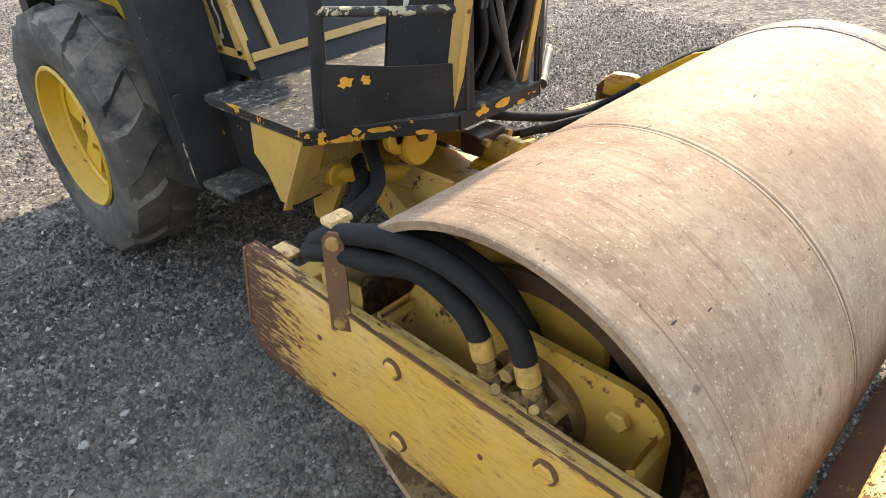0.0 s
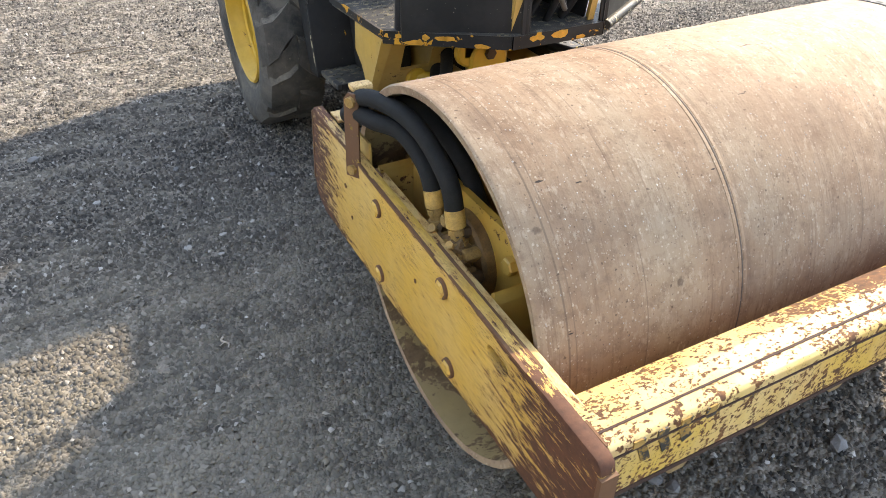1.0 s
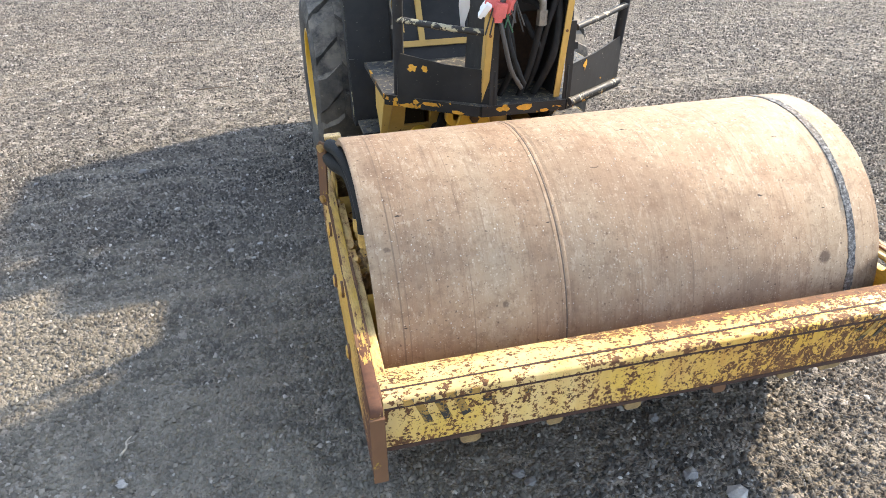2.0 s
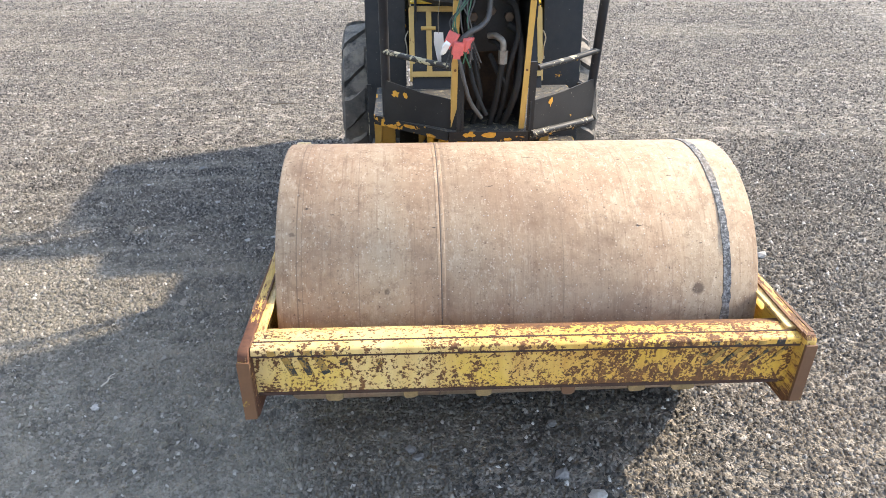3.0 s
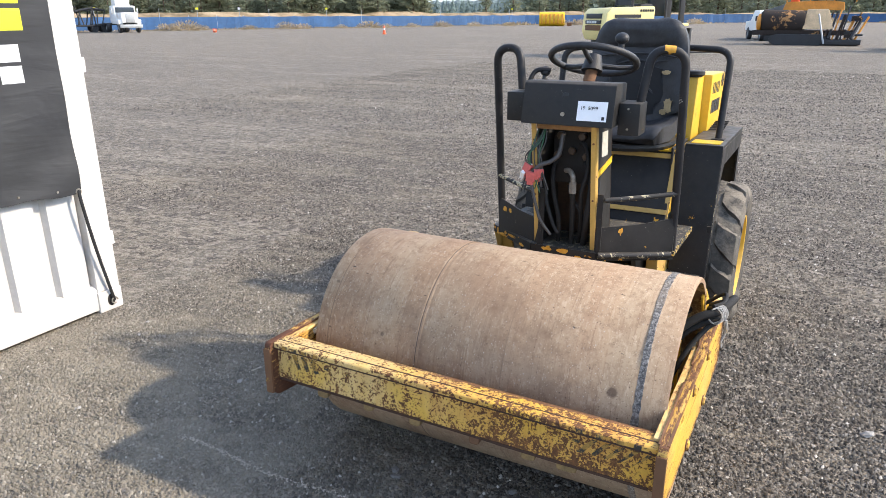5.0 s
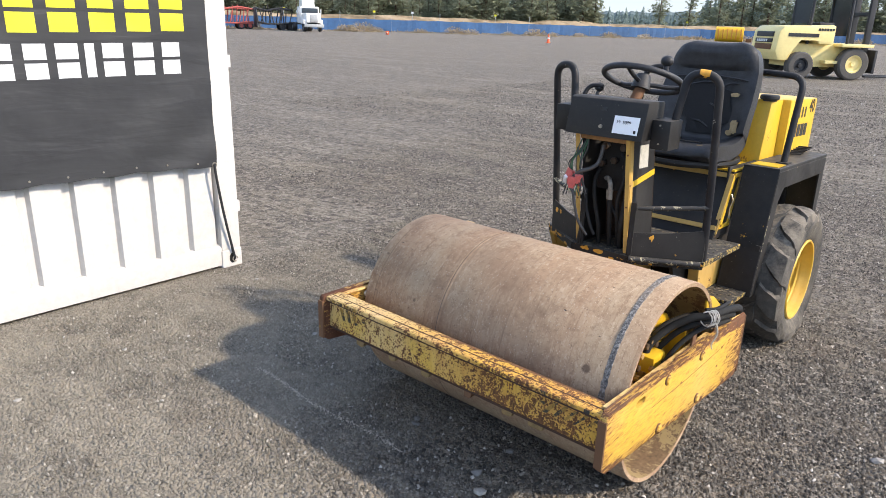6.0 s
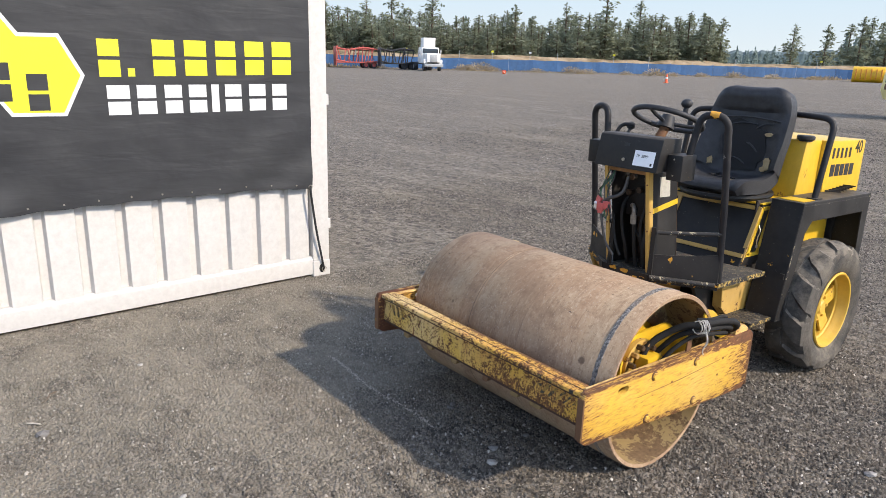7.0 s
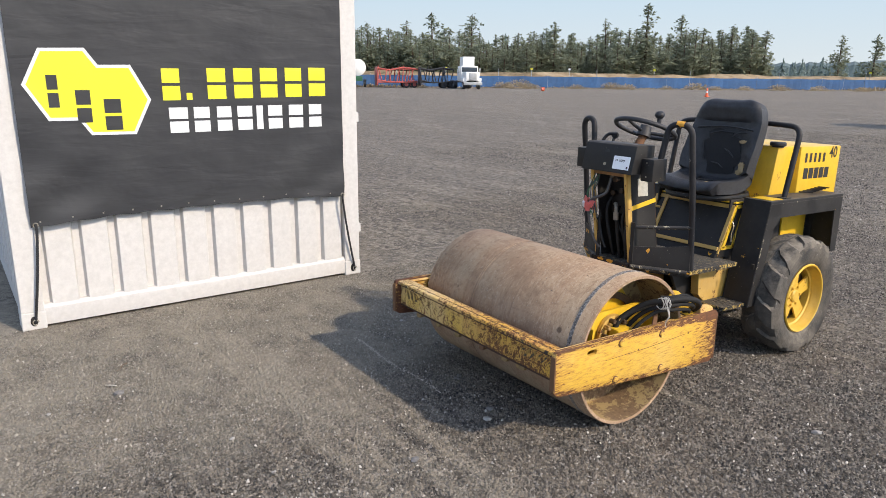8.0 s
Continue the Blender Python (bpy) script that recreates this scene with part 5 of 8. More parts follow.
def wheel(cx, cy, s, cz):
    """A tractor wheel. s: 1 where its face looks to +x."""
    grp = BM()
    prof = [(0.216, -0.090), (0.240, -0.104), (0.300, -0.114), (0.345, -0.104), (0.362, -0.080), (0.367, 0), (0.362, 0.080), (0.345, 0.104), (0.300, 0.114), (0.240, 0.104), (0.216, 0.090), (0.205, 0.08), (0.205, -0.08)]
    lathe(grp, prof, "x", (cx, cy, cz), 64)
    soften(grp, cx, cz)
    tyre = part("wheel", grp, RUBBER, ROLLER, "dusty black lugged tractor wheel", smooth=True)
    wear = random.Random(int(cx * 100))
    for i in range(22):
        half = 1 if i % 2 else -1
        a0 = 2 * math.pi * i / 22
        bm = BM()
        rows = []
        for k, (u, da, r) in enumerate(((0.004, 0.0, 0.380), (0.035, 0.08, 0.3815), (0.070, 0.15, 0.378), (0.098, 0.20, 0.368), (0.114, 0.23, 0.330))):
            wd = 0.100 + 0.013 * k
            ring = []
            for dr, ww in ((-0.020, wd * 1.22), (0, wd * 0.92)):
                for q in (-1, 1):
                    a = a0 + da + q * ww / 2 / 0.375
                    rr = r + dr
                    rr += wear.uniform(-0.004, 0.001) if dr == 0 else 0.0
                    a += wear.uniform(-0.020, 0.020)
                    ring.append(bm.verts.new((cx + half * u, cy + rr * math.cos(a), cz + rr * math.sin(a))))
            rows.append(ring)
        for p, q in zip(rows, rows[1:]):
            for j, k in ((0, 2), (2, 3), (3, 1), (1, 0)):
                bm.faces.new((p[j], p[k], q[k], q[j]))
        bm.faces.new([rows[0][j] for j in (0, 1, 3, 2)])
        bm.faces.new([rows[-1][j] for j in (0, 2, 3, 1)])
        soften(bm, cx, cz)
        part("tread_lug", bm, RUBBER, tyre, smooth=True)
    bm = BM()
    f = s
    lathe(bm, [(r * 0.925, f * d) for r, d in ((0.236, 0.098), (0.230, 0.105), (0.222, 0.103), (0.216, 0.088), (0.213, 0.070), (0.205, 0.060), (0.203, 0.046), (0.192, 0.040), (0.190, -0.06), (0.200, -0.085), (0.232, -0.095), (0.236, -0.09), (0.206, -0.06), (0.206, 0.056))], "x", (cx, cy, cz), 56)
    part("rim", bm, RIMYELLOW, tyre, "bright yellow steel rim", smooth=True)
    bm = BM()
    n = 5
    hubx = cx + f * 0.026
    disc(bm, "x", (hubx - 0.008, cy, cz), 0.080, 0.016, 32, 0.003)
    for i in range(n):
        a = 2 * math.pi * i / n + 0.35
        c, d = math.cos(a), math.sin(a)
        t = Vector((0, -d, c))
        q = [Vector((hubx - 0.008, cy + c * r, cz + d * r)) + t * k for r, k in ((0.04, -0.036), (0.183, -0.046), (0.183, 0.046), (0.04, 0.036))]
        prism(bm, q, (0.014, 0, 0), 0.002)
    part("wheel_disc", bm, RIMYELLOW, tyre, "yellow spoked wheel disc")
    # Added dark disc that gives the openings between the spokes their shade.
    bm = BM()
    disc(bm, "x", (cx - f * 0.008 - 0.004, cy, cz), 0.179, 0.008, 32)
    part("dark_backing", bm, GREASE, tyre, "dark backing disc standing for shade behind the spokes")
    bm = BM()
    x0 = hubx - 0.022 if f < 0 else hubx
    disc(bm, "x", (x0, cy, cz), 0.040, 0.022, 24, 0.008)
    part("hub_cap", bm, RIMYELLOW, tyre, smooth=True)
    for i in range(6):
        a = 2 * math.pi * i / 6
        bm = BM()
        disc(bm, "x", (hubx + (0.006 if f > 0 else -0.02), cy + 0.061 * math.cos(a), cz + 0.061 * math.sin(a)), 0.009, 0.014, 6, 0.002)
        part("wheel_nut", bm, RIMYELLOW, tyre)


wheel(1.702, 2.060, 1, 0.344)
wheel(0.735, 2.135, -1, 0.384)

# seat base box with black panels in yellow frames
bx = (CX - 0.275, CX + 0.275)
bm = BM()
prism(bm, [(bx[0], 1.525, 0.60), (bx[0], 2.15, 0.60), (bx[0], 2.15, 0.925), (bx[0], 1.70, 0.925)], (bx[1] - bx[0], 0, 0), 0.004)
seatbox = rpart("seat_box", bm, BLACK, None, "black steel seat box with yellow framed panels")
bm = BM()
box(bm, bx[0] - 0.004, bx[1] + 0.004, 1.69, 2.15, 0.925, 0.934, 0.002)
rpart("box_top", bm, CLEANYELLOW, seatbox)


def front_at(z):
    return 1.525 + (z - 0.60) / 0.325 * 0.175


fa, fb = front_at(0.66), front_at(0.905)
for nm, p, q in (("trim_strip", (bx[0], fa, 0.66), (bx[1], fa, 0.66)), ("trim_strip", (bx[0], fb, 0.905), (bx[1], fb, 0.905)), ("trim_strip", (bx[0], fa, 0.63), (bx[0], fb, 0.91)), ("trim_strip", (bx[1] - 0.004, fa, 0.63), (bx[1] - 0.004, fb, 0.91)), ("trim_strip", (1.02, fa, 0.66), (1.02, fb, 0.905))):
    bm = BM()
    d = 0.006
    up = (1, 0, 0) if p[0] != q[0] else (1, 0, 0)
    bar(bm, (p[0], p[1] - d, p[2]), (q[0], q[1] - d, q[2]), 0.010, 0.022, (0, 0.45, 1) if p[0] != q[0] else (1, 0, 0))
    rpart(nm, bm, TRIM, seatbox, "yellow trim strip")
for s in (-1, 1):
    x = CX + s * 0.277
    bm = BM()
    bar(bm, (x, 1.60, 0.66), (x, 1.70, 0.905), 0.008, 0.026, (0, 1, 0))
    bar(bm, (x, 1.70, 0.905), (x, 1.86, 0.905), 0.008, 0.020)
    bar(bm, (x, 1.58, 0.66), (x, 1.72, 0.66), 0.008, 0.020)
    bar(bm, (x, 1.70, 0.66), (x, 1.79, 0.905), 0.008, 0.022, (0, 1, 0))
    rpart("trim_strip", bm, CLEANYELLOW if s > 0 else TRIM, seatbox, "yellow trim strip")
    bm = BM()
    bar(bm, (x + s * 0.008, 1.66, 0.86), (x + s * 0.008, 1.66, 0.80), 0.016, 0.014)
    tube(bm, smooth_path([(x + s * 0.012, 1.66, 0.82), (x + s * 0.025, 1.655, 0.79), (x + s * 0.018, 1.65, 0.75), (x + s * 0.02, 1.65, 0.71)]), 0.0028, 5)
    disc(bm, "z", (x + s * 0.02, 1.65, 0.70), 0.006, 0.012, 8)
    rpart("latch", bm, STEEL, seatbox, "panel latch with a dangling cord")

# console legs, column box and its wiring
def cpart(name, bm, mat, parent=None, label="", smooth=False):
    """A part of the console's column, which leans forward towards its top."""
    for v in bm.verts:
        v.co.y += 0.097 * (1.16 - v.co.z) / 0.56 - 0.025
    return rpart(name, bm, mat, parent, label, smooth)


for x in (1.078, 1.318):
    bm = BM()
    box(bm, x - 0.0095, x + 0.0095, 0.893, 0.899, 0.575, 1.16)
    box(bm, x - 0.011 if x < 1.2 else x + 0.007, x - 0.007 if x < 1.2 else x + 0.011, 0.899, 0.925, 0.575, 1.16)
    leg = cpart("console_leg", bm, TRIM, None, "tan angle-iron console leg")
    for z in (0.60, 0.82, 1.05):
        bm = BM()
        disc(bm, "y", (x, 0.8905, z), 0.0045, 0.004, 8)
        cpart("screw", bm, RUST, leg)
bm = BM()
box(bm, 1.084, 1.090, 0.925, 1.14, 0.585, 1.16, 0.001)
cpart("column_side", bm, BLACK, None, "black column side panel")
bm = BM()
box(bm, 1.317, 1.323, 0.925, 1.14, 0.585, 1.16, 0.001)
col = cpart("column_side", bm, BLACK, None, "black column side panel")
bm = BM()
box(bm, 1.3232, 1.3244, 0.99, 1.075, 0.985, 1.085)
cpart("paper_label", bm, plain("old_label", (0.42, 0.40, 0.34), 0.7, 0, 0.25, 60, 0), col, "faded paper label")
bm = BM()
prism(bm, [(1.3235, 0.92, 0.905), (1.3235, 1.14, 0.945), (1.3235, 1.14, 0.970), (1.3235, 0.92, 0.930)], (0.003, 0, 0))
cpart("trim_strip", bm, CLEANYELLOW, col, "yellow trim strip")
bm = BM()
box(bm, 1.084, 1.323, 1.135, 1.142, 0.585, 1.16)
cpart("column_back", bm, plain("column_rust", (0.050, 0.027, 0.015), 0.7, 0.0, 0.75, 9, 0.002), None, "dark column back panel")
bm = BM()
box(bm, 1.088, 1.316, 0.900, 0.92, 1.095, 1.150, 0.002)
cpart("column_crosspiece", bm, plain("brown_board", (0.22, 0.115, 0.040), 0.7, 0.0, 0.4, 14, 0.001), None, "rusty column crosspiece")
bm = BM()
for x, z in ((1.14, 0.98), (1.20, 1.0), (1.26, 0.98), (1.15, 1.06), (1.24, 1.06)):
    disc(bm, "y", (x, 1.005, z), 0.013, 0.05, 14, 0.003)
box(bm, 1.11, 1.29, 1.03, 1.12, 0.86, 1.08, 0.008)
valve = rpart("valve_block", bm, DARK, None, "greasy dark hydraulic valve block", smooth=True)
for x, z in ((1.14, 0.98), (1.20, 1.0), (1.26, 0.98), (1.15, 1.06), (1.24, 1.06)):
    bm = BM()
    disc(bm, "y", (x, 0.992, z), 0.0165, 0.014, 6, 0.002)
    rpart("port_nut", bm, GREASE, valve, "greasy hexagonal port nut")
for p, r in (([(1.26, 0.995, 0.98), (1.292, 0.965, 0.955), (1.300, 0.950, 0.87), (1.288, 0.955, 0.76), (1.262, 1.02, 0.63)], 0.0115),
             ([(1.14, 0.995, 0.98), (1.135, 0.965, 0.93), (1.150, 0.955, 0.84), (1.168, 0.97, 0.74), (1.150, 1.03, 0.63)], 0.0095),
             ([(1.24, 0.995, 1.06), (1.272, 0.96, 1.045), (1.285, 0.945, 0.96), (1.262, 0.950, 0.86), (1.255, 1.00, 0.72), (1.235, 1.04, 0.63)], 0.009),
             ([(1.20, 0.99, 0.885), (1.225, 0.965, 0.83), (1.255, 0.975, 0.78), (1.245, 1.02, 0.66)], 0.0085)):
    hose("hose", p, r, valve)
for p, r in (([(1.20, 0.99, 0.93), (1.225, 0.95, 0.925), (1.235, 0.93, 0.90), (1.233, 0.935, 0.86), (1.225, 0.97, 0.74), (1.21, 1.02, 0.62)], 0.010),
             ([(1.12, 0.92, 0.90), (1.135, 0.91, 0.82), (1.165, 0.905, 0.74), (1.185, 0.91, 0.70)], 0.007)):
    hose("cable", p, r)
bm = BM()
tube(bm, smooth_path([(1.190, 0.965, 0.925), (1.212, 0.945, 0.928), (1.232, 0.925, 0.912), (1.234, 0.925, 0.880)]), 0.0105, 10)
tube(bm, [(1.234, 0.925, 0.885), (1.234, 0.927, 0.842)], 0.0155, 6)
rpart("elbow_fitting", bm, plain("dull_fitting", (0.205, 0.180, 0.150), 0.5, 0.4, 0.4, 60, 0.001), valve, "grey steel elbow fitting", smooth=True)
for i, (x, y, z) in enumerate(((1.062, 0.866, 0.935), (1.080, 0.858, 0.905), (1.112, 0.864, 0.918), (1.045, 0.878, 0.912))):
    bm = BM()
    box(bm, -0.018, 0.018, -0.009, 0.009, -0.020, 0.022, 0.003, Matrix.Translation((x, y, z)) @ pose(0, 0, 0, 10 * i, 25 - 18 * i, 30 * i - 20))
    box(bm, -0.012, 0.012, -0.006, 0.006, -0.034, -0.018, 0.002, Matrix.Translation((x, y, z)) @ pose(0, 0, 0, 10 * i, 25 - 18 * i, 30 * i - 20))
    plugs = rpart("wire_connector", bm, REDPLUG if i < 3 else PAPER, None, "pink plastic connector hanging from loose wires")
rng = random.Random(21)
WIRES = [plain("wire_green", (0.03, 0.10, 0.05), 0.5, 0, 0.3, 40, 0), plain("wire_grey", (0.055, 0.050, 0.046), 0.5, 0, 0.3, 40, 0), plain("wire_black", (0.015, 0.015, 0.015), 0.5, 0, 0.3, 40, 0)]
for i in range(11):
    bm = BM()
    x = 1.055 + 0.07 * rng.random()
    tube(bm, smooth_path([(1.10 + 0.03 * rng.random(), 0.925, 1.15), (1.085 + 0.05 * rng.random(), 0.88, 1.06), (x, 0.865, 0.99), (x + 0.01, 0.862, 0.94), (x + rng.uniform(-0.02, 0.05), 0.86, 0.88 - 0.05 * rng.random())]), 0.0024, 5)
    rpart("wire", bm, WIRES[i % 3], None, "", True)
hose("cable", [(1.085, 0.865, 0.955), (1.12, 0.862, 0.985), (1.155, 0.88, 1.00), (1.18, 0.90, 1.03), (1.185, 0.92, 1.10)], 0.009, mat=WIRES[1])
hose("cable", [(1.085, 0.862, 0.90), (1.10, 0.86, 0.84), (1.125, 0.865, 0.76), (1.165, 0.88, 0.70)], 0.0065, mat=WIRES[1])

# torn white tag hanging on a wire in front of the seat box
bm = BM()
tag_pts = [(1.012, 1.022, 0.952), (1.042, 1.022, 0.950), (1.046, 1.035, 0.905), (1.038, 1.055, 0.862), (1.040, 1.072, 0.830), (1.030, 1.078, 0.822), (1.026, 1.062, 0.850), (1.018, 1.045, 0.885), (1.012, 1.034, 0.915)]
prism(bm, tag_pts, (0.0008, -0.0012, 0))
hung = part("hanging_tag", bm, PAPER, ROLLER, "torn white paper tag on a wire")
bm = BM()
tube(bm, smooth_path([(1.027, 1.022, 0.947), (1.026, 1.018, 1.00), (1.030, 1.015, 1.06), (1.034, 1.012, 1.15)]), 0.0014, 5)
part("tag_wire", bm, STEEL, hung)
for z in (0.845, 0.990):
    bm = BM()
    tube(bm, [(0.985, 1.575 + (z - 0.845) * 0.5, z), (1.045, 1.575 + (z - 0.845) * 0.5, z)], 0.008, 8)
    if z < 0.9:
        rpart("hinge", bm, TRIM, seatbox, "tan steel hinge", True)
    else:
        bm.free()

# console: sloping dash box and two side boxes
bm = BM()
prism(bm, [(1.042, y, z) for y, z in ((0.825, 1.150), (0.862, 1.300), (0.880, 1.308), (1.01, 1.300), (1.01, 1.150))], (0.356, 0, 0), 0.005)
dash = part("dash_box", bm, BLACK, ROLLER, "black painted steel dash box with a lot tag", smooth=True)


def dash_at(x, z, d=0.0):
    """A point on the dash's sloping front."""
    return Vector((x, 0.825 + (z - 1.150) / 0.150 * 0.037 - d, z))


bm = BM()
prism(bm, [dash_at(1.262, 1.172, 0.0012), dash_at(1.374, 1.172, 0.0012), dash_at(1.374, 1.242, 0.0012), dash_at(1.262, 1.242, 0.0012)], (0, -0.0012, 0.0003))
tag = part("lot_tag", bm, PAPER, dash, "white paper lot tag")
tilt = math.degrees(math.atan2(0.037, 0.150))
words("tag_number", "19  5099", 0.0185, Matrix.Translation(dash_at(1.306, 1.212, 0.0028)) @ pose(0, 0, 0, 90 - tilt, 0, 0), INK, tag)
bm = BM()
prism(bm, [dash_at(1.356, 1.178, 0.0024), dash_at(1.366, 1.178, 0.0024), dash_at(1.366, 1.190, 0.0024), dash_at(1.356, 1.190, 0.0024)], (0, -0.0006, 0))
part("tag_mark", bm, INK, tag)
bm = BM()
tube(bm, [dash_at(1.195, 1.262, 0.0005), dash_at(1.195, 1.262, 0.0025)], 0.008, 12)
prism(bm, [dash_at(1.195, 1.256, 0.0005), dash_at(1.222, 1.256, 0.0005), dash_at(1.222, 1.269, 0.0005), dash_at(1.195, 1.269, 0.0005)], (0, -0.002, 0), 0.0005)
part("key_slot", bm, INK, dash)
bm = BM()
tube(bm, [dash_at(1.207, 1.192, -0.001), dash_at(1.207, 1.192, 0.007)], 0.008, 12)
part("lock_barrel", bm, STEEL, dash)
bm = BM()
box(bm, 1.398, 1.478, 0.905, 1.02, 1.115, 1.235, 0.006)
sb = part("side_box", bm, BLACK, ROLLER, "black switch box beside the dash", smooth=True)
for z in (1.215, 1.14):
    bm = BM()
    disc(bm, "y", (1.435, 0.9015, z), 0.004, 0.004, 8)
    part("screw", bm, STEEL, sb)
bm = BM()
box(bm, 0.966, 1.042, 0.868, 0.985, 1.150, 1.262, 0.006)
part("side_box", bm, BLACK, ROLLER, "black switch box beside the dash", smooth=True)

# steering column and wheel
WC = Vector((1.226, 1.135, 1.372))
tilt_m = Matrix.Translation(WC) @ pose(0, 0, 0, -22, 0, 0)
bm = BM()
tube(bm, [(1.222, 1.03, 1.15), (1.224, 1.085, 1.285), WC + Vector((0, -0.006, -0.03))], 0.024, 16)
part("steering_column", bm, RUST, ROLLER, "rusty brown steering column", smooth=True)
bm = BM()
tube(bm, [tilt_m @ Vector((0.170 * math.cos(a), 0.170 * math.sin(a), 0.0)) for a in (2 * math.pi * i / 48 for i in range(48))], 0.0135, 10, closed=True)
sw = part("steering_wheel", bm, VINYL, ROLLER, "black plastic steering wheel with a spinner knob", smooth=True)
for a in (0.5, 2.6, 4.71):
    bm = BM()
    tube(bm, [tilt_m @ Vector((0.03 * math.cos(a), 0.03 * math.sin(a), -0.018)), tilt_m @ Vector((0.11 * math.cos(a), 0.11 * math.sin(a), -0.012)), tilt_m @ Vector((0.169 * math.cos(a), 0.169 * math.sin(a), 0))], 0.010, 8)
    part("spoke", bm, VINYL, sw, smooth=True)
bm = BM()
tube(bm, [tilt_m @ Vector((0, 0, -0.045)), tilt_m @ Vector((0, 0, -0.01)), tilt_m @ Vector((0, 0, 0.018))], 0.043, 20, r1=0.030)
part("wheel_hub", bm, VINYL, sw, smooth=True)
bm = BM()
kb = Vector((1.343, 1.095, 1.395))
tube(bm, [kb, kb + Vector((0, 0.004, 0.045))], 0.012, 10)
bmesh.ops.create_icosphere(bm, subdivisions=3, radius=0.027, matrix=Matrix.Translation(kb + Vector((0, 0.006, 0.062))) @ Matrix.Diagonal((1, 1, 0.85, 1)))
part("spinner_knob", bm, VINYL, sw, "round black spinner knob", smooth=True)

# hand rails at the front corners
chip_rng = random.Random(14)
for s in (-1, 1):
    xo, xin = CX + s * 0.378, CX + s * 0.232
    pts = [(CX + s * 0.378, 1.146, 0.605), (CX + s * 0.380, 1.100, 1.00), (xo - s * 0.002, 1.040, 1.415), (CX + s * 0.262, 1.005, 1.425), (xin, 0.985, 1.20)]
    bm = BM()
    tube(bm, rounded(pts, 0.062, 6), 0.0165, 14)
    rail = part("hand_rail", bm, TUBE, ROLLER, "black tubular hand rail with worn paint", smooth=True)
    if s > 0:
        bm = BM()
        tube(bm, [(CX + 0.338, 1.0285, 1.4185), (CX + 0.300, 1.0170, 1.4225)], 0.0172, 14)
        part("bare_patch", bm, CHIPO, rail, "bare yellow patch on the rail", smooth=True)
    # guard panel below the rail, on the deck edge
    a, b = Vector((CX + s * 0.387, 1.118, 0)), Vector((CX + s * 0.118, 0.940, 0))
    bm = BM()
    prism(bm, [(a.x, a.y, 0.600), (b.x, b.y, 0.600), (b.x, b.y, 0.735), (a.x * 0.5 + b.x * 0.5, a.y * 0.5 + b.y * 0.5, 0.742), (a.x, a.y, 0.765)], (0, 0.007, 0), 0.001)
    guard = part("guard_panel", bm, BLACK, ROLLER, "black guard panel with yellow chips along its edge")
    bm = BM()
    tube(bm, smooth_path([(a.x, a.y - 0.006, 0.868), ((a.x + b.x) / 2, (a.y + b.y) / 2 - 0.004, 0.855), (b.x + s * 0.02, b.y + 0.012, 0.848)]), 0.010, 10)
    part("grab_bar", bm, WORNTUBE, guard, "worn tubular grab bar", smooth=True)
    bm = BM()
    box(bm, b.x + s * 0.004 - 0.012, b.x + s * 0.004 + 0.012, b.y + 0.004, b.y + 0.010, 0.60, 0.87)
    part("guard_upright", bm, BLACK, guard)
    for k, (u, w, h) in enumerate(((0.10, 0.06, 0.014), (0.25, 0.04, 0.012)) if s < 0 else ((0.66, 0.035, 0.018),)):
        bm = BM()
        p = a.lerp(b, u)
        q = a.lerp(b, u + w * 2)
        c = a.lerp(b, u + w)
        run = (b - a).normalized()
        ring = []
        for i in range(12):
            t = 2 * math.pi * i / 12
            du, dz = (b - a).length * w * math.cos(t) * chip_rng.uniform(0.5, 1.2), h * math.sin(t) * chip_rng.uniform(0.4, 1.2)
            ring.append((c.x + run.x * du, c.y + run.y * du - 0.0012, min(0.7335, 0.728 - h * 0.5 + dz)))
        prism(bm, ring, (0, -0.0008, 0))
        part("paint_chip", bm, CHIPO, guard, "orange-yellow paint chip")

# levers beside the column
for p in ([(1.00, 1.02, 1.16), (0.985, 1.05, 1.28), (1.00, 1.08, 1.335), (1.06, 1.10, 1.33)],):
    bm = BM()
    tube(bm, rounded(p, 0.03), 0.010, 10)
    part("control_lever", bm, TUBE, ROLLER, "bent black control lever", smooth=True)
bm = BM()
tube(bm, [(1.03, 1.06, 1.22), (1.035, 1.10, 1.31)], 0.008, 8)
bmesh.ops.create_icosphere(bm, subdivisions=2, radius=0.022, matrix=Matrix.Translation((1.036, 1.105, 1.325)))
part("control_lever", bm, VINYL, ROLLER, "black control lever with a round knob", smooth=True)


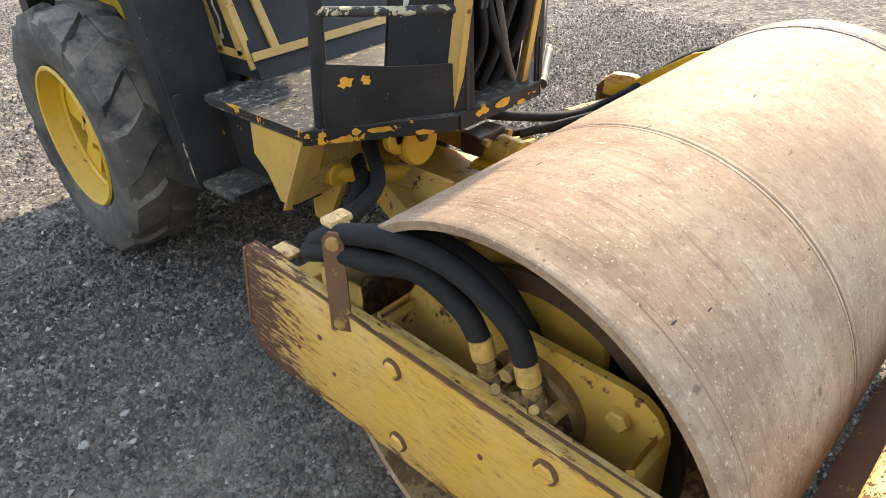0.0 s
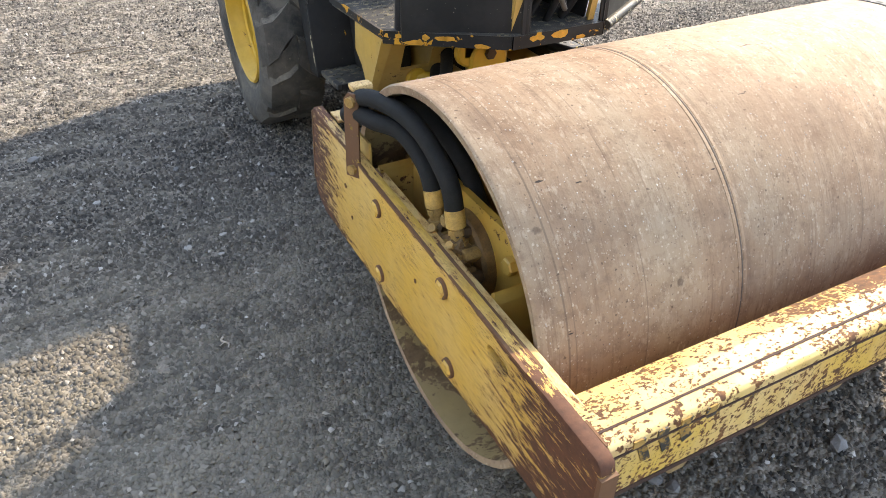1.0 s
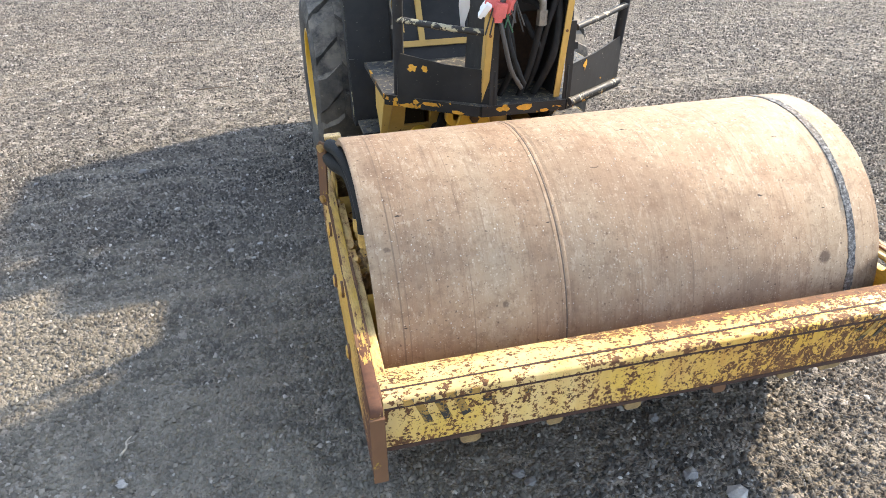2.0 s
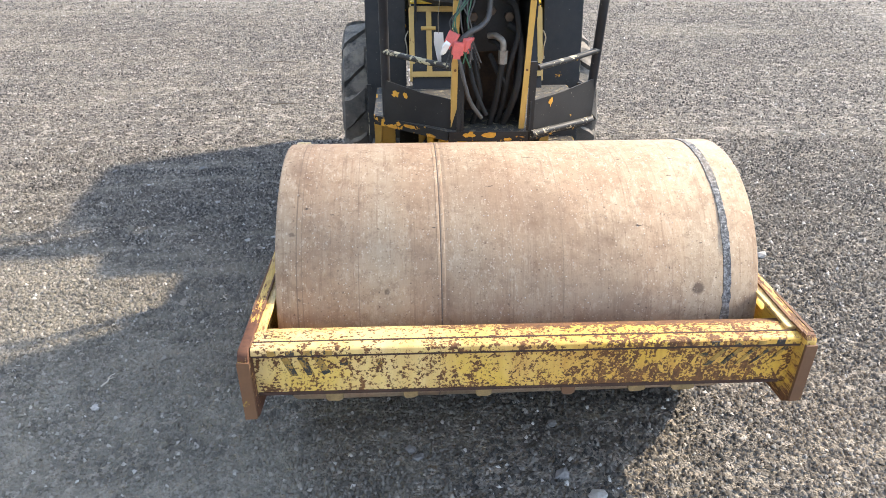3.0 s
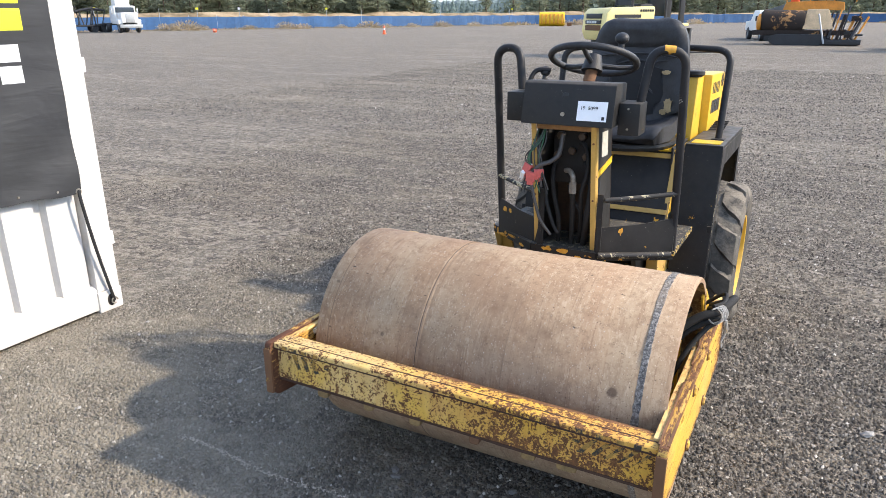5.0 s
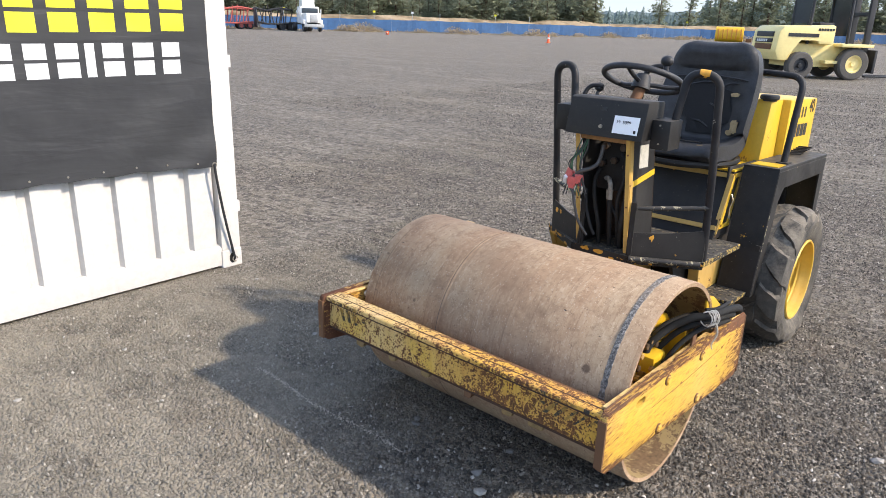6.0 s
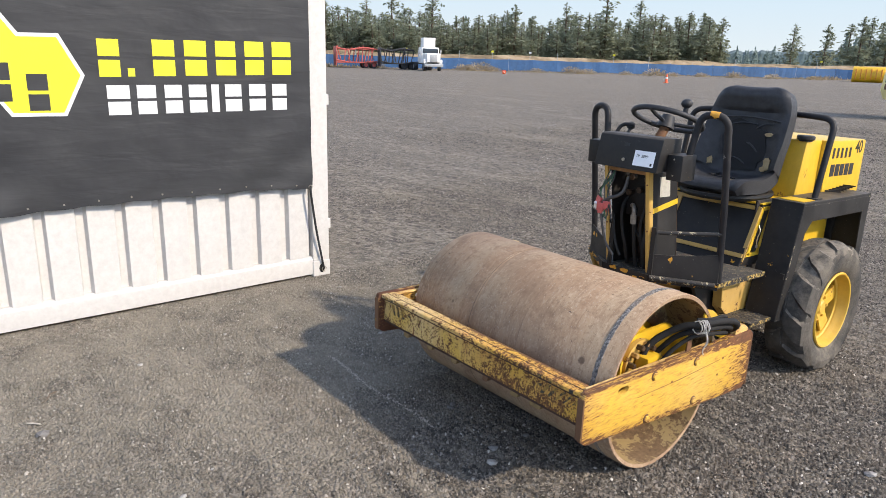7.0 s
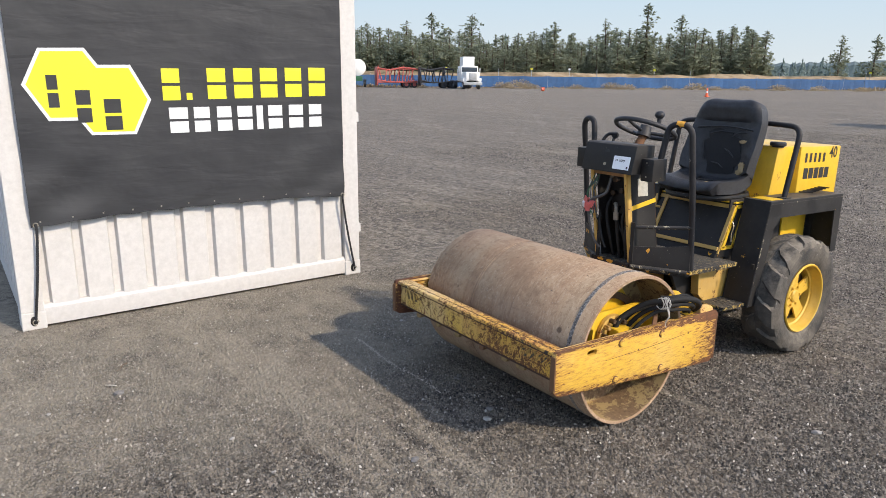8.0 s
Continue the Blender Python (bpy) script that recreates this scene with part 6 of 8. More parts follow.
# seat
def bucket_seat():
    """One-piece bucket: cushion, back with forward wings and a padded top roll."""
    path = [(1.565, 0.985, 0.185), (1.60, 1.010, 0.215), (1.72, 1.000, 0.228), (1.84, 0.998, 0.236), (1.915, 1.020, 0.240), (1.948, 1.090, 0.243),
            (1.962, 1.180, 0.245), (1.975, 1.280, 0.242), (1.984, 1.352, 0.236), (1.992, 1.395, 0.230), (2.003, 1.455, 0.215), (2.012, 1.500, 0.185), (2.018, 1.522, 0.130)]
    P = smooth_path([(w, y, z) for y, z, w in path], 4)
    n, m = len(P), 21
    bm = BM()
    front, back = [], []
    for i, p in enumerate(P):
        q0, q1 = P[max(i - 1, 0)], P[min(i + 1, n - 1)]
        d = Vector((0, q1.y - q0.y, q1.z - q0.z)).normalized()
        nrm = Vector((0, -d.z, d.y))
        v = i / (n - 1)
        bend = math.exp(-((v - 0.42) / 0.17) ** 2)
        roll = max(0.0, 1 - abs(v - 0.86) / 0.13)
        ends = min(1.0, i / 4, (n - 1 - i) / 4)
        rf, rb = [], []
        for k in range(m):
            u = -1 + 2 * k / (m - 1)
            x = p.x * math.copysign(abs(u) ** 0.9, u)
            h = (0.030 + 0.085 * bend) * abs(u) ** 3.2 + 0.026 * math.sqrt(roll) * (1 - u ** 4) - 0.012 * (1 - u * u) * (1 - roll)
            h += 0.005 * noise.noise((x * 14, v * 17, 3.0)) + 0.003 * noise.noise((x * 40, v * 50, 8.0))
            h -= 0.030 * abs(u) ** 9 + 0.02 * (1 - ends)
            base = Vector((CX + x, p.y, p.z))
            rf.append(bm.verts.new(base + nrm * (0.040 + h)))
            rb.append(bm.verts.new(base + nrm * (-0.034 + 0.8 * h * abs(u) ** 2 + 0.02 * (1 - ends))))
        front.append(rf)
        back.append(rb)
    for r0, r1, g0, g1 in zip(front, front[1:], back, back[1:]):
        for k in range(m - 1):
            bm.faces.new((r0[k], r0[k + 1], r1[k + 1], r1[k]))
            bm.faces.new((g0[k + 1], g0[k], g1[k], g1[k + 1]))
        bm.faces.new((r0[0], r1[0], g1[0], g0[0]))
        bm.faces.new((r1[-1], r0[-1], g0[-1], g1[-1]))
    for k in range(m - 1):
        bm.faces.new((front[0][k + 1], front[0][k], back[0][k], back[0][k + 1]))
        bm.faces.new((front[-1][k], front[-1][k + 1], back[-1][k + 1], back[-1][k]))
    return part("seat", bm, VINYL, ROLLER, "torn black vinyl bucket seat with a padded top", smooth=True)


seat = bucket_seat()
rng = random.Random(4)


def ragged(name, cx, y, cz, w, h, mat, label, lean=0.10, flat=False, push=0.006):
    """A torn patch with an uneven outline, lying on the back or on the cushion."""
    bm = BM()
    ring = []
    for i in range(22):
        a = 2 * math.pi * i / 22
        f = rng.uniform(0.72, 1.12)
        u, v = w * f * math.copysign(abs(math.cos(a)) ** 0.6, math.cos(a)), h * f * math.copysign(abs(math.sin(a)) ** 0.6, math.sin(a))
        ring.append((cx + u, y + v, cz) if flat else (cx + u, y + v * lean, cz + v))
    prism(bm, ring, (0, 0, push) if flat else (0, -push, 0))
    return part(name, bm, mat, seat, label)


LINING = plain("torn_lining", (0.011, 0.011, 0.012), 0.85, 0.0, 0.5, 70, 0.004)
ragged("torn_panel", CX + 0.01, 1.924, 1.205, 0.150, 0.135, LINING, "torn cloth lining of the backrest", 0.125, push=0.005)
for cx, y, cz, w, h in ((CX + 0.150, 1.908, 1.275, 0.020, 0.010), (CX + 0.178, 1.872, 1.120, 0.020, 0.036), (CX + 0.155, 1.880, 1.088, 0.015, 0.014), (CX - 0.165, 1.880, 1.10, 0.018, 0.022)):
    ragged("foam_tear", cx, y, cz, w, h, FOAM, "tear with bare foam", 0.12, push=0.010)
for cx, y, w, h in ((CX + 0.125, 1.640, 0.045, 0.012), (CX + 0.02, 1.73, 0.06, 0.006), (CX - 0.08, 1.80, 0.012, 0.05)):
    ragged("cover_tear", cx, y, 1.034, w, h, FOAM if w < 0.05 and h < 0.02 else LINING, "split in the cushion cover", flat=True, push=0.007)
for x0, z0, x1, z1 in ((-0.10, 1.31, 0.06, 1.325), (0.06, 1.30, 0.15, 1.33), (-0.14, 1.25, -0.12, 1.14), (0.02, 1.22, 0.09, 1.17), (-0.06, 1.13, 0.03, 1.10)):
    bm = BM()
    tube(bm, smooth_path([(CX + x0, 1.921 + 0.125 * (z0 - 1.2), z0), (CX + (x0 + x1) / 2, 1.914 + 0.125 * ((z0 + z1) / 2 - 1.2), (z0 + z1) / 2 + 0.012), (CX + x1, 1.921 + 0.125 * (z1 - 1.2), z1)], 4), 0.0045, 5)
    part("cover_flap", bm, VINYL, seat, "curled edge of torn vinyl", smooth=True)
bm = BM()
tube(bm, smooth_path([(CX - 0.232, 1.945, 1.335), (CX - 0.15, 1.925, 1.352), (CX, 1.925, 1.362), (CX + 0.15, 1.925, 1.352), (CX + 0.232, 1.945, 1.335)], 5), 0.006, 6)
part("piping", bm, VINYL, seat, smooth=True)
bm = BM()
lathe(bm, [(0.255, 0.935), (0.265, 0.95), (0.262, 0.965), (0.24, 0.965), (0.23, 0.94)], "z", (CX, 1.80, 0), 40)
for v in bm.verts:
    v.co.x = CX + (v.co.x - CX) * 0.93
part("seat_pan", bm, BLACK, seat, "black steel seat pan rim", smooth=True)
bm = BM()
box(bm, CX - 0.19, CX + 0.19, 1.66, 1.98, 0.927, 0.955, 0.006)
part("seat_mount", bm, DARK, seat)

# tank and engine hood behind the seat
bm = BM()
prism(bm, [(CX - 0.275, y, z) for y, z in ((2.045, 0.935), (2.105, 1.262), (2.30, 1.262), (2.30, 0.935))], (0.55, 0, 0), 0.008)
tank = rpart("fuel_tank", bm, TANKYELLOW, None, "yellow tank with faded paint", smooth=True)
bm = BM()
disc(bm, "z", (1.475, 2.13, 1.262), 0.048, 0.026, 24, 0.006)
disc(bm, "z", (1.475, 2.13, 1.255), 0.036, 0.012, 24)
rpart("tank_cap", bm, VINYL, tank, "black tank cap", smooth=True)
bm = BM()
box(bm, CX - 0.318, CX + 0.318, 2.30, 2.825, 0.90, 1.262, 0.012)
hood = rpart("engine_hood", bm, CLEANYELLOW, None, "bright yellow engine hood with black lettering", smooth=True)
hx = CX + 0.3185
for i in range(5):
    bm = BM()
    y0 = 2.360 + i * 0.068
    z0 = 1.052
    prism(bm, [(hx, y0, z0), (hx, y0 + 0.055, z0), (hx, y0 + 0.057, z0 + 0.070), (hx, y0 + 0.002, z0 + 0.070)], (0.0012, 0, 0))
    rpart("lettering_bar", bm, INK, hood, "black bar of painted lettering")
for i in range(5):
    bm = BM()
    y0 = 2.36 + i * 0.058
    prism(bm, [(hx, y0, 1.158), (hx, y0 + 0.026, 1.158), (hx, y0 + 0.027, 1.218), (hx, y0 + 0.001, 1.218)], (0.0012, 0, 0))
    rpart("lettering_bar", bm, INK, hood)
bm = BM()
words("painted_number", "40", 0.105, Matrix.Translation((hx + 0.001, 2.725, 1.148)) @ pose(0, 0, 0, 90, 0, 90), INK, hood, "worn black painted number")
bm.free()
for i in range(6):
    bm = BM()
    bar(bm, (1.548, 2.32 + 0.05 * i, 0.972 + 0.004 * i), (1.62, 2.36 + 0.04 * i, 0.975 + 0.004 * i), 0.012, 0.008)
    rpart("scrap_strip", bm, DARK, hood)
bm = BM()
box(bm, CX - 0.30, CX + 0.30, 2.60, 2.83, 0.52, 0.90, 0.01)
rpart("rear_panel", bm, BLACK, None, "black rear panel")

# hoop behind the seat
bm = BM()
tube(bm, rounded([(1.640, 1.968, 0.945), (1.645, 2.06, 1.375), (1.49, 2.085, 1.385), (CX, 2.10, 1.385), (0.955, 2.085, 1.385), (0.80, 2.06, 1.375), (0.804, 1.968, 0.945)], 0.07, 6), 0.0165, 14)
hoop = part("grab_hoop", bm, TUBE, ROLLER, "black tubular hoop behind the seat", smooth=True)
for x in (1.640, 0.804):
    bm = BM()
    box(bm, x - 0.03, x + 0.03, 1.94, 2.0, 0.950, 0.962, 0.002)
    part("foot_plate", bm, BLACK, hoop)


# ---- the container with its banner ----
KX, KY0, KY1, KH = -1.262, -1.862, 0.640, 2.59
CONT = thing("shipping_container", "white shipping container with a black banner tied over its end", "container", (KX - 3, (KY0 + KY1) / 2, 0))


def cbox(name, x0, x1, y0, y1, z0, z1, mat, parent=None, label="", bev=0.004):
    bm = BM()
    box(bm, x0, x1, y0, y1, z0, z1, bev)
    return part(name, bm, mat, parent or CONT, label)


PW = 0.135
for y0 in (KY0, KY1 - PW):
    cbox("corner_post", KX - 0.16, KX, y0, y0 + PW, 0.12, KH - 0.12, WALLW, label="white steel corner post")
    for z0 in (0.0, KH - 0.12):
        cast = cbox("corner_casting", KX - 0.175, KX + 0.006, y0 - 0.005, y0 + PW + 0.005, z0, z0 + 0.12, WALLW, label="white corner casting", bev=0.008)
        bm = BM()
        # Flat dark oval stands in for the shaded hole of the casting.
        ring = [(y0 + PW / 2 + 0.022 * math.cos(a), z0 + 0.06 + 0.034 * math.sin(a)) for a in (2 * math.pi * i / 14 for i in range(14))]
        prism(bm, [(KX + 0.0062, y, z) for y, z in ring], (0.0016, 0, 0))
        part("painted_slot", bm, DARK, cast)
bm = BM()
prism(bm, [(x, KY0 + PW, z) for x, z in ((KX - 0.11, 0.02), (KX - 0.004, 0.02), (KX - 0.004, 0.135), (KX - 0.03, 0.158), (KX - 0.11, 0.158))], (0, KY1 - KY0 - 2 * PW, 0), 0.003)
part("end_sill", bm, WALLW, CONT, "white steel end sill", smooth=True)
cbox("end_header", KX - 0.11, KX - 0.004, KY0 + PW, KY1 - PW, KH - 0.12, KH - 0.005, WALLW)


def corrugated(name, run, depth, n, length_axis, base, z0, z1, out, lead=[]):
    """A wall pressed into shallow trapezoid folds. run: from, to along the wall."""
    bm = BM()
    a, b = run
    pitch = (b - a) / n
    prof = lead[:]
    for i in range(n):
        s = a + i * pitch
        prof += [(s, 0.0), (s + pitch * 0.70, 0.0), (s + pitch * 0.76, depth), (s + pitch * 0.94, depth)]
    prof.append((b, depth if lead else 0.0))
    def P(u, d, z):
        return (base - out * d, u, z) if length_axis == "y" else (u, base - out * d, z)
    lo = [bm.verts.new(P(u, d, z0)) for u, d in prof]
    hi = [bm.verts.new(P(u, d, z1)) for u, d in prof]
    lo2 = [bm.verts.new(P(u, d + 0.004, z0)) for u, d in prof]
    hi2 = [bm.verts.new(P(u, d + 0.004, z1)) for u, d in prof]
    for i in range(len(prof) - 1):
        bm.faces.new((lo[i], lo[i + 1], hi[i + 1], hi[i]))
        bm.faces.new((lo2[i], lo2[i + 1], hi2[i + 1], hi2[i]))
    return part(name, bm, WALLW, CONT, "white corrugated steel wall")


corrugated("end_wall", (-1.6713, 0.5467), 0.038, 10, "y", KX - 0.022, 0.150, KH - 0.11, 1, [(KY0 + PW, 0.038), (-1.6846, 0.038)])
for y, o in ((KY0 + 0.012, -1), (KY1 - 0.012, 1)):
    corrugated("side_wall", (KX - 5.9, KX - 0.16), 0.036, 21, "x", y, 0.15, KH - 0.11, o)
    cbox("bottom_rail", KX - 5.9, KX - 0.16, min(y, y - o * 0.05), max(y, y - o * 0.05), 0.03, 0.155, WALLW)
    cbox("top_rail", KX - 5.9, KX - 0.16, min(y, y - o * 0.05), max(y, y - o * 0.05), KH - 0.11, KH - 0.01, WALLW)
cbox("roof", KX - 5.95, KX - 0.05, KY0 + 0.02, KY1 - 0.02, KH - 0.04, KH - 0.015, WALLW)
cbox("rear_wall", KX - 6.0, KX - 5.93, KY0, KY1, 0.02, KH, WALLW)
cbox("floor_pan", KX - 5.9, KX - 0.12, KY0 + 0.06, KY1 - 0.06, 0.10, 0.145, DARK)
# door hinges at the far post
for z in (1.28, 0.36):
    cbox("hinge_lug", KX - 0.05, KX - 0.008, KY1, KY1 + 0.022, z, z + 0.075, WALLW, label="small hinge lug", bev=0.004)

# banner
TX = KX + 0.012
ty0, ty1, tz0, tz1 = -1.742, 0.492, 0.700, 2.50
bm = BM()
NY, NZ = 90, 110


def banner_point(u, v):
    """u across, v up: a slack sheet pulled at its lower corners."""
    y, z = ty0 + (ty1 - ty0) * u, tz0 + (tz1 - tz0) * v
    sagz = 0.020 * math.sin(math.pi * u) * (1 - v) - 0.018 * (abs(u - 0.5) * 2) ** 6 * (1 - v)
    pull = math.exp(-((1 - u) ** 2 + v ** 2) * 18) + math.exp(-(u ** 2 + v ** 2) * 18)
    fold = 0.010 * math.sin(26 * (v + 0.9 * (1 - u))) * pull + 0.006 * math.sin(19 * (v + u)) * math.exp(-(u ** 2 + v ** 2) * 12)
    wave = 0.006 * noise.noise((u * 5, v * 4, 0.3)) + 0.0025 * noise.noise((u * 14, v * 16, 2.1))
    wave += 0.0013 * noise.noise((u * 1.6 + 3, (v + 0.10 * u) * 15, 5.0)) * (0.4 + 0.6 * u) + 0.0004 * noise.noise((u * 4, (v + 0.2 * u) * 30, 9.0))
    scallop = 0.004 * math.cos(2 * math.pi * u * 9) * max(0, 1 - v * 9)
    return Vector((TX + 0.018 + fold + wave, y, z + sagz + scallop))


g = [[bm.verts.new(banner_point(i / NY, j / NZ)) for i in range(NY + 1)] for j in range(NZ + 1)]
for j in range(NZ):
    for i in range(NY):
        bm.faces.new((g[j][i], g[j][i + 1], g[j + 1][i + 1], g[j + 1][i]))
banner = part("banner", bm, TARP, CONT, "black vinyl banner with yellow and white print, creased at the corners", smooth=True)


def printed(name, poly, mat, lift, label=""):
    """A flat print that follows the banner's cloth. poly: points (y, z)."""
    bm = BM()
    flat = BM()
    f = flat.faces.new([flat.verts.new((0, y, z)) for y, z in poly])
    bmesh.ops.triangulate(flat, faces=[f])
    bmesh.ops.subdivide_edges(flat, edges=flat.edges[:], cuts=3, use_grid_fill=True)
    bmesh.ops.triangulate(flat, faces=flat.faces[:])
    vm = {}
    for v in flat.verts:
        u, w = (v.co.y - ty0) / (ty1 - ty0), (v.co.z - tz0) / (tz1 - tz0)
        vm[v] = bm.verts.new((banner_point(u, w).x + lift, v.co.y, v.co.z))
    for f in flat.faces:
        bm.faces.new([vm[v] for v in f.verts])
    flat.free()
    return part(name, bm, mat, banner, label, smooth=True)


def printed_bars(name, y, z, w, h, mat, lift, label=""):
    """Two plain bars, one above the other, in place of a printed sign."""
    g = w * 0.09
    for z0, z1 in ((z, z + h * 0.45), (z + h * 0.55, z + h)):
        printed(name, [(y + g, z0), (y + w - g, z0), (y + w - g, z1), (y + g, z1)], mat, lift, label)


HEX = [(-1.690, 1.575), (-1.580, 1.795), (-1.322, 1.803), (-1.252, 1.700), (-1.058, 1.703), (-0.945, 1.478), (-1.058, 1.252), (-1.330, 1.256), (-1.392, 1.352), (-1.566, 1.353)]
mid = (sum(p[0] for p in HEX) / len(HEX), sum(p[1] for p in HEX) / len(HEX))


def inset(poly, d):
    out = []
    n = len(poly)
    area = sum(a[0] * b[1] - b[0] * a[1] for a, b in zip(poly, poly[1:] + poly[:1]))
    s = 1 if area > 0 else -1
    for i in range(n):
        p, q, r = Vector(poly[i - 1]), Vector(poly[i]), Vector(poly[(i + 1) % n])
        e1, e2 = (q - p).normalized(), (r - q).normalized()
        n1, n2 = Vector((-e1.y, e1.x)) * s, Vector((-e2.y, e2.x)) * s
        m = (n1 + n2).normalized()
        out.append(tuple(q + m * d / max(0.35, m.dot(n1))))
    return out


printed("emblem_border", HEX, LOGOW, 0.0012, "white outline of the emblem")
printed("emblem", inset(HEX, 0.020), LOGOY, 0.0024, "yellow double-hexagon emblem")
for y, z, w, h in ((-1.525, 1.515, 0.075, 0.20), (-1.358, 1.420, 0.105, 0.205), (-1.188, 1.365, 0.125, 0.20)):
    printed_bars("emblem_bar", y - w / 2, z - h / 2 + 0.02, w, h, TARP, 0.0036, "dark bar in the emblem")


def row_of_bars(y0, y1, za, zb, h, widths, mat, label):
    """Plain upright bars in place of lettering along a line that rises from za to zb."""
    total = sum(abs(w) for w in widths)
    y = y0
    for w in widths:
        d = abs(w) / total * (y1 - y0)
        if w > 0:
            zc = za + (zb - za) * ((y + d / 2) - y0) / (y1 - y0)
            hh = h if w > 0.35 else h * 0.22
            if w > 0.5:
                printed_bars("lettering_bar", y, zc, d, hh, mat, 0.0014, label)
            else:
                printed("lettering_bar", [(y, zc), (y + d, zc), (y + d, zc + hh), (y, zc + hh)], mat, 0.0014, label)
        y += d


row_of_bars(-0.880, 0.362, 1.470, 1.492, 0.212, [0.95, -0.18, 0.26, -0.62, 1.05, -0.2, 1.1, -0.2, 1.05, -0.22, 1.05, -0.2, 1.1], LOGOY, "yellow bar of printed lettering")
row_of_bars(-0.850, 0.322, 1.250, 1.258, 0.172, [1.2, -0.12, 1.05, -0.22, 1.0, -0.16, 1.05, -0.16, 0.38, -0.22, 1.05, -0.22, 1.1, -0.2, 1.0], LOGOW, "white bar of printed lettering")
bm = BM()
for i in range(12):
    p = banner_point((i + 0.3) / 12, 0.012)
    disc(bm, "x", (p.x + 0.0005, p.y, p.z + 0.008), 0.006, 0.003, 8)
tagged(part("grommets", bm, STEEL, banner), kind="stuff")
# bungee straps from the banner's corners to the castings
for (u, end, bulge) in ((0.992, (KX + 0.016, KY1 - 0.055, 0.055), -0.035), (0.012, (KX + 0.016, KY0 + 0.075, 0.055), 0.02)):
    p = banner_point(u, 0.0)
    mp = (Vector(end) + p) / 2 + Vector((0.012, bulge * 0.4, 0))
    bm = BM()
    tube(bm, smooth_path([p + Vector((0.006, 0, 0.02)), p + Vector((0.012, 0, -0.05)), mp, Vector(end)], 5), 0.0085, 8)
    strap = part("rubber_strap", bm, ROPE, CONT, "black rubber tie-down strap", smooth=True)
    bm = BM()
    tube(bm, [(end[0] + 0.004, end[1] + 0.018 * math.cos(a), end[2] + 0.018 * math.sin(a)) for a in (2 * math.pi * i / 10 for i in range(9))], 0.004, 6)
    part("hook", bm, STEEL, strap, "bent wire hook", smooth=True)
    bm = BM()
    tube(bm, [p + Vector((0.004, 0.014 * math.cos(a), 0.012 + 0.014 * math.sin(a))) for a in (2 * math.pi * i / 10 for i in range(10))], 0.004, 6, closed=True)
    part("hook", bm, STEEL, strap, "bent wire hook", smooth=True)


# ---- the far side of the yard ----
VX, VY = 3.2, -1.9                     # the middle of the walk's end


def polar(bearing, d, z=0.0):
    return Vector((VX + d * math.cos(radians(bearing)), VY + d * math.sin(radians(bearing)), z))


def facing(bearing, d, turn=0.0):
    """A pose on the ground at a bearing from the walk; local -y looks back at the walk."""
    p = polar(bearing, d)
    return Matrix.Translation(p) @ pose(0, 0, 0, 0, 0, bearing - 90 + turn)


def lpart(name, bm, mat, root, m, parent=None, label="", smooth=False):
    """A part modelled at the origin and set at the pose m."""
    bmesh.ops.transform(bm, matrix=m, verts=bm.verts[:])
    return part(name, bm, mat, parent or root, label, smooth)


FENCE_LINE = [polar(168, 92), polar(150, 97), polar(130, 104), polar(112, 126), polar(95, 148), polar(77, 165), polar(55, 170)]
fence = thing("fence", "long yard fence hung with faded blue mesh", "fence", tuple(FENCE_LINE[2]))
panel_n = 0
for a, b in zip(FENCE_LINE, FENCE_LINE[1:]):
    n = max(1, round((b - a).length / 3.6))
    for i in range(n):
        p, q = a.lerp(b, i / n), a.lerp(b, (i + 1) / n)
        rng = random.Random(panel_n)
        bm = BM()
        k = 6
        top, bot = [], []
        side = (q - p).cross(Vector((0, 0, 1))).normalized()
        for j in range(k + 1):
            s = j / k
            c = p.lerp(q, s) + side * 0.05 * math.sin(s * math.pi * 2 + rng.random() * 3)
            bot.append(bm.verts.new(c + Vector((0, 0, 0.03 + 0.05 * rng.random()))))
            top.append(bm.verts.new(c + Vector((0, 0, 1.62 - 0.06 * math.sin(math.pi * s)))))
        for j in range(k):
            bm.faces.new((bot[j], bot[j + 1], top[j + 1], top[j]))
        r = bmesh.ops.extrude_face_region(bm, geom=bm.faces[:])
        bmesh.ops.translate(bm, verts=[v for v in r["geom"] if isinstance(v, bmesh.types.BMVert)], vec=side * 0.012)
        part("panel", bm, BLUE, fence)
        bm = BM()
        tall = 2.6 if panel_n % 4 == 1 else 1.78
        tube(bm, [p - Vector((0, 0, 0.02)), p + Vector((0, 0, tall))], 0.045 if tall > 2 else 0.035, 6)
        part("post", bm, GALV, fence)
        panel_n += 1

# berm of dry earth behind the fence
bm = BM()
rows = []
rng = random.Random(31)
for i in range(90):
    be = 172 - i * 1.35
    d0 = 99 + max(0, (138 - be)) * 1.15
    h = 2.1 + 0.55 * noise.noise((i * 0.31, 0, 0)) + 0.3 * noise.noise((i * 1.1, 3, 0))
    if be < 106:
        h *= 0.85
    rows.append([bm.verts.new(polar(be, d0 + dd, zz)) for dd, zz in ((0, 0.0), (3.5, h * 0.55), (7, h), (12, h * 0.92), (20, 0.0))])
for a, b in zip(rows, rows[1:]):
    for j in range(4):
        bm.faces.new((a[j], a[j + 1], b[j + 1], b[j]))


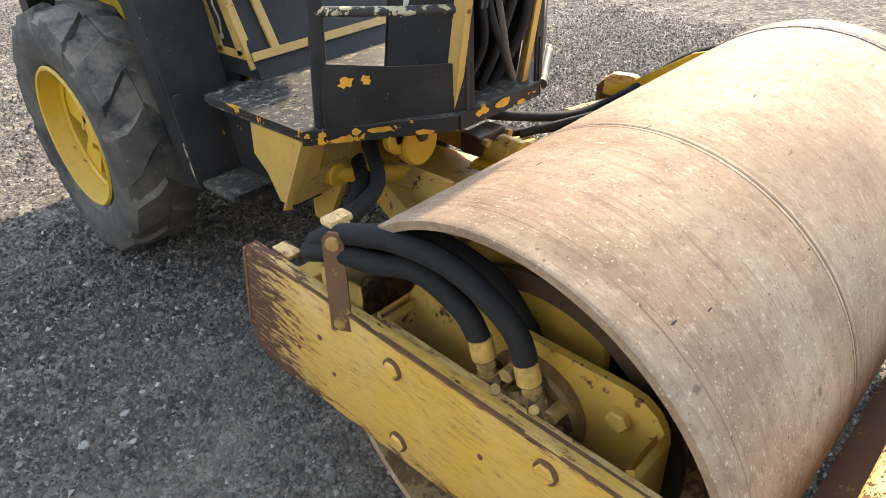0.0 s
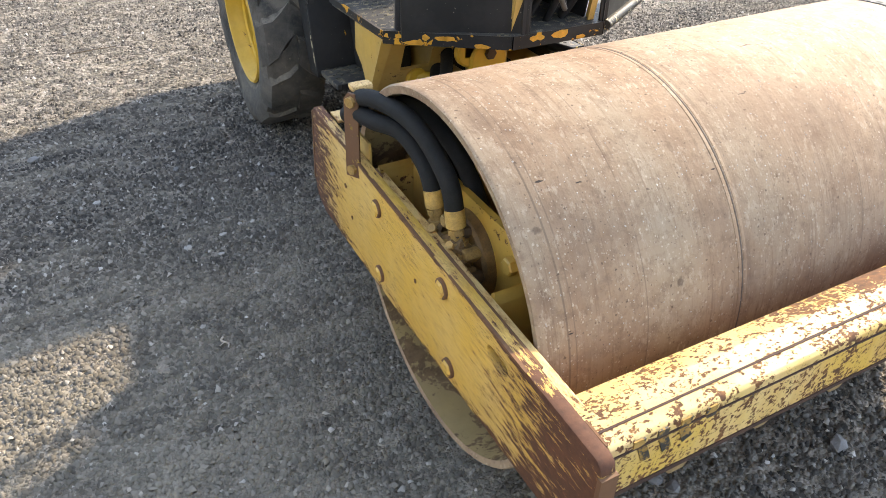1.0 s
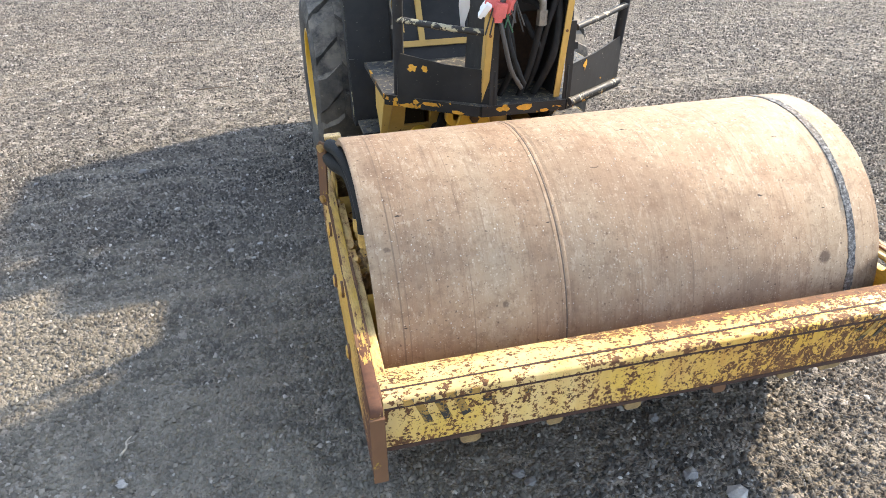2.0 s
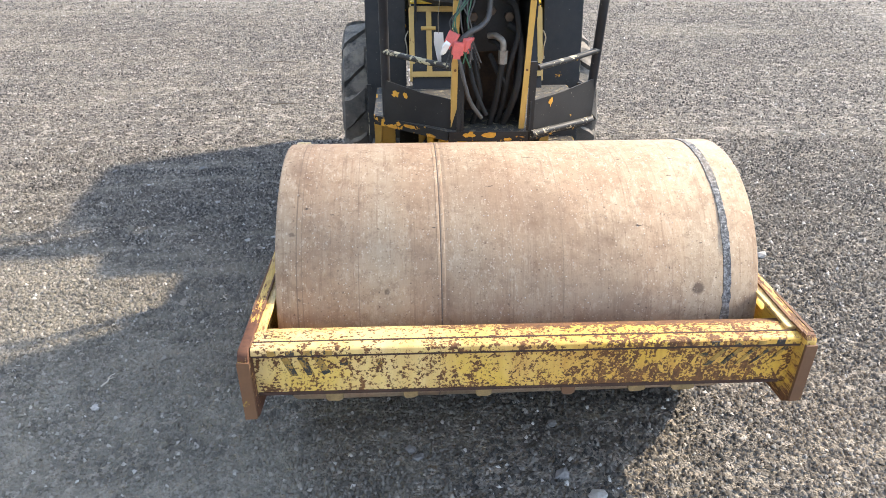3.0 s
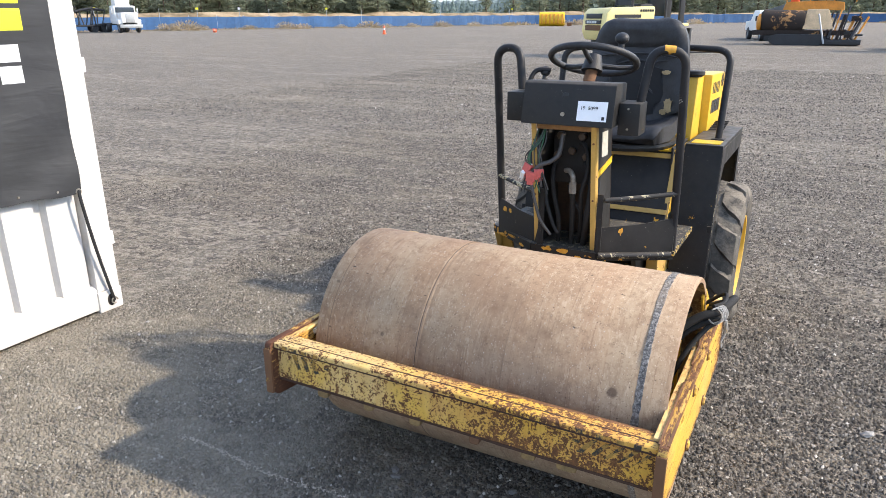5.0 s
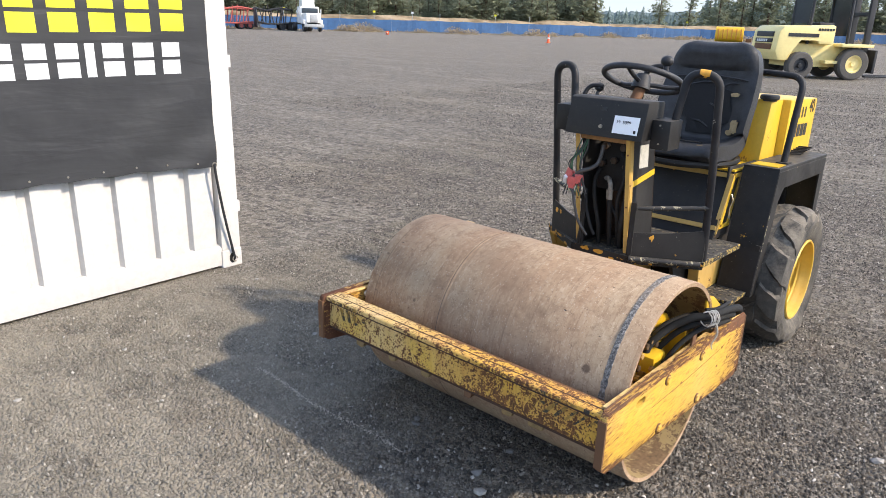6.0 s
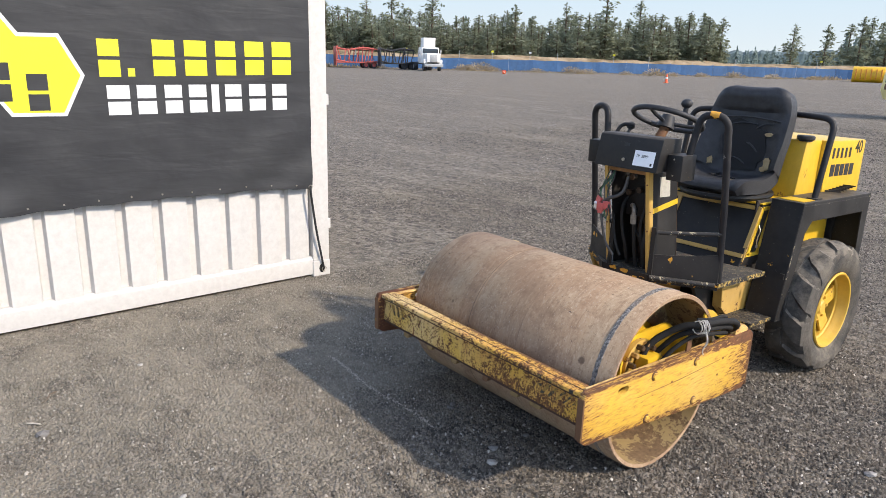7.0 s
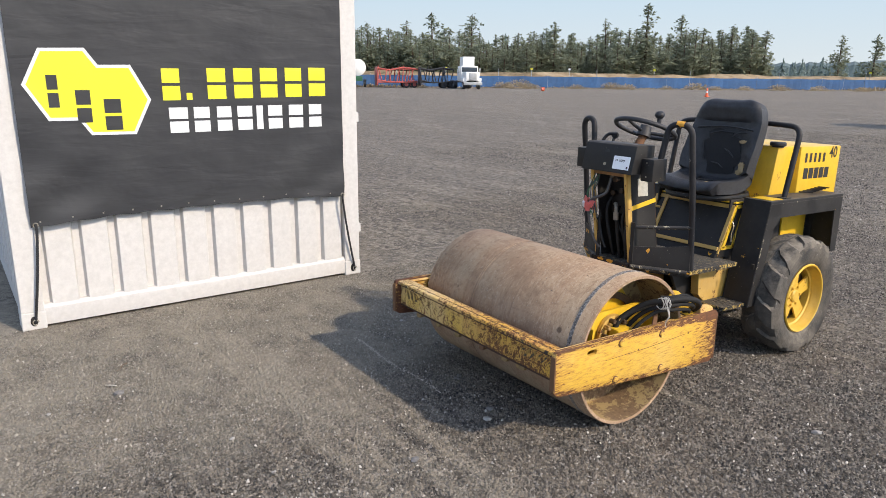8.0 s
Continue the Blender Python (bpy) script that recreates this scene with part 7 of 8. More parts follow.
def berm_material():
    k = Mat("berm_earth", 0.95, spec=0.1)
    n = k.noise(0.35, 6, 0.65)
    k.color(k.ramp(n, [(0.35, (0.11, 0.085, 0.05)), (0.5, (0.26, 0.195, 0.12)), (0.7, (0.40, 0.315, 0.21))]))
    k.bump(k.noise(2.5, 4), 0.15, 0.6)
    return k.m


BERM = berm_material()
tagged(part("berm", bm, BERM, None), "low berm of dry earth and straw-coloured grass", "berm", kind="structure")
# distant hills of forest
bm = BM()
rows = []
hill = random.Random(41)
for i in range(760):
    be = 185 - i * 0.2
    h = 15 + 2.2 * noise.noise((i * 0.017, 7, 0)) + 1.2 * noise.noise((i * 0.085, 2, 0)) + hill.uniform(-0.5, 1.5)
    rows.append([bm.verts.new(polar(be, 640 + dd, zz)) for dd, zz in ((0, 0.0), (10, h * 0.8), (40, h), (220, 0.0))])
for a, b in zip(rows, rows[1:]):
    for j in range(3):
        bm.faces.new((a[j], a[j + 1], b[j + 1], b[j]))
def sky_backdrop():
    """Glowing ring far round the yard, painted as pale smoky sky behind the woods."""
    V, F, n = [], [], 96
    for i in range(n):
        a = 2 * math.pi * i / n
        for z in (-2, 40, 110, 230):
            V.append((math.cos(a) * 1400, math.sin(a) * 1400, z))
    for i in range(n):
        for j in range(3):
            p, q = i * 4 + j, (i + 1) % n * 4 + j
            F.append((p, q, q + 1, p + 1))
    me = bpy.data.meshes.new("sky_backdrop")
    me.from_pydata(V, [], F)
    # Emission puts a dimmer sky colour in front of the world's horizon.
    m = bpy.data.materials.new("sky_glow")
    m.use_nodes = True
    t = m.node_tree
    t.nodes.remove(t.nodes["Principled BSDF"])
    geo, xyz, em = t.nodes.new("ShaderNodeNewGeometry"), t.nodes.new("ShaderNodeSeparateXYZ"), t.nodes.new("ShaderNodeEmission")
    ramp = t.nodes.new("ShaderNodeValToRGB")
    high = t.nodes.new("ShaderNodeMath")
    high.operation, high.inputs[1].default_value = "DIVIDE", 230.0
    t.links.new(geo.outputs["Position"], xyz.inputs[0])
    t.links.new(xyz.outputs[2], high.inputs[0])
    t.links.new(high.outputs[0], ramp.inputs[0])
    t.links.new(ramp.outputs[0], em.inputs[0])
    t.links.new(em.outputs[0], t.nodes["Material Output"].inputs[0])
    ramp.color_ramp.elements[0].color = (0.305, 0.340, 0.362, 1)
    ramp.color_ramp.elements[1].color = (0.212, 0.302, 0.388, 1)
    tagged(part_mesh("backdrop_sky", me, m), "glowing pale blue backdrop of smoke-hazy sky above the woods", "sky", kind="structure")


sky_backdrop()
# Haze over the hills is put into this blue-green.
HILL = plain("haze_tinted_forest", (0.085, 0.118, 0.115), 0.95, 0.0, 0.35, 0.09, 0.0)
tagged(part("backdrop", bm, HILL, None), "blue-green forest on far hills, haze in its colour", "hills", kind="structure")


def conifer(name, seed, h, spread, bare):
    """A pine: tapered trunk, limbs in uneven whorls and many small needle clumps."""
    rng = random.Random(seed)
    root = thing(name, "tall dark green pine with gaps between its limbs", "tree", group="trees beyond the fence")
    bm = BM()
    lean = rng.uniform(-0.02, 0.02)
    trunk = [(lean * z * rng.uniform(0.5, 1.5), 0.01 * z * rng.uniform(-1, 1), z) for z in (0, h * 0.3, h * 0.6, h * 0.85, h)]
    tube(bm, trunk, 0.016 * h, 7, r1=0.02)
    limbs, V, F = [], [], []
    z = h * bare
    while z < h * 0.985:
        f = (z - h * bare) / (h * (1 - bare))
        reach = spread * h * (1 - f) ** 0.72 * (0.55 + 0.45 * min(1, f * 3.2 + 0.2)) * (1 + 0.20 * math.sin(f * 11 + seed) + 0.12 * math.sin(f * 23 + seed * 2))
        for _ in range(rng.choice((3, 4, 5))):
            if rng.random() < 0.22:
                continue
            a = rng.uniform(0, 2 * math.pi)
            L = reach * rng.uniform(0.45, 1.15) + 0.12
            droop = rng.uniform(-0.05, 0.62) * L
            tip = Vector((math.cos(a) * L, math.sin(a) * L, z + droop))
            base = Vector((lean * z, 0, z))
            limbs.append((base, tip))
            n = max(5, int(L * 6.0))
            for k in range(n):
                s = (k + 0.6) / n
                c = base.lerp(tip, s)
                size = (0.24 + 0.09 * L) * rng.uniform(0.55, 1.35) * (0.75 + 0.45 * s)
                c = c + Vector((rng.uniform(-1, 1), rng.uniform(-1, 1), rng.uniform(-0.9, 1.1))) * size
                for _q in range(2):
                    d = Vector((rng.uniform(-1, 1), rng.uniform(-1, 1), rng.uniform(-0.35, 0.75))).normalized() * size
                    e = Vector((rng.uniform(-1, 1), rng.uniform(-1, 1), rng.uniform(-0.6, 0.6))).normalized() * size * 0.75
                    i0 = len(V)
                    V.extend([tuple(c - d * 0.5), tuple(c + e * 0.6), tuple(c + d), tuple(c - e * 0.5)])
                    F.extend([(i0, i0 + 1, i0 + 2), (i0, i0 + 2, i0 + 3)])
        z += h * 0.026 * rng.uniform(0.6, 1.5)
    for base, tip in limbs[::3]:
        tube(bm, [base, tip], 0.035, 3, r1=0.01)
    part("trunk", bm, BARK, root)
    me = bpy.data.meshes.new("crown")
    me.from_pydata(V, [], F)
    part_mesh("crown", me, PINE, root)
    return root


protos = [conifer("pine_tree", 11, 13.0, 0.20, 0.05), conifer("pine_tree", 12, 12.0, 0.24, 0.03), conifer("pine_tree", 13, 14.0, 0.18, 0.10), conifer("pine_tree", 14, 11.0, 0.27, 0.03), conifer("pine_tree", 15, 13.5, 0.22, 0.14), conifer("pine_tree", 16, 12.5, 0.175, 0.05)]
heights = [13.0, 12.0, 14.0, 11.0, 13.5, 12.5]


first = set()
rng = random.Random(77)
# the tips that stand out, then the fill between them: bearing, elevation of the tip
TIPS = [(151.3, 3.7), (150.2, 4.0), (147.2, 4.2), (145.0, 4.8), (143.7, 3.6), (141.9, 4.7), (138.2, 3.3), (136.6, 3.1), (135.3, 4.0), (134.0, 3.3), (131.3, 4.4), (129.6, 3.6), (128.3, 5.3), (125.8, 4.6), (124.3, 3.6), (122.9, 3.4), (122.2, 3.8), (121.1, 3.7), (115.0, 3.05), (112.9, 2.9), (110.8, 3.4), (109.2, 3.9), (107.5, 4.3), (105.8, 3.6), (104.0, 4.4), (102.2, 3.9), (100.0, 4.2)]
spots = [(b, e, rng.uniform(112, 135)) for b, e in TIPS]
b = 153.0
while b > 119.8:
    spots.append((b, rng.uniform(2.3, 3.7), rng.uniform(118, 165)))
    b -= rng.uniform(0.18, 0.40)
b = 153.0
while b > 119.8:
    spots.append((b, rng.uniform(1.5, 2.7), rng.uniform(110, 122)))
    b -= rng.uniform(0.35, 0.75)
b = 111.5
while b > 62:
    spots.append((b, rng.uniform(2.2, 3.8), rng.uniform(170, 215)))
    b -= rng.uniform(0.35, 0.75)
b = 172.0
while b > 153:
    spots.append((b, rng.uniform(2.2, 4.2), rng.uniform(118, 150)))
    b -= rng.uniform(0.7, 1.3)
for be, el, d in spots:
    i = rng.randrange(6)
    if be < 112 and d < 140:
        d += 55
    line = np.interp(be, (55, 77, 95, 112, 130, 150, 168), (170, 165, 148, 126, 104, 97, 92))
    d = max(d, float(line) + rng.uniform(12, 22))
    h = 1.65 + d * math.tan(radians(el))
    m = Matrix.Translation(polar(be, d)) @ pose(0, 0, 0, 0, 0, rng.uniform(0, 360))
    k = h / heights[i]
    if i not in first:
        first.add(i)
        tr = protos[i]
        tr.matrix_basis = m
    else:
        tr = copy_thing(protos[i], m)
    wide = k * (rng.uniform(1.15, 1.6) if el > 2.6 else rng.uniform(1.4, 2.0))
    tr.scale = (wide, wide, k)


# far woods, uncountable
def far_woods():
    rng = random.Random(5)
    V, F = [], []
    for i in range(900):
        be = rng.uniform(60, 174)
        d = rng.uniform(190, 420)
        h = rng.uniform(7, 11.5) if 112 < be < 120 else rng.uniform(8, 13)
        if 112 < be < 120:
            d += 130
        c = polar(be, d)
        w = h * rng.uniform(0.16, 0.26)
        n = 9
        for k in range(n):
            z = h * (k + 0.2) / n
            r = w * (1 - k / n) ** 0.8
            for q in range(6):
                a = rng.uniform(0, 2 * math.pi)
                t = Vector((math.cos(a), math.sin(a), 0))
                e = Vector((-t.y, t.x, 0)) * r * 0.45
                i0 = len(V)
                V.extend([tuple(c + Vector((0, 0, z + h * 0.11)) + t * r * 0.1), tuple(c + t * r * rng.uniform(0.6, 1.2) + e + Vector((0, 0, z))), tuple(c + t * r * rng.uniform(0.6, 1.2) - e + Vector((0, 0, z - h * 0.03)))])
                F.append((i0, i0 + 1, i0 + 2))
    me = bpy.data.meshes.new("far_woods")
    me.from_pydata(V, [], F)
    tagged(part_mesh("far_woods", me, FARPINE), "far pine woods with haze in their colour", "woods", kind="stuff")


far_woods()


# tumbleweeds and dry brush along the fence
def brush(seed):
    rng = random.Random(seed)
    V, F = [], []
    for i in range(520):
        a, e = rng.uniform(0, 2 * math.pi), math.asin(rng.uniform(0.0, 1.0))
        d = Vector((math.cos(a) * math.cos(e), math.sin(a) * math.cos(e), math.sin(e)))
        r = rng.uniform(0.35, 1.0)
        c = Vector((d.x * r, d.y * r, d.z * r * 0.85))
        s = rng.uniform(0.07, 0.17)
        q = Vector((rng.uniform(-1, 1), rng.uniform(-1, 1), rng.uniform(-1, 1))).normalized() * s * 0.35
        i0 = len(V)
        V.extend([tuple(c - d * s + q), tuple(c + d * s), tuple(c - q)])
        F.append((i0, i0 + 1, i0 + 2))
    me = bpy.data.meshes.new("tumbleweed")
    me.from_pydata(V, [], F)
    ob = part_mesh("tumbleweed", me, WEED)
    return tagged(ob, "round straw-coloured tumbleweed caught along the fence", "tumbleweed", "tumbleweeds")


weeds = [brush(41), brush(42), brush(43)]
rng = random.Random(8)
used = set()
spots = [(138.0, 95, 0.95), (139.2, 96, 0.7), (136.9, 96, 0.55), (130.6, 98, 0.75), (129.4, 98, 0.6), (124.3, 103, 0.8), (123.0, 103, 0.5), (118.6, 108, 0.7), (116.0, 112, 0.6), (109.3, 121, 0.9), (107.9, 122, 0.8), (104.2, 125, 0.9), (101.4, 127, 0.8), (99.3, 130, 0.8), (78.6, 155, 1.0), (80.2, 152, 0.8), (76.0, 156, 0.9), (90.4, 148, 0.8), (146.0, 94, 0.5), (153.4, 90, 0.6), (133.4, 98, 0.5), (126.5, 100, 0.45), (120.9, 106, 0.5), (113.3, 114, 0.5)]
for i, (be, d, r) in enumerate(spots):
    k = i % 3
    m = Matrix.Translation(polar(be, d, -0.02)) @ pose(0, 0, 0, 0, 0, rng.uniform(0, 360))
    if k not in used:
        used.add(k)
        w = weeds[k]
        w.matrix_basis = m
    else:
        w = copy_thing(weeds[k], m)
    w.scale = (r * 2.3, r * 2.3, r * 1.5)
V, F = [], []
rng = random.Random(19)
for a, b in zip(FENCE_LINE, FENCE_LINE[1:]):
    L = (b - a).length
    back = (Vector((VX, VY, 0)) - (a + b) / 2).normalized()
    for i in range(int(L * 26)):
        c = a.lerp(b, rng.random()) + back * abs(rng.gauss(0, 1.3))
        s = rng.uniform(0.10, 0.42) * (0.5 + noise.noise((c.x * 0.12, c.y * 0.12, 0)) ** 2 * 3)
        d = Vector((rng.uniform(-0.5, 0.5), rng.uniform(-0.5, 0.5), 1)) * s
        q = Vector((rng.uniform(-1, 1), rng.uniform(-1, 1), 0)).normalized() * s * 0.35
        i0 = len(V)
        V.extend([tuple(c - q), tuple(c + q), tuple(c + d)])
        F.append((i0, i0 + 1, i0 + 2))
me = bpy.data.meshes.new("dry_grass")
me.from_pydata(V, [], F)
tagged(part_mesh("dry_grass", me, WEED), "dry straw grass along the fence foot", "grass", kind="stuff")


# ---- machines parked across the yard (local x across, -y towards the walk) ----
def wheel_at(root, m, x, y, r, w, hub_mat, tyre_mat=None, parent_name="wheel", n=28):
    bm = BM()
    lathe(bm, [(r * 0.56, -w / 2), (r * 0.9, -w / 2), (r, -w * 0.36), (r, w * 0.36), (r * 0.9, w / 2), (r * 0.56, w / 2)], "x", (x, y, r), n)
    t = lpart(parent_name, bm, tyre_mat or FARBLACK, root, m, smooth=True)
    bm = BM()
    lathe(bm, [(r * 0.57, -w * 0.42), (r * 0.57, w * 0.42), (r * 0.48, w * 0.42), (r * 0.42, w * 0.20), (r * 0.16, w * 0.20), (r * 0.15, w * 0.40), (0.01, w * 0.40), (0.01, -w * 0.40), (r * 0.15, -w * 0.40), (r * 0.16, -w * 0.20), (r * 0.42, -w * 0.20), (r * 0.48, -w * 0.42)], "x", (x, y, r), n)
    lpart("rim", bm, hub_mat, root, m, parent=t, smooth=True)
    return t


def lbox(name, root, m, x0, x1, y0, y1, z0, z1, mat, bev=0.03, parent=None, label=""):
    bm = BM()
    box(bm, x0, x1, y0, y1, z0, z1, bev)
    return lpart(name, bm, mat, root, m, parent, label, smooth=bev > 0)


def at_thing(name, label, category, m, group=""):
    ob = thing(name, label, category, tuple(m.translation), group)
    return ob


# large forklift: its counterweight faces the walk, its mast is turned away
m = Matrix.Translation((-4.72, 26.9, 0)) @ pose(0, 0, 0, 0, 0, 44)
lift = at_thing("forklift", "large pale yellow forklift parked on the gravel", "forklift", m)
# local +x points to the mast
bm = BM()
prism(bm, [(-1.60, -0.95, 0.62), (-1.74, -0.95, 0.95), (-1.68, -0.95, 1.62), (-1.50, -0.95, 1.80), (0.35, -0.95, 1.86), (0.35, -0.95, 1.20), (-0.20, -0.95, 1.20), (-0.35, -0.95, 1.42), (-0.9, -0.95, 1.42), (-1.18, -0.95, 1.05), (-1.20, -0.95, 0.62)], (0, 1.9, 0), 0.09)
body = lpart("counterweight", bm, LIFTY, lift, m, None, "pale yellow counterweight hood", smooth=True)
for z0, z1, mt in ((1.42, 1.60, FARBLACK), (1.22, 1.36, FARBLACK), (0.98, 1.18, RUST)):
    lbox("grille", lift, m, -1.765 + (0.03 if z0 > 1.3 else 0.0), -1.66, -0.60, 0.60, z0, z1, mt, 0.02, body, "dark grille opening")
for i in range(6):
    lbox("lettering_bar", lift, m, -1.772, -1.70, 0.36 - i * 0.135, 0.455 - i * 0.135, 1.245, 1.335, LOGOW, 0.0, body)
lbox("side_stripe", lift, m, -1.35, -0.25, -0.965, -0.93, 1.44, 1.56, FARBLACK, 0.0, body)
for i in range(6):
    lbox("lettering_bar", lift, m, -0.30 + i * 0.10, -0.225 + i * 0.10, -0.962, -0.93, 1.66, 1.74, INK, 0.0, body)
lbox("chassis", lift, m, -1.1, 1.55, -0.62, 0.62, 0.42, 1.22, LIFTY, 0.03, None)
lbox("step_plate", lift, m, 0.15, 0.95, -0.95, 0.95, 0.55, 0.66, LIFTY, 0.01, None)
lbox("front_fender", lift, m, 0.55, 1.72, -1.15, 1.15, 1.13, 1.24, LIFTY, 0.03, None, "yellow fender over the drive wheels")
lbox("seat_pedestal", lift, m, 0.0, 0.55, -0.45, 0.45, 1.2, 1.95, FARBLACK, 0.05)
for x, y in ((-0.45, -0.62), (-0.45, 0.62), (1.02, -0.62), (1.02, 0.62)):
    bm = BM()
    tube(bm, [(x, y, 1.2), (x * 0.96, y * 0.96, 2.92)], 0.055, 8)
    lpart("cab_post", bm, FARBLACK, lift, m)
lbox("cab_roof", lift, m, -0.50, 1.06, -0.68, 0.68, 2.90, 2.98, FARBLACK, 0.02)
lbox("windscreen", lift, m, 0.995, 1.01, -0.55, 0.55, 1.5, 2.85, GLASS, 0.0)
lbox("rear_window", lift, m, -0.448, -0.435, -0.55, 0.55, 1.9, 2.85, GLASS, 0.0)
for y in (-0.52, 0.40):
    lbox("mast_rail", lift, m, 1.72, 1.92, y, y + 0.12, 0.25, 4.1, FARBLACK, 0.01)
for z in (0.6, 2.2, 3.9):
    lbox("mast_tie", lift, m, 1.74, 1.88, -0.5, 0.5, z, z + 0.14, FARBLACK, 0.01)
lbox("carriage", lift, m, 1.93, 2.02, -0.95, 0.95, 0.25, 1.05, FARBLACK, 0.01)
for y in (-0.5, 0.35):
    lbox("fork", lift, m, 2.0, 3.6, y, y + 0.15, 0.08, 0.14, FARBLACK, 0.01)
mw = m @ pose(0, 0, 0, 0, 0, 90)
DUSTY = plain("dusty_tyre", (0.085, 0.078, 0.070), 0.9, 0.0, 0.3, 2, 0)
for x, r in ((-0.78, 0.47), (1.15, 0.56)):
    for y in (-0.90, 0.90):
        wheel_at(lift, mw, -y, -x, r, 0.34, LIFTY if x > 0 else FARBLACK, DUSTY)

# paver with burnt hopper wings and a folded screed: orange, worn
m = facing(92.9, 43.0, -4)
pav = at_thing("asphalt_paver", "worn orange asphalt paver with burnt hopper wings", "paver", m)
lbox("frame", pav, m, -2.5, 2.3, -0.9, 1.1, 0.50, 0.74, BURNT, 0.02)
lbox("sub_frame", pav, m, -1.9, 1.2, -0.8, 1.0, 0.20, 0.50, FARBLACK, 0.02)
for y in (-1.05, 0.80):
    bm = BM()
    ring = [(-1.35, 0.0), (0.75, 0.0), (1.0, 0.14), (1.05, 0.30), (0.95, 0.46), (0.7, 0.55), (-1.3, 0.55), (-1.55, 0.46), (-1.65, 0.30), (-1.6, 0.12)]
    prism(bm, [(x, y, z) for x, z in ring], (0, 0.33, 0), 0.02)
    lpart("track", bm, FARBLACK, pav, m, None, "black crawler track")
bm = BM()
lathe(bm, [(0.42, -1.62), (0.56, -1.50), (0.60, -0.9), (0.58, 0.35), (0.48, 0.5)], "x", (-0.55, -0.45, 1.20), 24, closed=False)
for v in bm.verts:
    v.co.z += 0.05 * math.sin(v.co.x * 5)
lpart("hopper_wing", bm, BURNT, pav, m, None, "burnt dark hopper wing", smooth=True)
bm = BM()
lathe(bm, [(0.05, -0.10), (0.30, -0.12), (0.46, -0.04), (0.46, 0.10), (0.30, 0.14)], "x", (-2.25, -0.5, 1.12), 24, closed=False)
lpart("wing_end", bm, ORANGE, pav, m, smooth=True)
bm = BM()
prism(bm, [(-0.12, -0.98, 0.80), (1.28, -0.98, 0.80), (1.10, -0.72, 1.45), (0.95, -0.55, 1.78), (-0.02, -0.55, 1.78)], (0, 0.35, 0.0), 0.03)
lpart("hopper_side", bm, HOPPER, pav, m, None, "sunlit dusty orange hopper side")
bm = BM()
prism(bm, [(-1.25, -0.1, 1.72), (1.65, -0.1, 1.72), (1.60, -0.1, 2.12), (0.9, -0.1, 2.20), (-1.1, -0.1, 2.15)], (0, 1.0, 0), 0.03)
lpart("upper_body", bm, ORANGE, pav, m, None, "orange upper body")
lbox("rail", pav, m, -1.2, 2.2, -0.25, -0.18, 2.26, 2.32, ORANGE, 0.01)
for x in (-1.1, 0.0, 1.1, 2.1):
    lbox("rail_post", pav, m, x, x + 0.05, -0.25, -0.19, 2.10, 2.28, ORANGE, 0.005)
lbox("seat_block", pav, m, -0.9, -0.5, 0.0, 0.5, 2.1, 2.6, SIGNAL, 0.04)
bm = BM()
tube(bm, [(0.55, -1.05, 1.55), (0.95, -1.25, 0.10)], 0.045, 6)
lpart("strut", bm, GALV, pav, m)
rng = random.Random(8)
for i in range(9):
    bm = BM()
    x = 0.95 + 0.17 * i
    tube(bm, [(x, -0.9 + rng.uniform(-0.2, 0.2), rng.uniform(0.10, 0.35)), (x + rng.uniform(0.2, 0.5), -0.6, rng.uniform(1.2, 1.9))], rng.uniform(0.035, 0.085), 6)
    lpart("screed_arm", bm, (BURNT, FARBLACK, ORANGE)[i % 3], pav, m)
for i in range(6):
    x, z = rng.uniform(1.2, 2.4), rng.uniform(0.3, 1.6)
    lbox("screed_bracket", pav, m, x, x + rng.uniform(0.15, 0.45), -0.95, -0.5, z, z + rng.uniform(0.08, 0.25), (FARBLACK, BURNT)[i % 2], 0.02)
lbox("screed", pav, m, 0.9, 2.6, -1.2, 1.2, 0.05, 0.30, FARBLACK, 0.03)

# pickup truck parked behind the paver
m = facing(94.9, 50.0, 12)
car = at_thing("pickup_truck", "white pickup truck parked behind the paver", "pickup truck", m)
bm = BM()
prism(bm, [(-0.95, -2.3, 0.55), (-0.95, -2.35, 1.0), (-0.95, -0.9, 1.12), (-0.85, -0.3, 1.78), (-0.85, 1.2, 1.78), (-0.95, 1.45, 1.12), (-0.95, 2.9, 1.1), (-0.95, 2.9, 0.55)], (1.9, 0, 0), 0.05)
lpart("body", bm, WHITE, car, m, smooth=True)
lbox("windscreen", car, m, -0.78, 0.78, -0.80, -0.35, 1.2, 1.68, GLASS, 0.02)
lbox("grille", car, m, -0.7, 0.7, -2.40, -2.30, 0.65, 0.95, FARBLACK, 0.02)
for x in (-0.86, 0.86):
    for y in (-1.5, 1.9):
        wheel_at(car, m, x, y, 0.38, 0.26, GALV)
    lbox("mirror", car, m, x * 1.2 - 0.1, x * 1.2 + 0.1, -0.65, -0.55, 1.15, 1.45, FARBLACK, 0.02)
# dark blocks of a tarped load beside it
m = facing(94.2, 54.0)
load = at_thing("tarped_load", "dark tarped load stacked on the yard", "load", m)
bm = BM()
prism(bm, [(-1.3, -0.8, 0), (1.6, -0.8, 0), (1.5, -0.7, 1.9), (0.2, -0.7, 2.2), (-1.1, -0.7, 1.8)], (0, 2.0, 0), 0.08)
lpart("cover", bm, plain("grey_tarp", (0.075, 0.08, 0.078), 0.8, 0, 0.35, 1.3, 0.0), load, m)

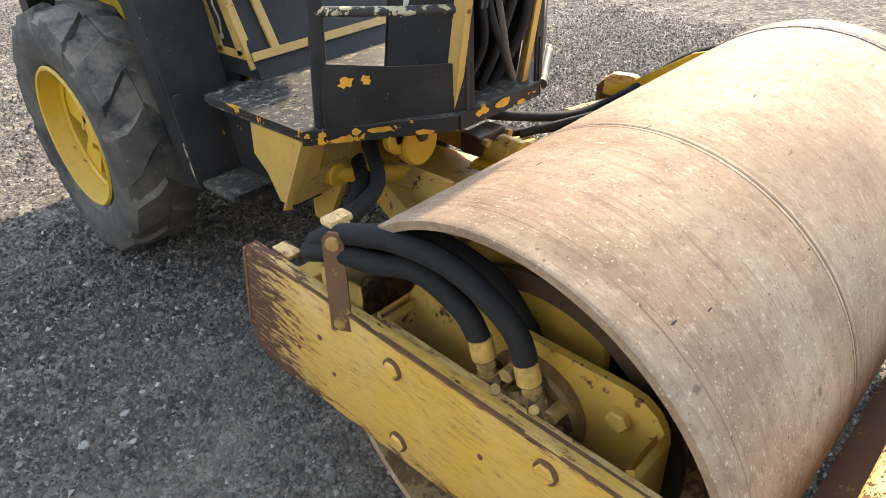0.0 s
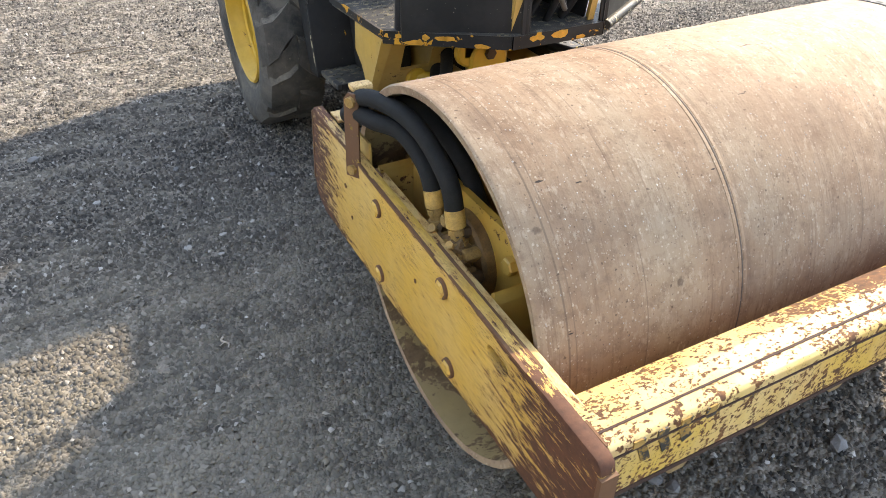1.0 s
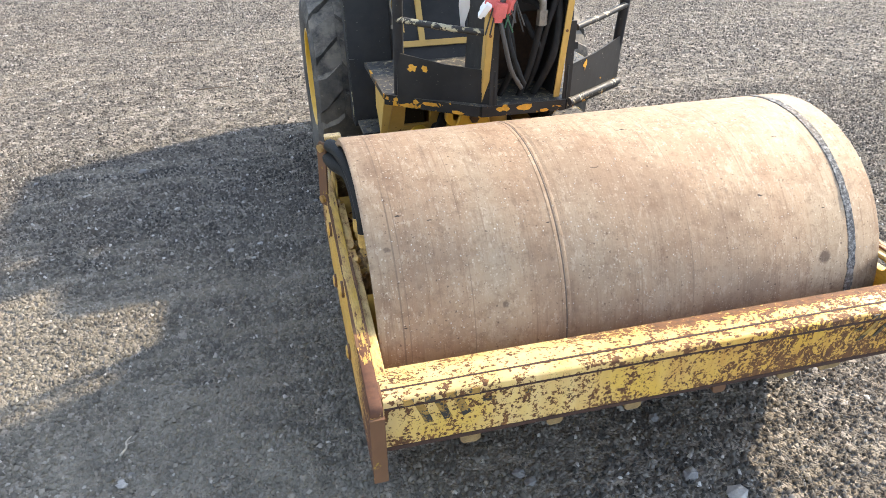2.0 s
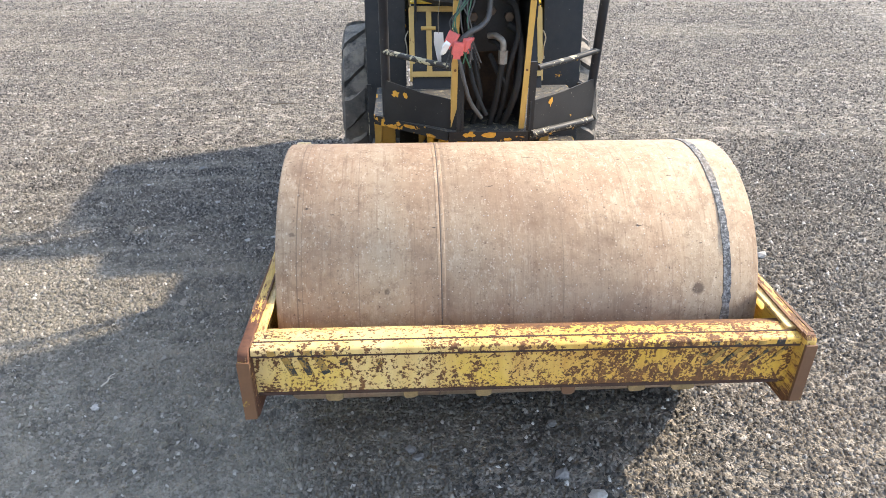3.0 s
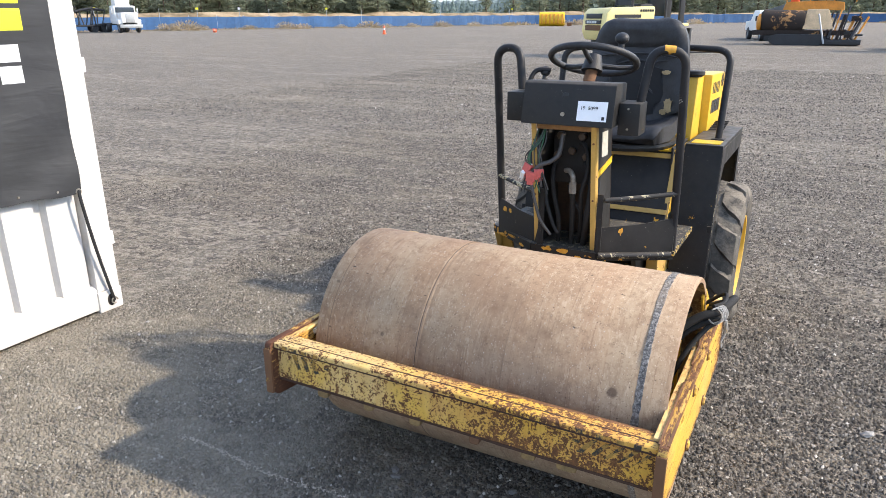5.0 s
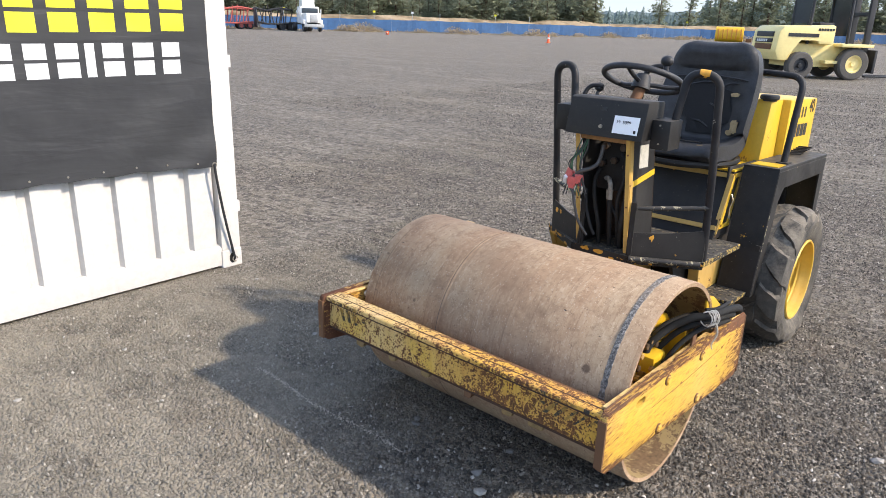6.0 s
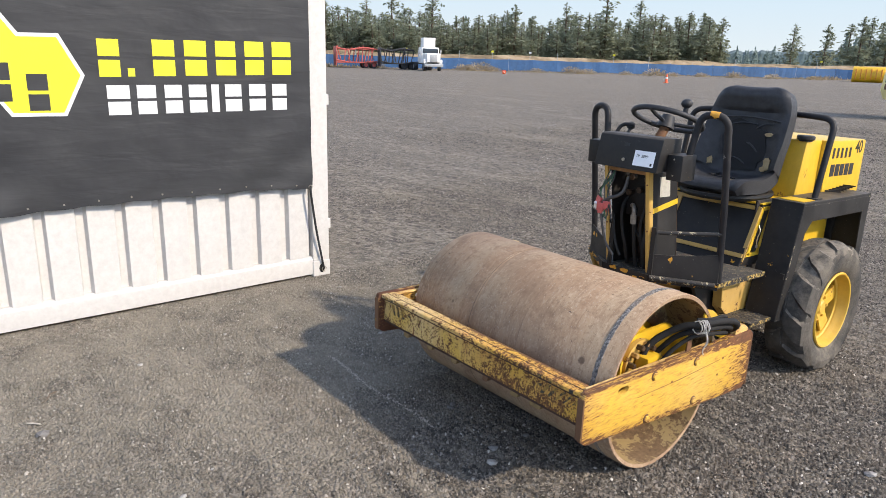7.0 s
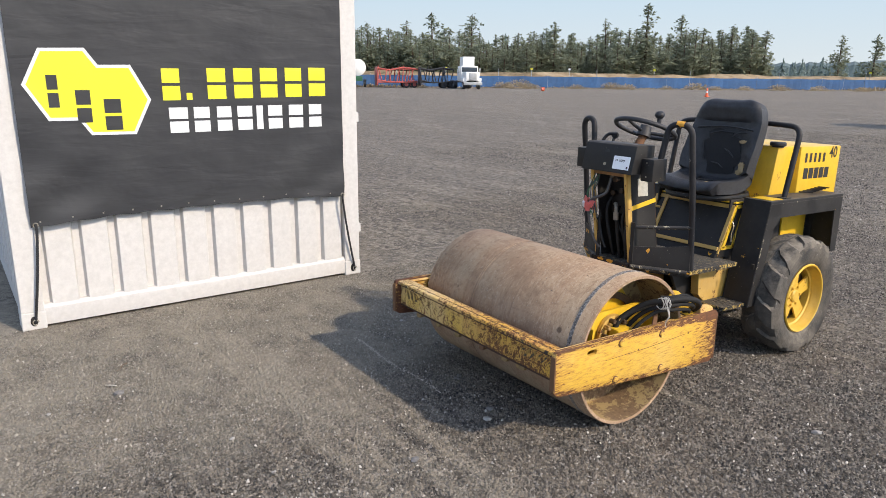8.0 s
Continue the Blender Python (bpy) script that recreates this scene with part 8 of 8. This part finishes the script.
# second roller, its rear to the walk
m = facing(84.3, 37.0, 8)
rol = at_thing("road_roller", "dusty tan road roller with a black engine cover", "road roller", m)
for x in (-0.55, 0.95):
    wheel_at(rol, m, x, -0.6, 0.66, 0.52, WORNTAN if x < 0 else FARBLACK, FARBLACK)
lbox("engine_cover", rol, m, -0.35, 0.95, -1.05, 0.4, 0.85, 2.05, FARBLACK, 0.05, None, "black engine cover")
lbox("body_panel", rol, m, -0.75, -0.36, -0.2, 1.2, 0.9, 1.75, WORNTAN, 0.04)
lbox("bumper", rol, m, -0.3, 0.95, -1.15, -1.05, 0.62, 0.9, FARBLACK, 0.02)
bm = BM()
lathe(bm, [(0.55, -1.0), (0.62, -0.97), (0.62, 0.97), (0.55, 1.0)], "x", (-0.62, 2.4, 0.62), 32, closed=False)
lpart("drum", bm, TAN, rol, m, smooth=True)
lbox("drum_frame", rol, m, -1.75, 0.5, 1.65, 3.1, 0.55, 0.78, WORNTAN, 0.02)
lbox("drum_guard", rol, m, -1.7, 0.45, 1.4, 1.75, 0.8, 1.32, TAN, 0.1)
lbox("yoke", rol, m, -0.3, 0.4, 0.3, 1.7, 0.6, 0.95, WORNTAN, 0.03)
for x in (-0.55, 0.75):
    bm = BM()
    tube(bm, [(x, 0.3, 1.7), (x, 0.35, 2.9)], 0.05, 6)
    lpart("roof_post", bm, WORNTAN, rol, m)
lbox("roof", rol, m, -0.75, 0.95, -0.4, 1.2, 2.88, 2.97, WORNTAN, 0.03)

# yellow ribbed loader bucket lying by the fence
m = facing(110.0, 112.0)
bk = at_thing("loader_bucket", "bright yellow ribbed bucket lying by the fence", "bucket", m)
bm = BM()
lathe(bm, [(0.9, -1.9), (1.05, -1.85), (1.05, 1.85), (0.9, 1.9)], "x", (0, 0, 1.0), 28, closed=False)
shell = lpart("shell", bm, plain("bucket_yellow", (0.70, 0.42, 0.02), 0.5, 0, 0.2, 0.8, 0), bk, m, smooth=True)
for i in range(6):
    lbox("rib", bk, m, -1.55 + i * 0.6, -1.40 + i * 0.6, -1.16, -0.55, 0.35, 1.75, ORANGE, 0.04, shell)
lbox("scrap_block", bk, m, 2.3, 3.0, -0.4, 0.4, 0.0, 0.5, RUST, 0.05)

# white truck tractor with a crane body, facing the yard
m = facing(142.2, 88.0, 14)
tk = at_thing("truck", "white conventional truck with a crane box behind its cab", "truck", m)
lbox("bonnet", tk, m, -0.85, 0.85, -3.2, -1.5, 1.0, 2.05, WHITE, 0.12, None, "white truck bonnet")
lbox("cab", tk, m, -1.1, 1.1, -1.5, 0.2, 0.9, 2.75, WHITE, 0.12, None, "white truck cab")
lbox("windscreen", tk, m, -0.95, 0.95, -1.56, -1.44, 2.05, 2.6, GLASS, 0.02)
lbox("grille", tk, m, -0.45, 0.45, -3.26, -3.18, 1.05, 1.9, GALV, 0.02, None, "bright grille")
lbox("bumper", tk, m, -1.15, 1.15, -3.4, -3.15, 0.5, 0.85, GALV, 0.05)
for x in (-0.92, 0.92):
    lbox("fender", tk, m, x - 0.25, x + 0.25, -3.0, -1.7, 0.85, 1.35, WHITE, 0.12)
    wheel_at(tk, m, x, -2.35, 0.5, 0.3, GALV)
    for y in (2.4, 3.7):
        wheel_at(tk, m, x, y, 0.5, 0.5, GALV)
    lbox("mirror", tk, m, x * 1.42 - 0.08, x * 1.42 + 0.08, -1.5, -1.4, 1.9, 2.5, GALV, 0.02)
lbox("frame", tk, m, -0.5, 0.5, -2.8, 5.0, 0.75, 1.0, FARBLACK, 0.02)
lbox("crane_box", tk, m, -0.35, 1.15, 0.6, 2.2, 2.4, 3.9, WHITE, 0.06, None, "white crane box")
lbox("crane_base", tk, m, -0.6, 0.9, 0.5, 2.6, 1.0, 2.4, WHITE, 0.05)
lbox("outrigger", tk, m, 1.0, 1.35, 0.3, 0.7, 0.6, 2.4, WHITE, 0.03)


def open_trailer(name, label, bearing, d, turn, mat, seed, length=6.0):
    """A lattice car-carrier trailer."""
    m = facing(bearing, d, turn)
    root = at_thing(name, label, "trailer", m)
    rng = random.Random(seed)
    for z in (0.7, 2.2):
        for y in (-1.1, 1.1):
            bm = BM()
            pts = [(-length / 2, y, z + 0.25), (-length * 0.2, y, z), (length * 0.2, y, z + (0.35 if z > 1 else 0.0)), (length / 2, y, z + (0.1 if z > 1 else 0.15))]
            tube(bm, pts, 0.09, 6)
            lpart("side_rail", bm, mat, root, m)
    for i in range(7):
        x = -length / 2 + length * (i + 0.3) / 7
        for y in (-1.1, 1.1):
            bm = BM()
            tube(bm, [(x, y, 0.65), (x + rng.uniform(-0.6, 0.6), y, 2.35 + rng.uniform(-0.1, 0.5))], 0.065, 5)
            lpart("brace", bm, mat, root, m)
    lbox("deck", root, m, -length / 2, length / 2, -1.1, 1.1, 0.62, 0.74, mat, 0.02)
    lbox("ramp", root, m, -length * 0.1, length * 0.42, -1.05, 1.05, 2.28, 2.38, mat, 0.02)
    lbox("front_gate", root, m, -length / 2 - 0.08, -length / 2 + 0.05, -1.1, 1.1, 0.3, 2.6, mat, 0.02)
    for x in (length * 0.22, length * 0.22 + 1.05):
        for y in (-0.95, 0.95):
            wheel_at(root, m @ pose(0, 0, 0, 0, 0, 90), y, -x, 0.42, 0.28, mat)


open_trailer("car_trailer", "red lattice car-hauler trailer at the yard's edge", 147.9, 92.0, 10, TRAILRED, 3, 5.2)
open_trailer("car_trailer", "black lattice car-hauler trailer beside a white truck", 144.7, 91.0, 10, FARBLACK, 4, 4.2)
m = facing(151.0, 93.0)
tn = at_thing("tank_truck", "white tank truck partly hidden by the container", "tank truck", m)
bm = BM()
lathe(bm, [(0.6, -1.7), (1.05, -1.5), (1.05, 1.5), (0.6, 1.7)], "y", (0, 0, 2.5), 24, closed=False)
lpart("tank", bm, WHITE, tn, m, smooth=True)
lbox("frame", tn, m, -0.6, 0.6, -1.8, 1.8, 0.8, 1.4, plain("green_frame", (0.02, 0.09, 0.04), 0.5, 0, 0.2, 1, 0), 0.03)
for x in (-0.9, 0.9):
    wheel_at(tn, m, x, 0.8, 0.5, 0.35, GALV)
    wheel_at(tn, m, x, -0.8, 0.5, 0.35, GALV)


# cones, signs
def cone(bearing, d, lying=False, s=1.0):
    p = polar(bearing, d)
    m = Matrix.Translation(p) @ (pose(0, 0, 0.19, 90, 0, 40) if lying else pose(0, 0, 0))
    root = at_thing("traffic_cone", "orange traffic cone lying on its side" if lying else "orange traffic cone standing on the gravel", "traffic cone", Matrix.Translation(p), "traffic cones")
    bm = BM()
    lathe(bm, [(0.15 * s, 0.03 * s), (0.035 * s, 0.75 * s), (0.03 * s, 0.76 * s), (0.0301 * s, 0.03 * s)], "z", (0, 0, 0), 20, closed=False)
    c = lpart("cone_body", bm, SIGNAL, root, m, smooth=True)
    bm = BM()
    box(bm, -0.19 * s, 0.19 * s, -0.19 * s, 0.19 * s, 0.0, 0.03 * s, 0.005)
    lpart("cone_base", bm, SIGNAL, root, m)
    bm = BM()
    lathe(bm, [(0.0985 * s, 0.36 * s), (0.0785 * s, 0.50 * s), (0.074 * s, 0.50 * s), (0.094 * s, 0.36 * s)], "z", (0, 0, 0), 20)
    lpart("reflective_band", bm, LOGOW, root, m, c)


cone(123.4, 66.5)
cone(136.0, 82.0, True)
for be, d in ((143.9, 103), (137.0, 105), (134.0, 106), (127.5, 110), (113.0, 132)):
    p = polar(be, d)
    sg = thing("fence_sign", "small yellow sign on a post by the berm", "sign", tuple(p), "fence signs")
    bm = BM()
    tube(bm, [p, p + Vector((0, 0, 2.6))], 0.04, 6)
    part("post", bm, GALV, sg)
    bm = BM()
    box(bm, -0.17, 0.17, -0.02, 0.02, 2.5, 2.78, 0.01, Matrix.Translation(p) @ pose(0, 0, 0, 0, 0, be - 90))
    part("board", bm, LOGOW if be == 134.0 else LOGOY, sg)


# ---- loose stones and gravel, nearest last ----
def stone_mesh(seed, n=18):
    rng = random.Random(seed)
    bm = BM()
    bmesh.ops.create_icosphere(bm, subdivisions=1, radius=1.0)
    for v in bm.verts:
        v.co *= rng.uniform(0.72, 1.12)
        v.co.z *= 0.55
        v.co.x *= 1.25
    me = bpy.data.meshes.new("stone")
    bm.to_mesh(me)
    bm.free()
    return me


def pale(name, c):
    return plain(name, c, 0.9, 0.0, 0.3, 60, 0.001)


PALE, MIDST = pale("pale_stone", (0.33, 0.31, 0.28)), pale("grey_stone", (0.16, 0.15, 0.14))
big = [stone_mesh(s) for s in range(5)]
for b in big:
    b.materials.append(MIDST)
light = [b.copy() for b in big[:3]]
for b in light:
    b.materials.clear()
    b.materials.append(PALE)
STONES = [(2.40, 1.10, 0.024, 1), (0.92, 0.045, 0.018, 0), (1.32, 0.155, 0.016, 0), (0.322, 1.362, 0.012, 1), (0.215, 1.335, 0.014, 1), (0.565, 1.656, 0.013, 0), (-0.052, 0.297, 0.013, 1), (1.313, -0.04, 0.022, 0), (1.391, -0.115, 0.026, 1), (0.904, 0.074, 0.016, 0), (-0.487, -0.185, 0.014, 1), (0.385, 1.40, 0.009, 1), (-0.177, 2.146, 0.022, 0), (0.06, -1.55, 0.030, 0), (1.5, -0.62, 0.022, 0), (2.9, 0.55, 0.024, 1)]
rng = random.Random(6)
for _ in range(75):
    STONES.append((rng.uniform(-1.1, 4.6), rng.uniform(-1.7, 4.5), rng.uniform(0.007, 0.015), 1 if rng.random() < 0.35 else 0))
for i, (x, y, r, pl) in enumerate(STONES):
    ob = new("loose_stone", (light if pl else big)[i % 3])
    ob.matrix_basis = Matrix.Translation((x, y, r * 0.25)) @ pose(0, 0, 0, rng.uniform(-15, 15), rng.uniform(-15, 15), rng.uniform(0, 360)) @ Matrix.Diagonal((r, r, r, 1))
    tagged(ob, "pale loose stone lying on the gravel" if pl else "grey loose stone lying on the gravel", "stone", "loose stones")


def gravel():
    """Crushed stone over the ground near the walk, thinner further off."""
    R = np.random.RandomState(3)
    base = np.array([(1, 0, -0.55), (-1, 0, -0.55), (0, 1, -0.55), (0, -1, -0.55), (0, 0, 0.62)], float)
    faces = np.array([(0, 2, 4), (2, 1, 4), (1, 3, 4), (3, 0, 4)])
    xy, sz = [], []
    for (x0, x1, y0, y1, n, s0, s1) in ((-1.3, 1.5, -0.7, 2.6, 128000, 0.0036, 0.0098), (1.1, 4.3, -1.7, 2.6, 150000, 0.0036, 0.0098), (-1.3, 1.5, -2.3, 0.0, 74000, 0.0036, 0.0098), (1.2, 4.2, -3.0, -1.4, 40000, 0.0036, 0.0098), (-4.0, 6.0, 2.2, 7.0, 110000, 0.0045, 0.0105), (-9, 8, 6.4, 21, 70000, 0.0075, 0.0185)):
        p = np.stack([R.uniform(x0, x1, n), R.uniform(y0, y1, n)], 1)
        rim = np.minimum(np.minimum(p[:, 0] - x0, x1 - p[:, 0]), np.minimum(p[:, 1] - y0, y1 - p[:, 1]))
        p = p[rim > 1.25 * R.rand(n) ** 2.0]
        xy.append(p)
        sz.append(s0 + (s1 - s0) * R.rand(len(p)) ** 1.35)
    xy, sz = np.concatenate(xy), np.concatenate(sz)
    n = len(sz)
    v = base[None] * R.uniform(0.65, 1.15, (n, 5, 1)) + R.uniform(-0.22, 0.22, (n, 5, 3))
    v *= np.stack([R.uniform(0.9, 1.4, n), R.uniform(0.75, 1.1, n), R.uniform(0.85, 1.4, n)], 1)[:, None]
    a = R.uniform(0, 2 * np.pi, n)
    c, s = np.cos(a)[:, None], np.sin(a)[:, None]
    tx, ty = R.uniform(-0.5, 0.5, (n, 1)), R.uniform(-0.5, 0.5, (n, 1))
    x, y, z = v[..., 0], v[..., 1], v[..., 2]
    z2 = z + x * tx + y * ty
    v = np.stack([x * c - y * s, x * s + y * c, z2], -1) * sz[:, None, None]
    v[..., 0] += xy[:, 0:1]
    v[..., 1] += xy[:, 1:2]
    v[..., 2] += (sz * R.uniform(0.10, 0.85, n))[:, None]
    f = (faces[None] + (np.arange(n) * 5)[:, None, None]).reshape(-1, 3)
    me = bpy.data.meshes.new("gravel")
    me.vertices.add(n * 5)
    me.vertices.foreach_set("co", v.reshape(-1))
    me.loops.add(len(f) * 3)
    me.loops.foreach_set("vertex_index", f.reshape(-1))
    me.polygons.add(len(f))
    me.polygons.foreach_set("loop_start", np.arange(len(f)) * 3)
    me.update(calc_edges=True)
    me.shade_smooth()
    tagged(part_mesh("gravel", me, STONE), "dark crushed gravel scattered over the yard", "gravel", kind="stuff")


gravel()


def drag_mark():
    """A pale line of dust and chips scraped along the gravel."""
    R = random.Random(12)
    V, F = [], []
    for i in range(700):
        x = R.uniform(0.05, 1.02)
        y = -0.140 + 0.012 * math.sin(x * 9) + R.gauss(0, 0.006)
        r = R.uniform(0.0015, 0.0042)
        a = R.uniform(0, 3)
        k = len(V)
        c, d = math.cos(a) * r, math.sin(a) * r
        z = 0.004
        V.extend([(x + c, y + d, z), (x - d, y + c, z), (x - c, y - d, z), (x + d, y - c, z), (x, y, z + r * 0.9)])
        F.extend([(k, k + 1, k + 4), (k + 1, k + 2, k + 4), (k + 2, k + 3, k + 4), (k + 3, k, k + 4)])
    me = bpy.data.meshes.new("drag_mark")
    me.from_pydata(V, [], F)
    tagged(part_mesh("drag_mark", me, GRIT), "pale scraped line of dust on the gravel", "mark", kind="stuff")


drag_mark()


# twigs and a pale scrap lying on the gravel
TWIG = plain("dry_twig", (0.13, 0.095, 0.065), 0.9, 0.0, 0.4, 60, 0.0)
PALETWIG = plain("pale_twig", (0.42, 0.37, 0.30), 0.9, 0.0, 0.3, 60, 0.0)
rng = random.Random(61)
for x0, y0, x1, y1, mt in ((-0.232, 4.371, 0.075, 4.363, TWIG), (0.015, 3.247, 0.232, 3.265, TWIG), (3.182, 2.61, 3.314, 2.563, PALETWIG), (-0.062, 0.384, -0.040, 0.445, PALETWIG), (-0.33, -1.42, -0.24, -1.50, TWIG), (0.217, 0.894, 0.221, 0.852, PALETWIG)):
    a, b = Vector((x0, y0, 0.009)), Vector((x1, y1, 0.010))
    side = (b - a).cross(Vector((0, 0, 1))).normalized()
    tw = thing("dry_twig", "thin dry twig lying on the gravel", "twig", tuple((a + b) / 2), "twigs on the gravel")
    bm = BM()
    tube(bm, smooth_path([a, a.lerp(b, 0.35) + side * 0.008 + Vector((0, 0, 0.004)), a.lerp(b, 0.7) - side * 0.005, b], 3), 0.0032, 6, r1=0.0015)
    part("stem", bm, mt, tw)
    bm = BM()
    f = a.lerp(b, 0.5) + Vector((0, 0, 0.003))
    tube(bm, [f, f + (b - a) * 0.22 + side * 0.018], 0.0018, 5, r1=0.0008)
    part("side_shoot", bm, mt, tw)
bm = BM()
prism(bm, [(-0.085, -1.600, 0.010), (-0.060, -1.585, 0.013), (-0.030, -1.555, 0.014), (-0.018, -1.538, 0.011), (-0.034, -1.540, 0.012), (-0.062, -1.568, 0.013)], (0.001, 0.0, 0.0015))
tagged(part("paper_scrap", bm, PALETWIG, None), "pale torn scrap lying on the gravel", "scrap")
for x, y, r in ((0.110, -1.88, 0.013), (0.016, -0.585, 0.010), (0.296, 1.264, 0.009), (-0.046, 0.288, 0.012)):
    ob = new("loose_stone", light[0])
    ob.matrix_basis = Matrix.Translation((x, y, r * 0.35)) @ Matrix.Diagonal((r, r, r, 1))
    tagged(ob, "pale loose stone lying on the gravel", "stone", "loose stones")
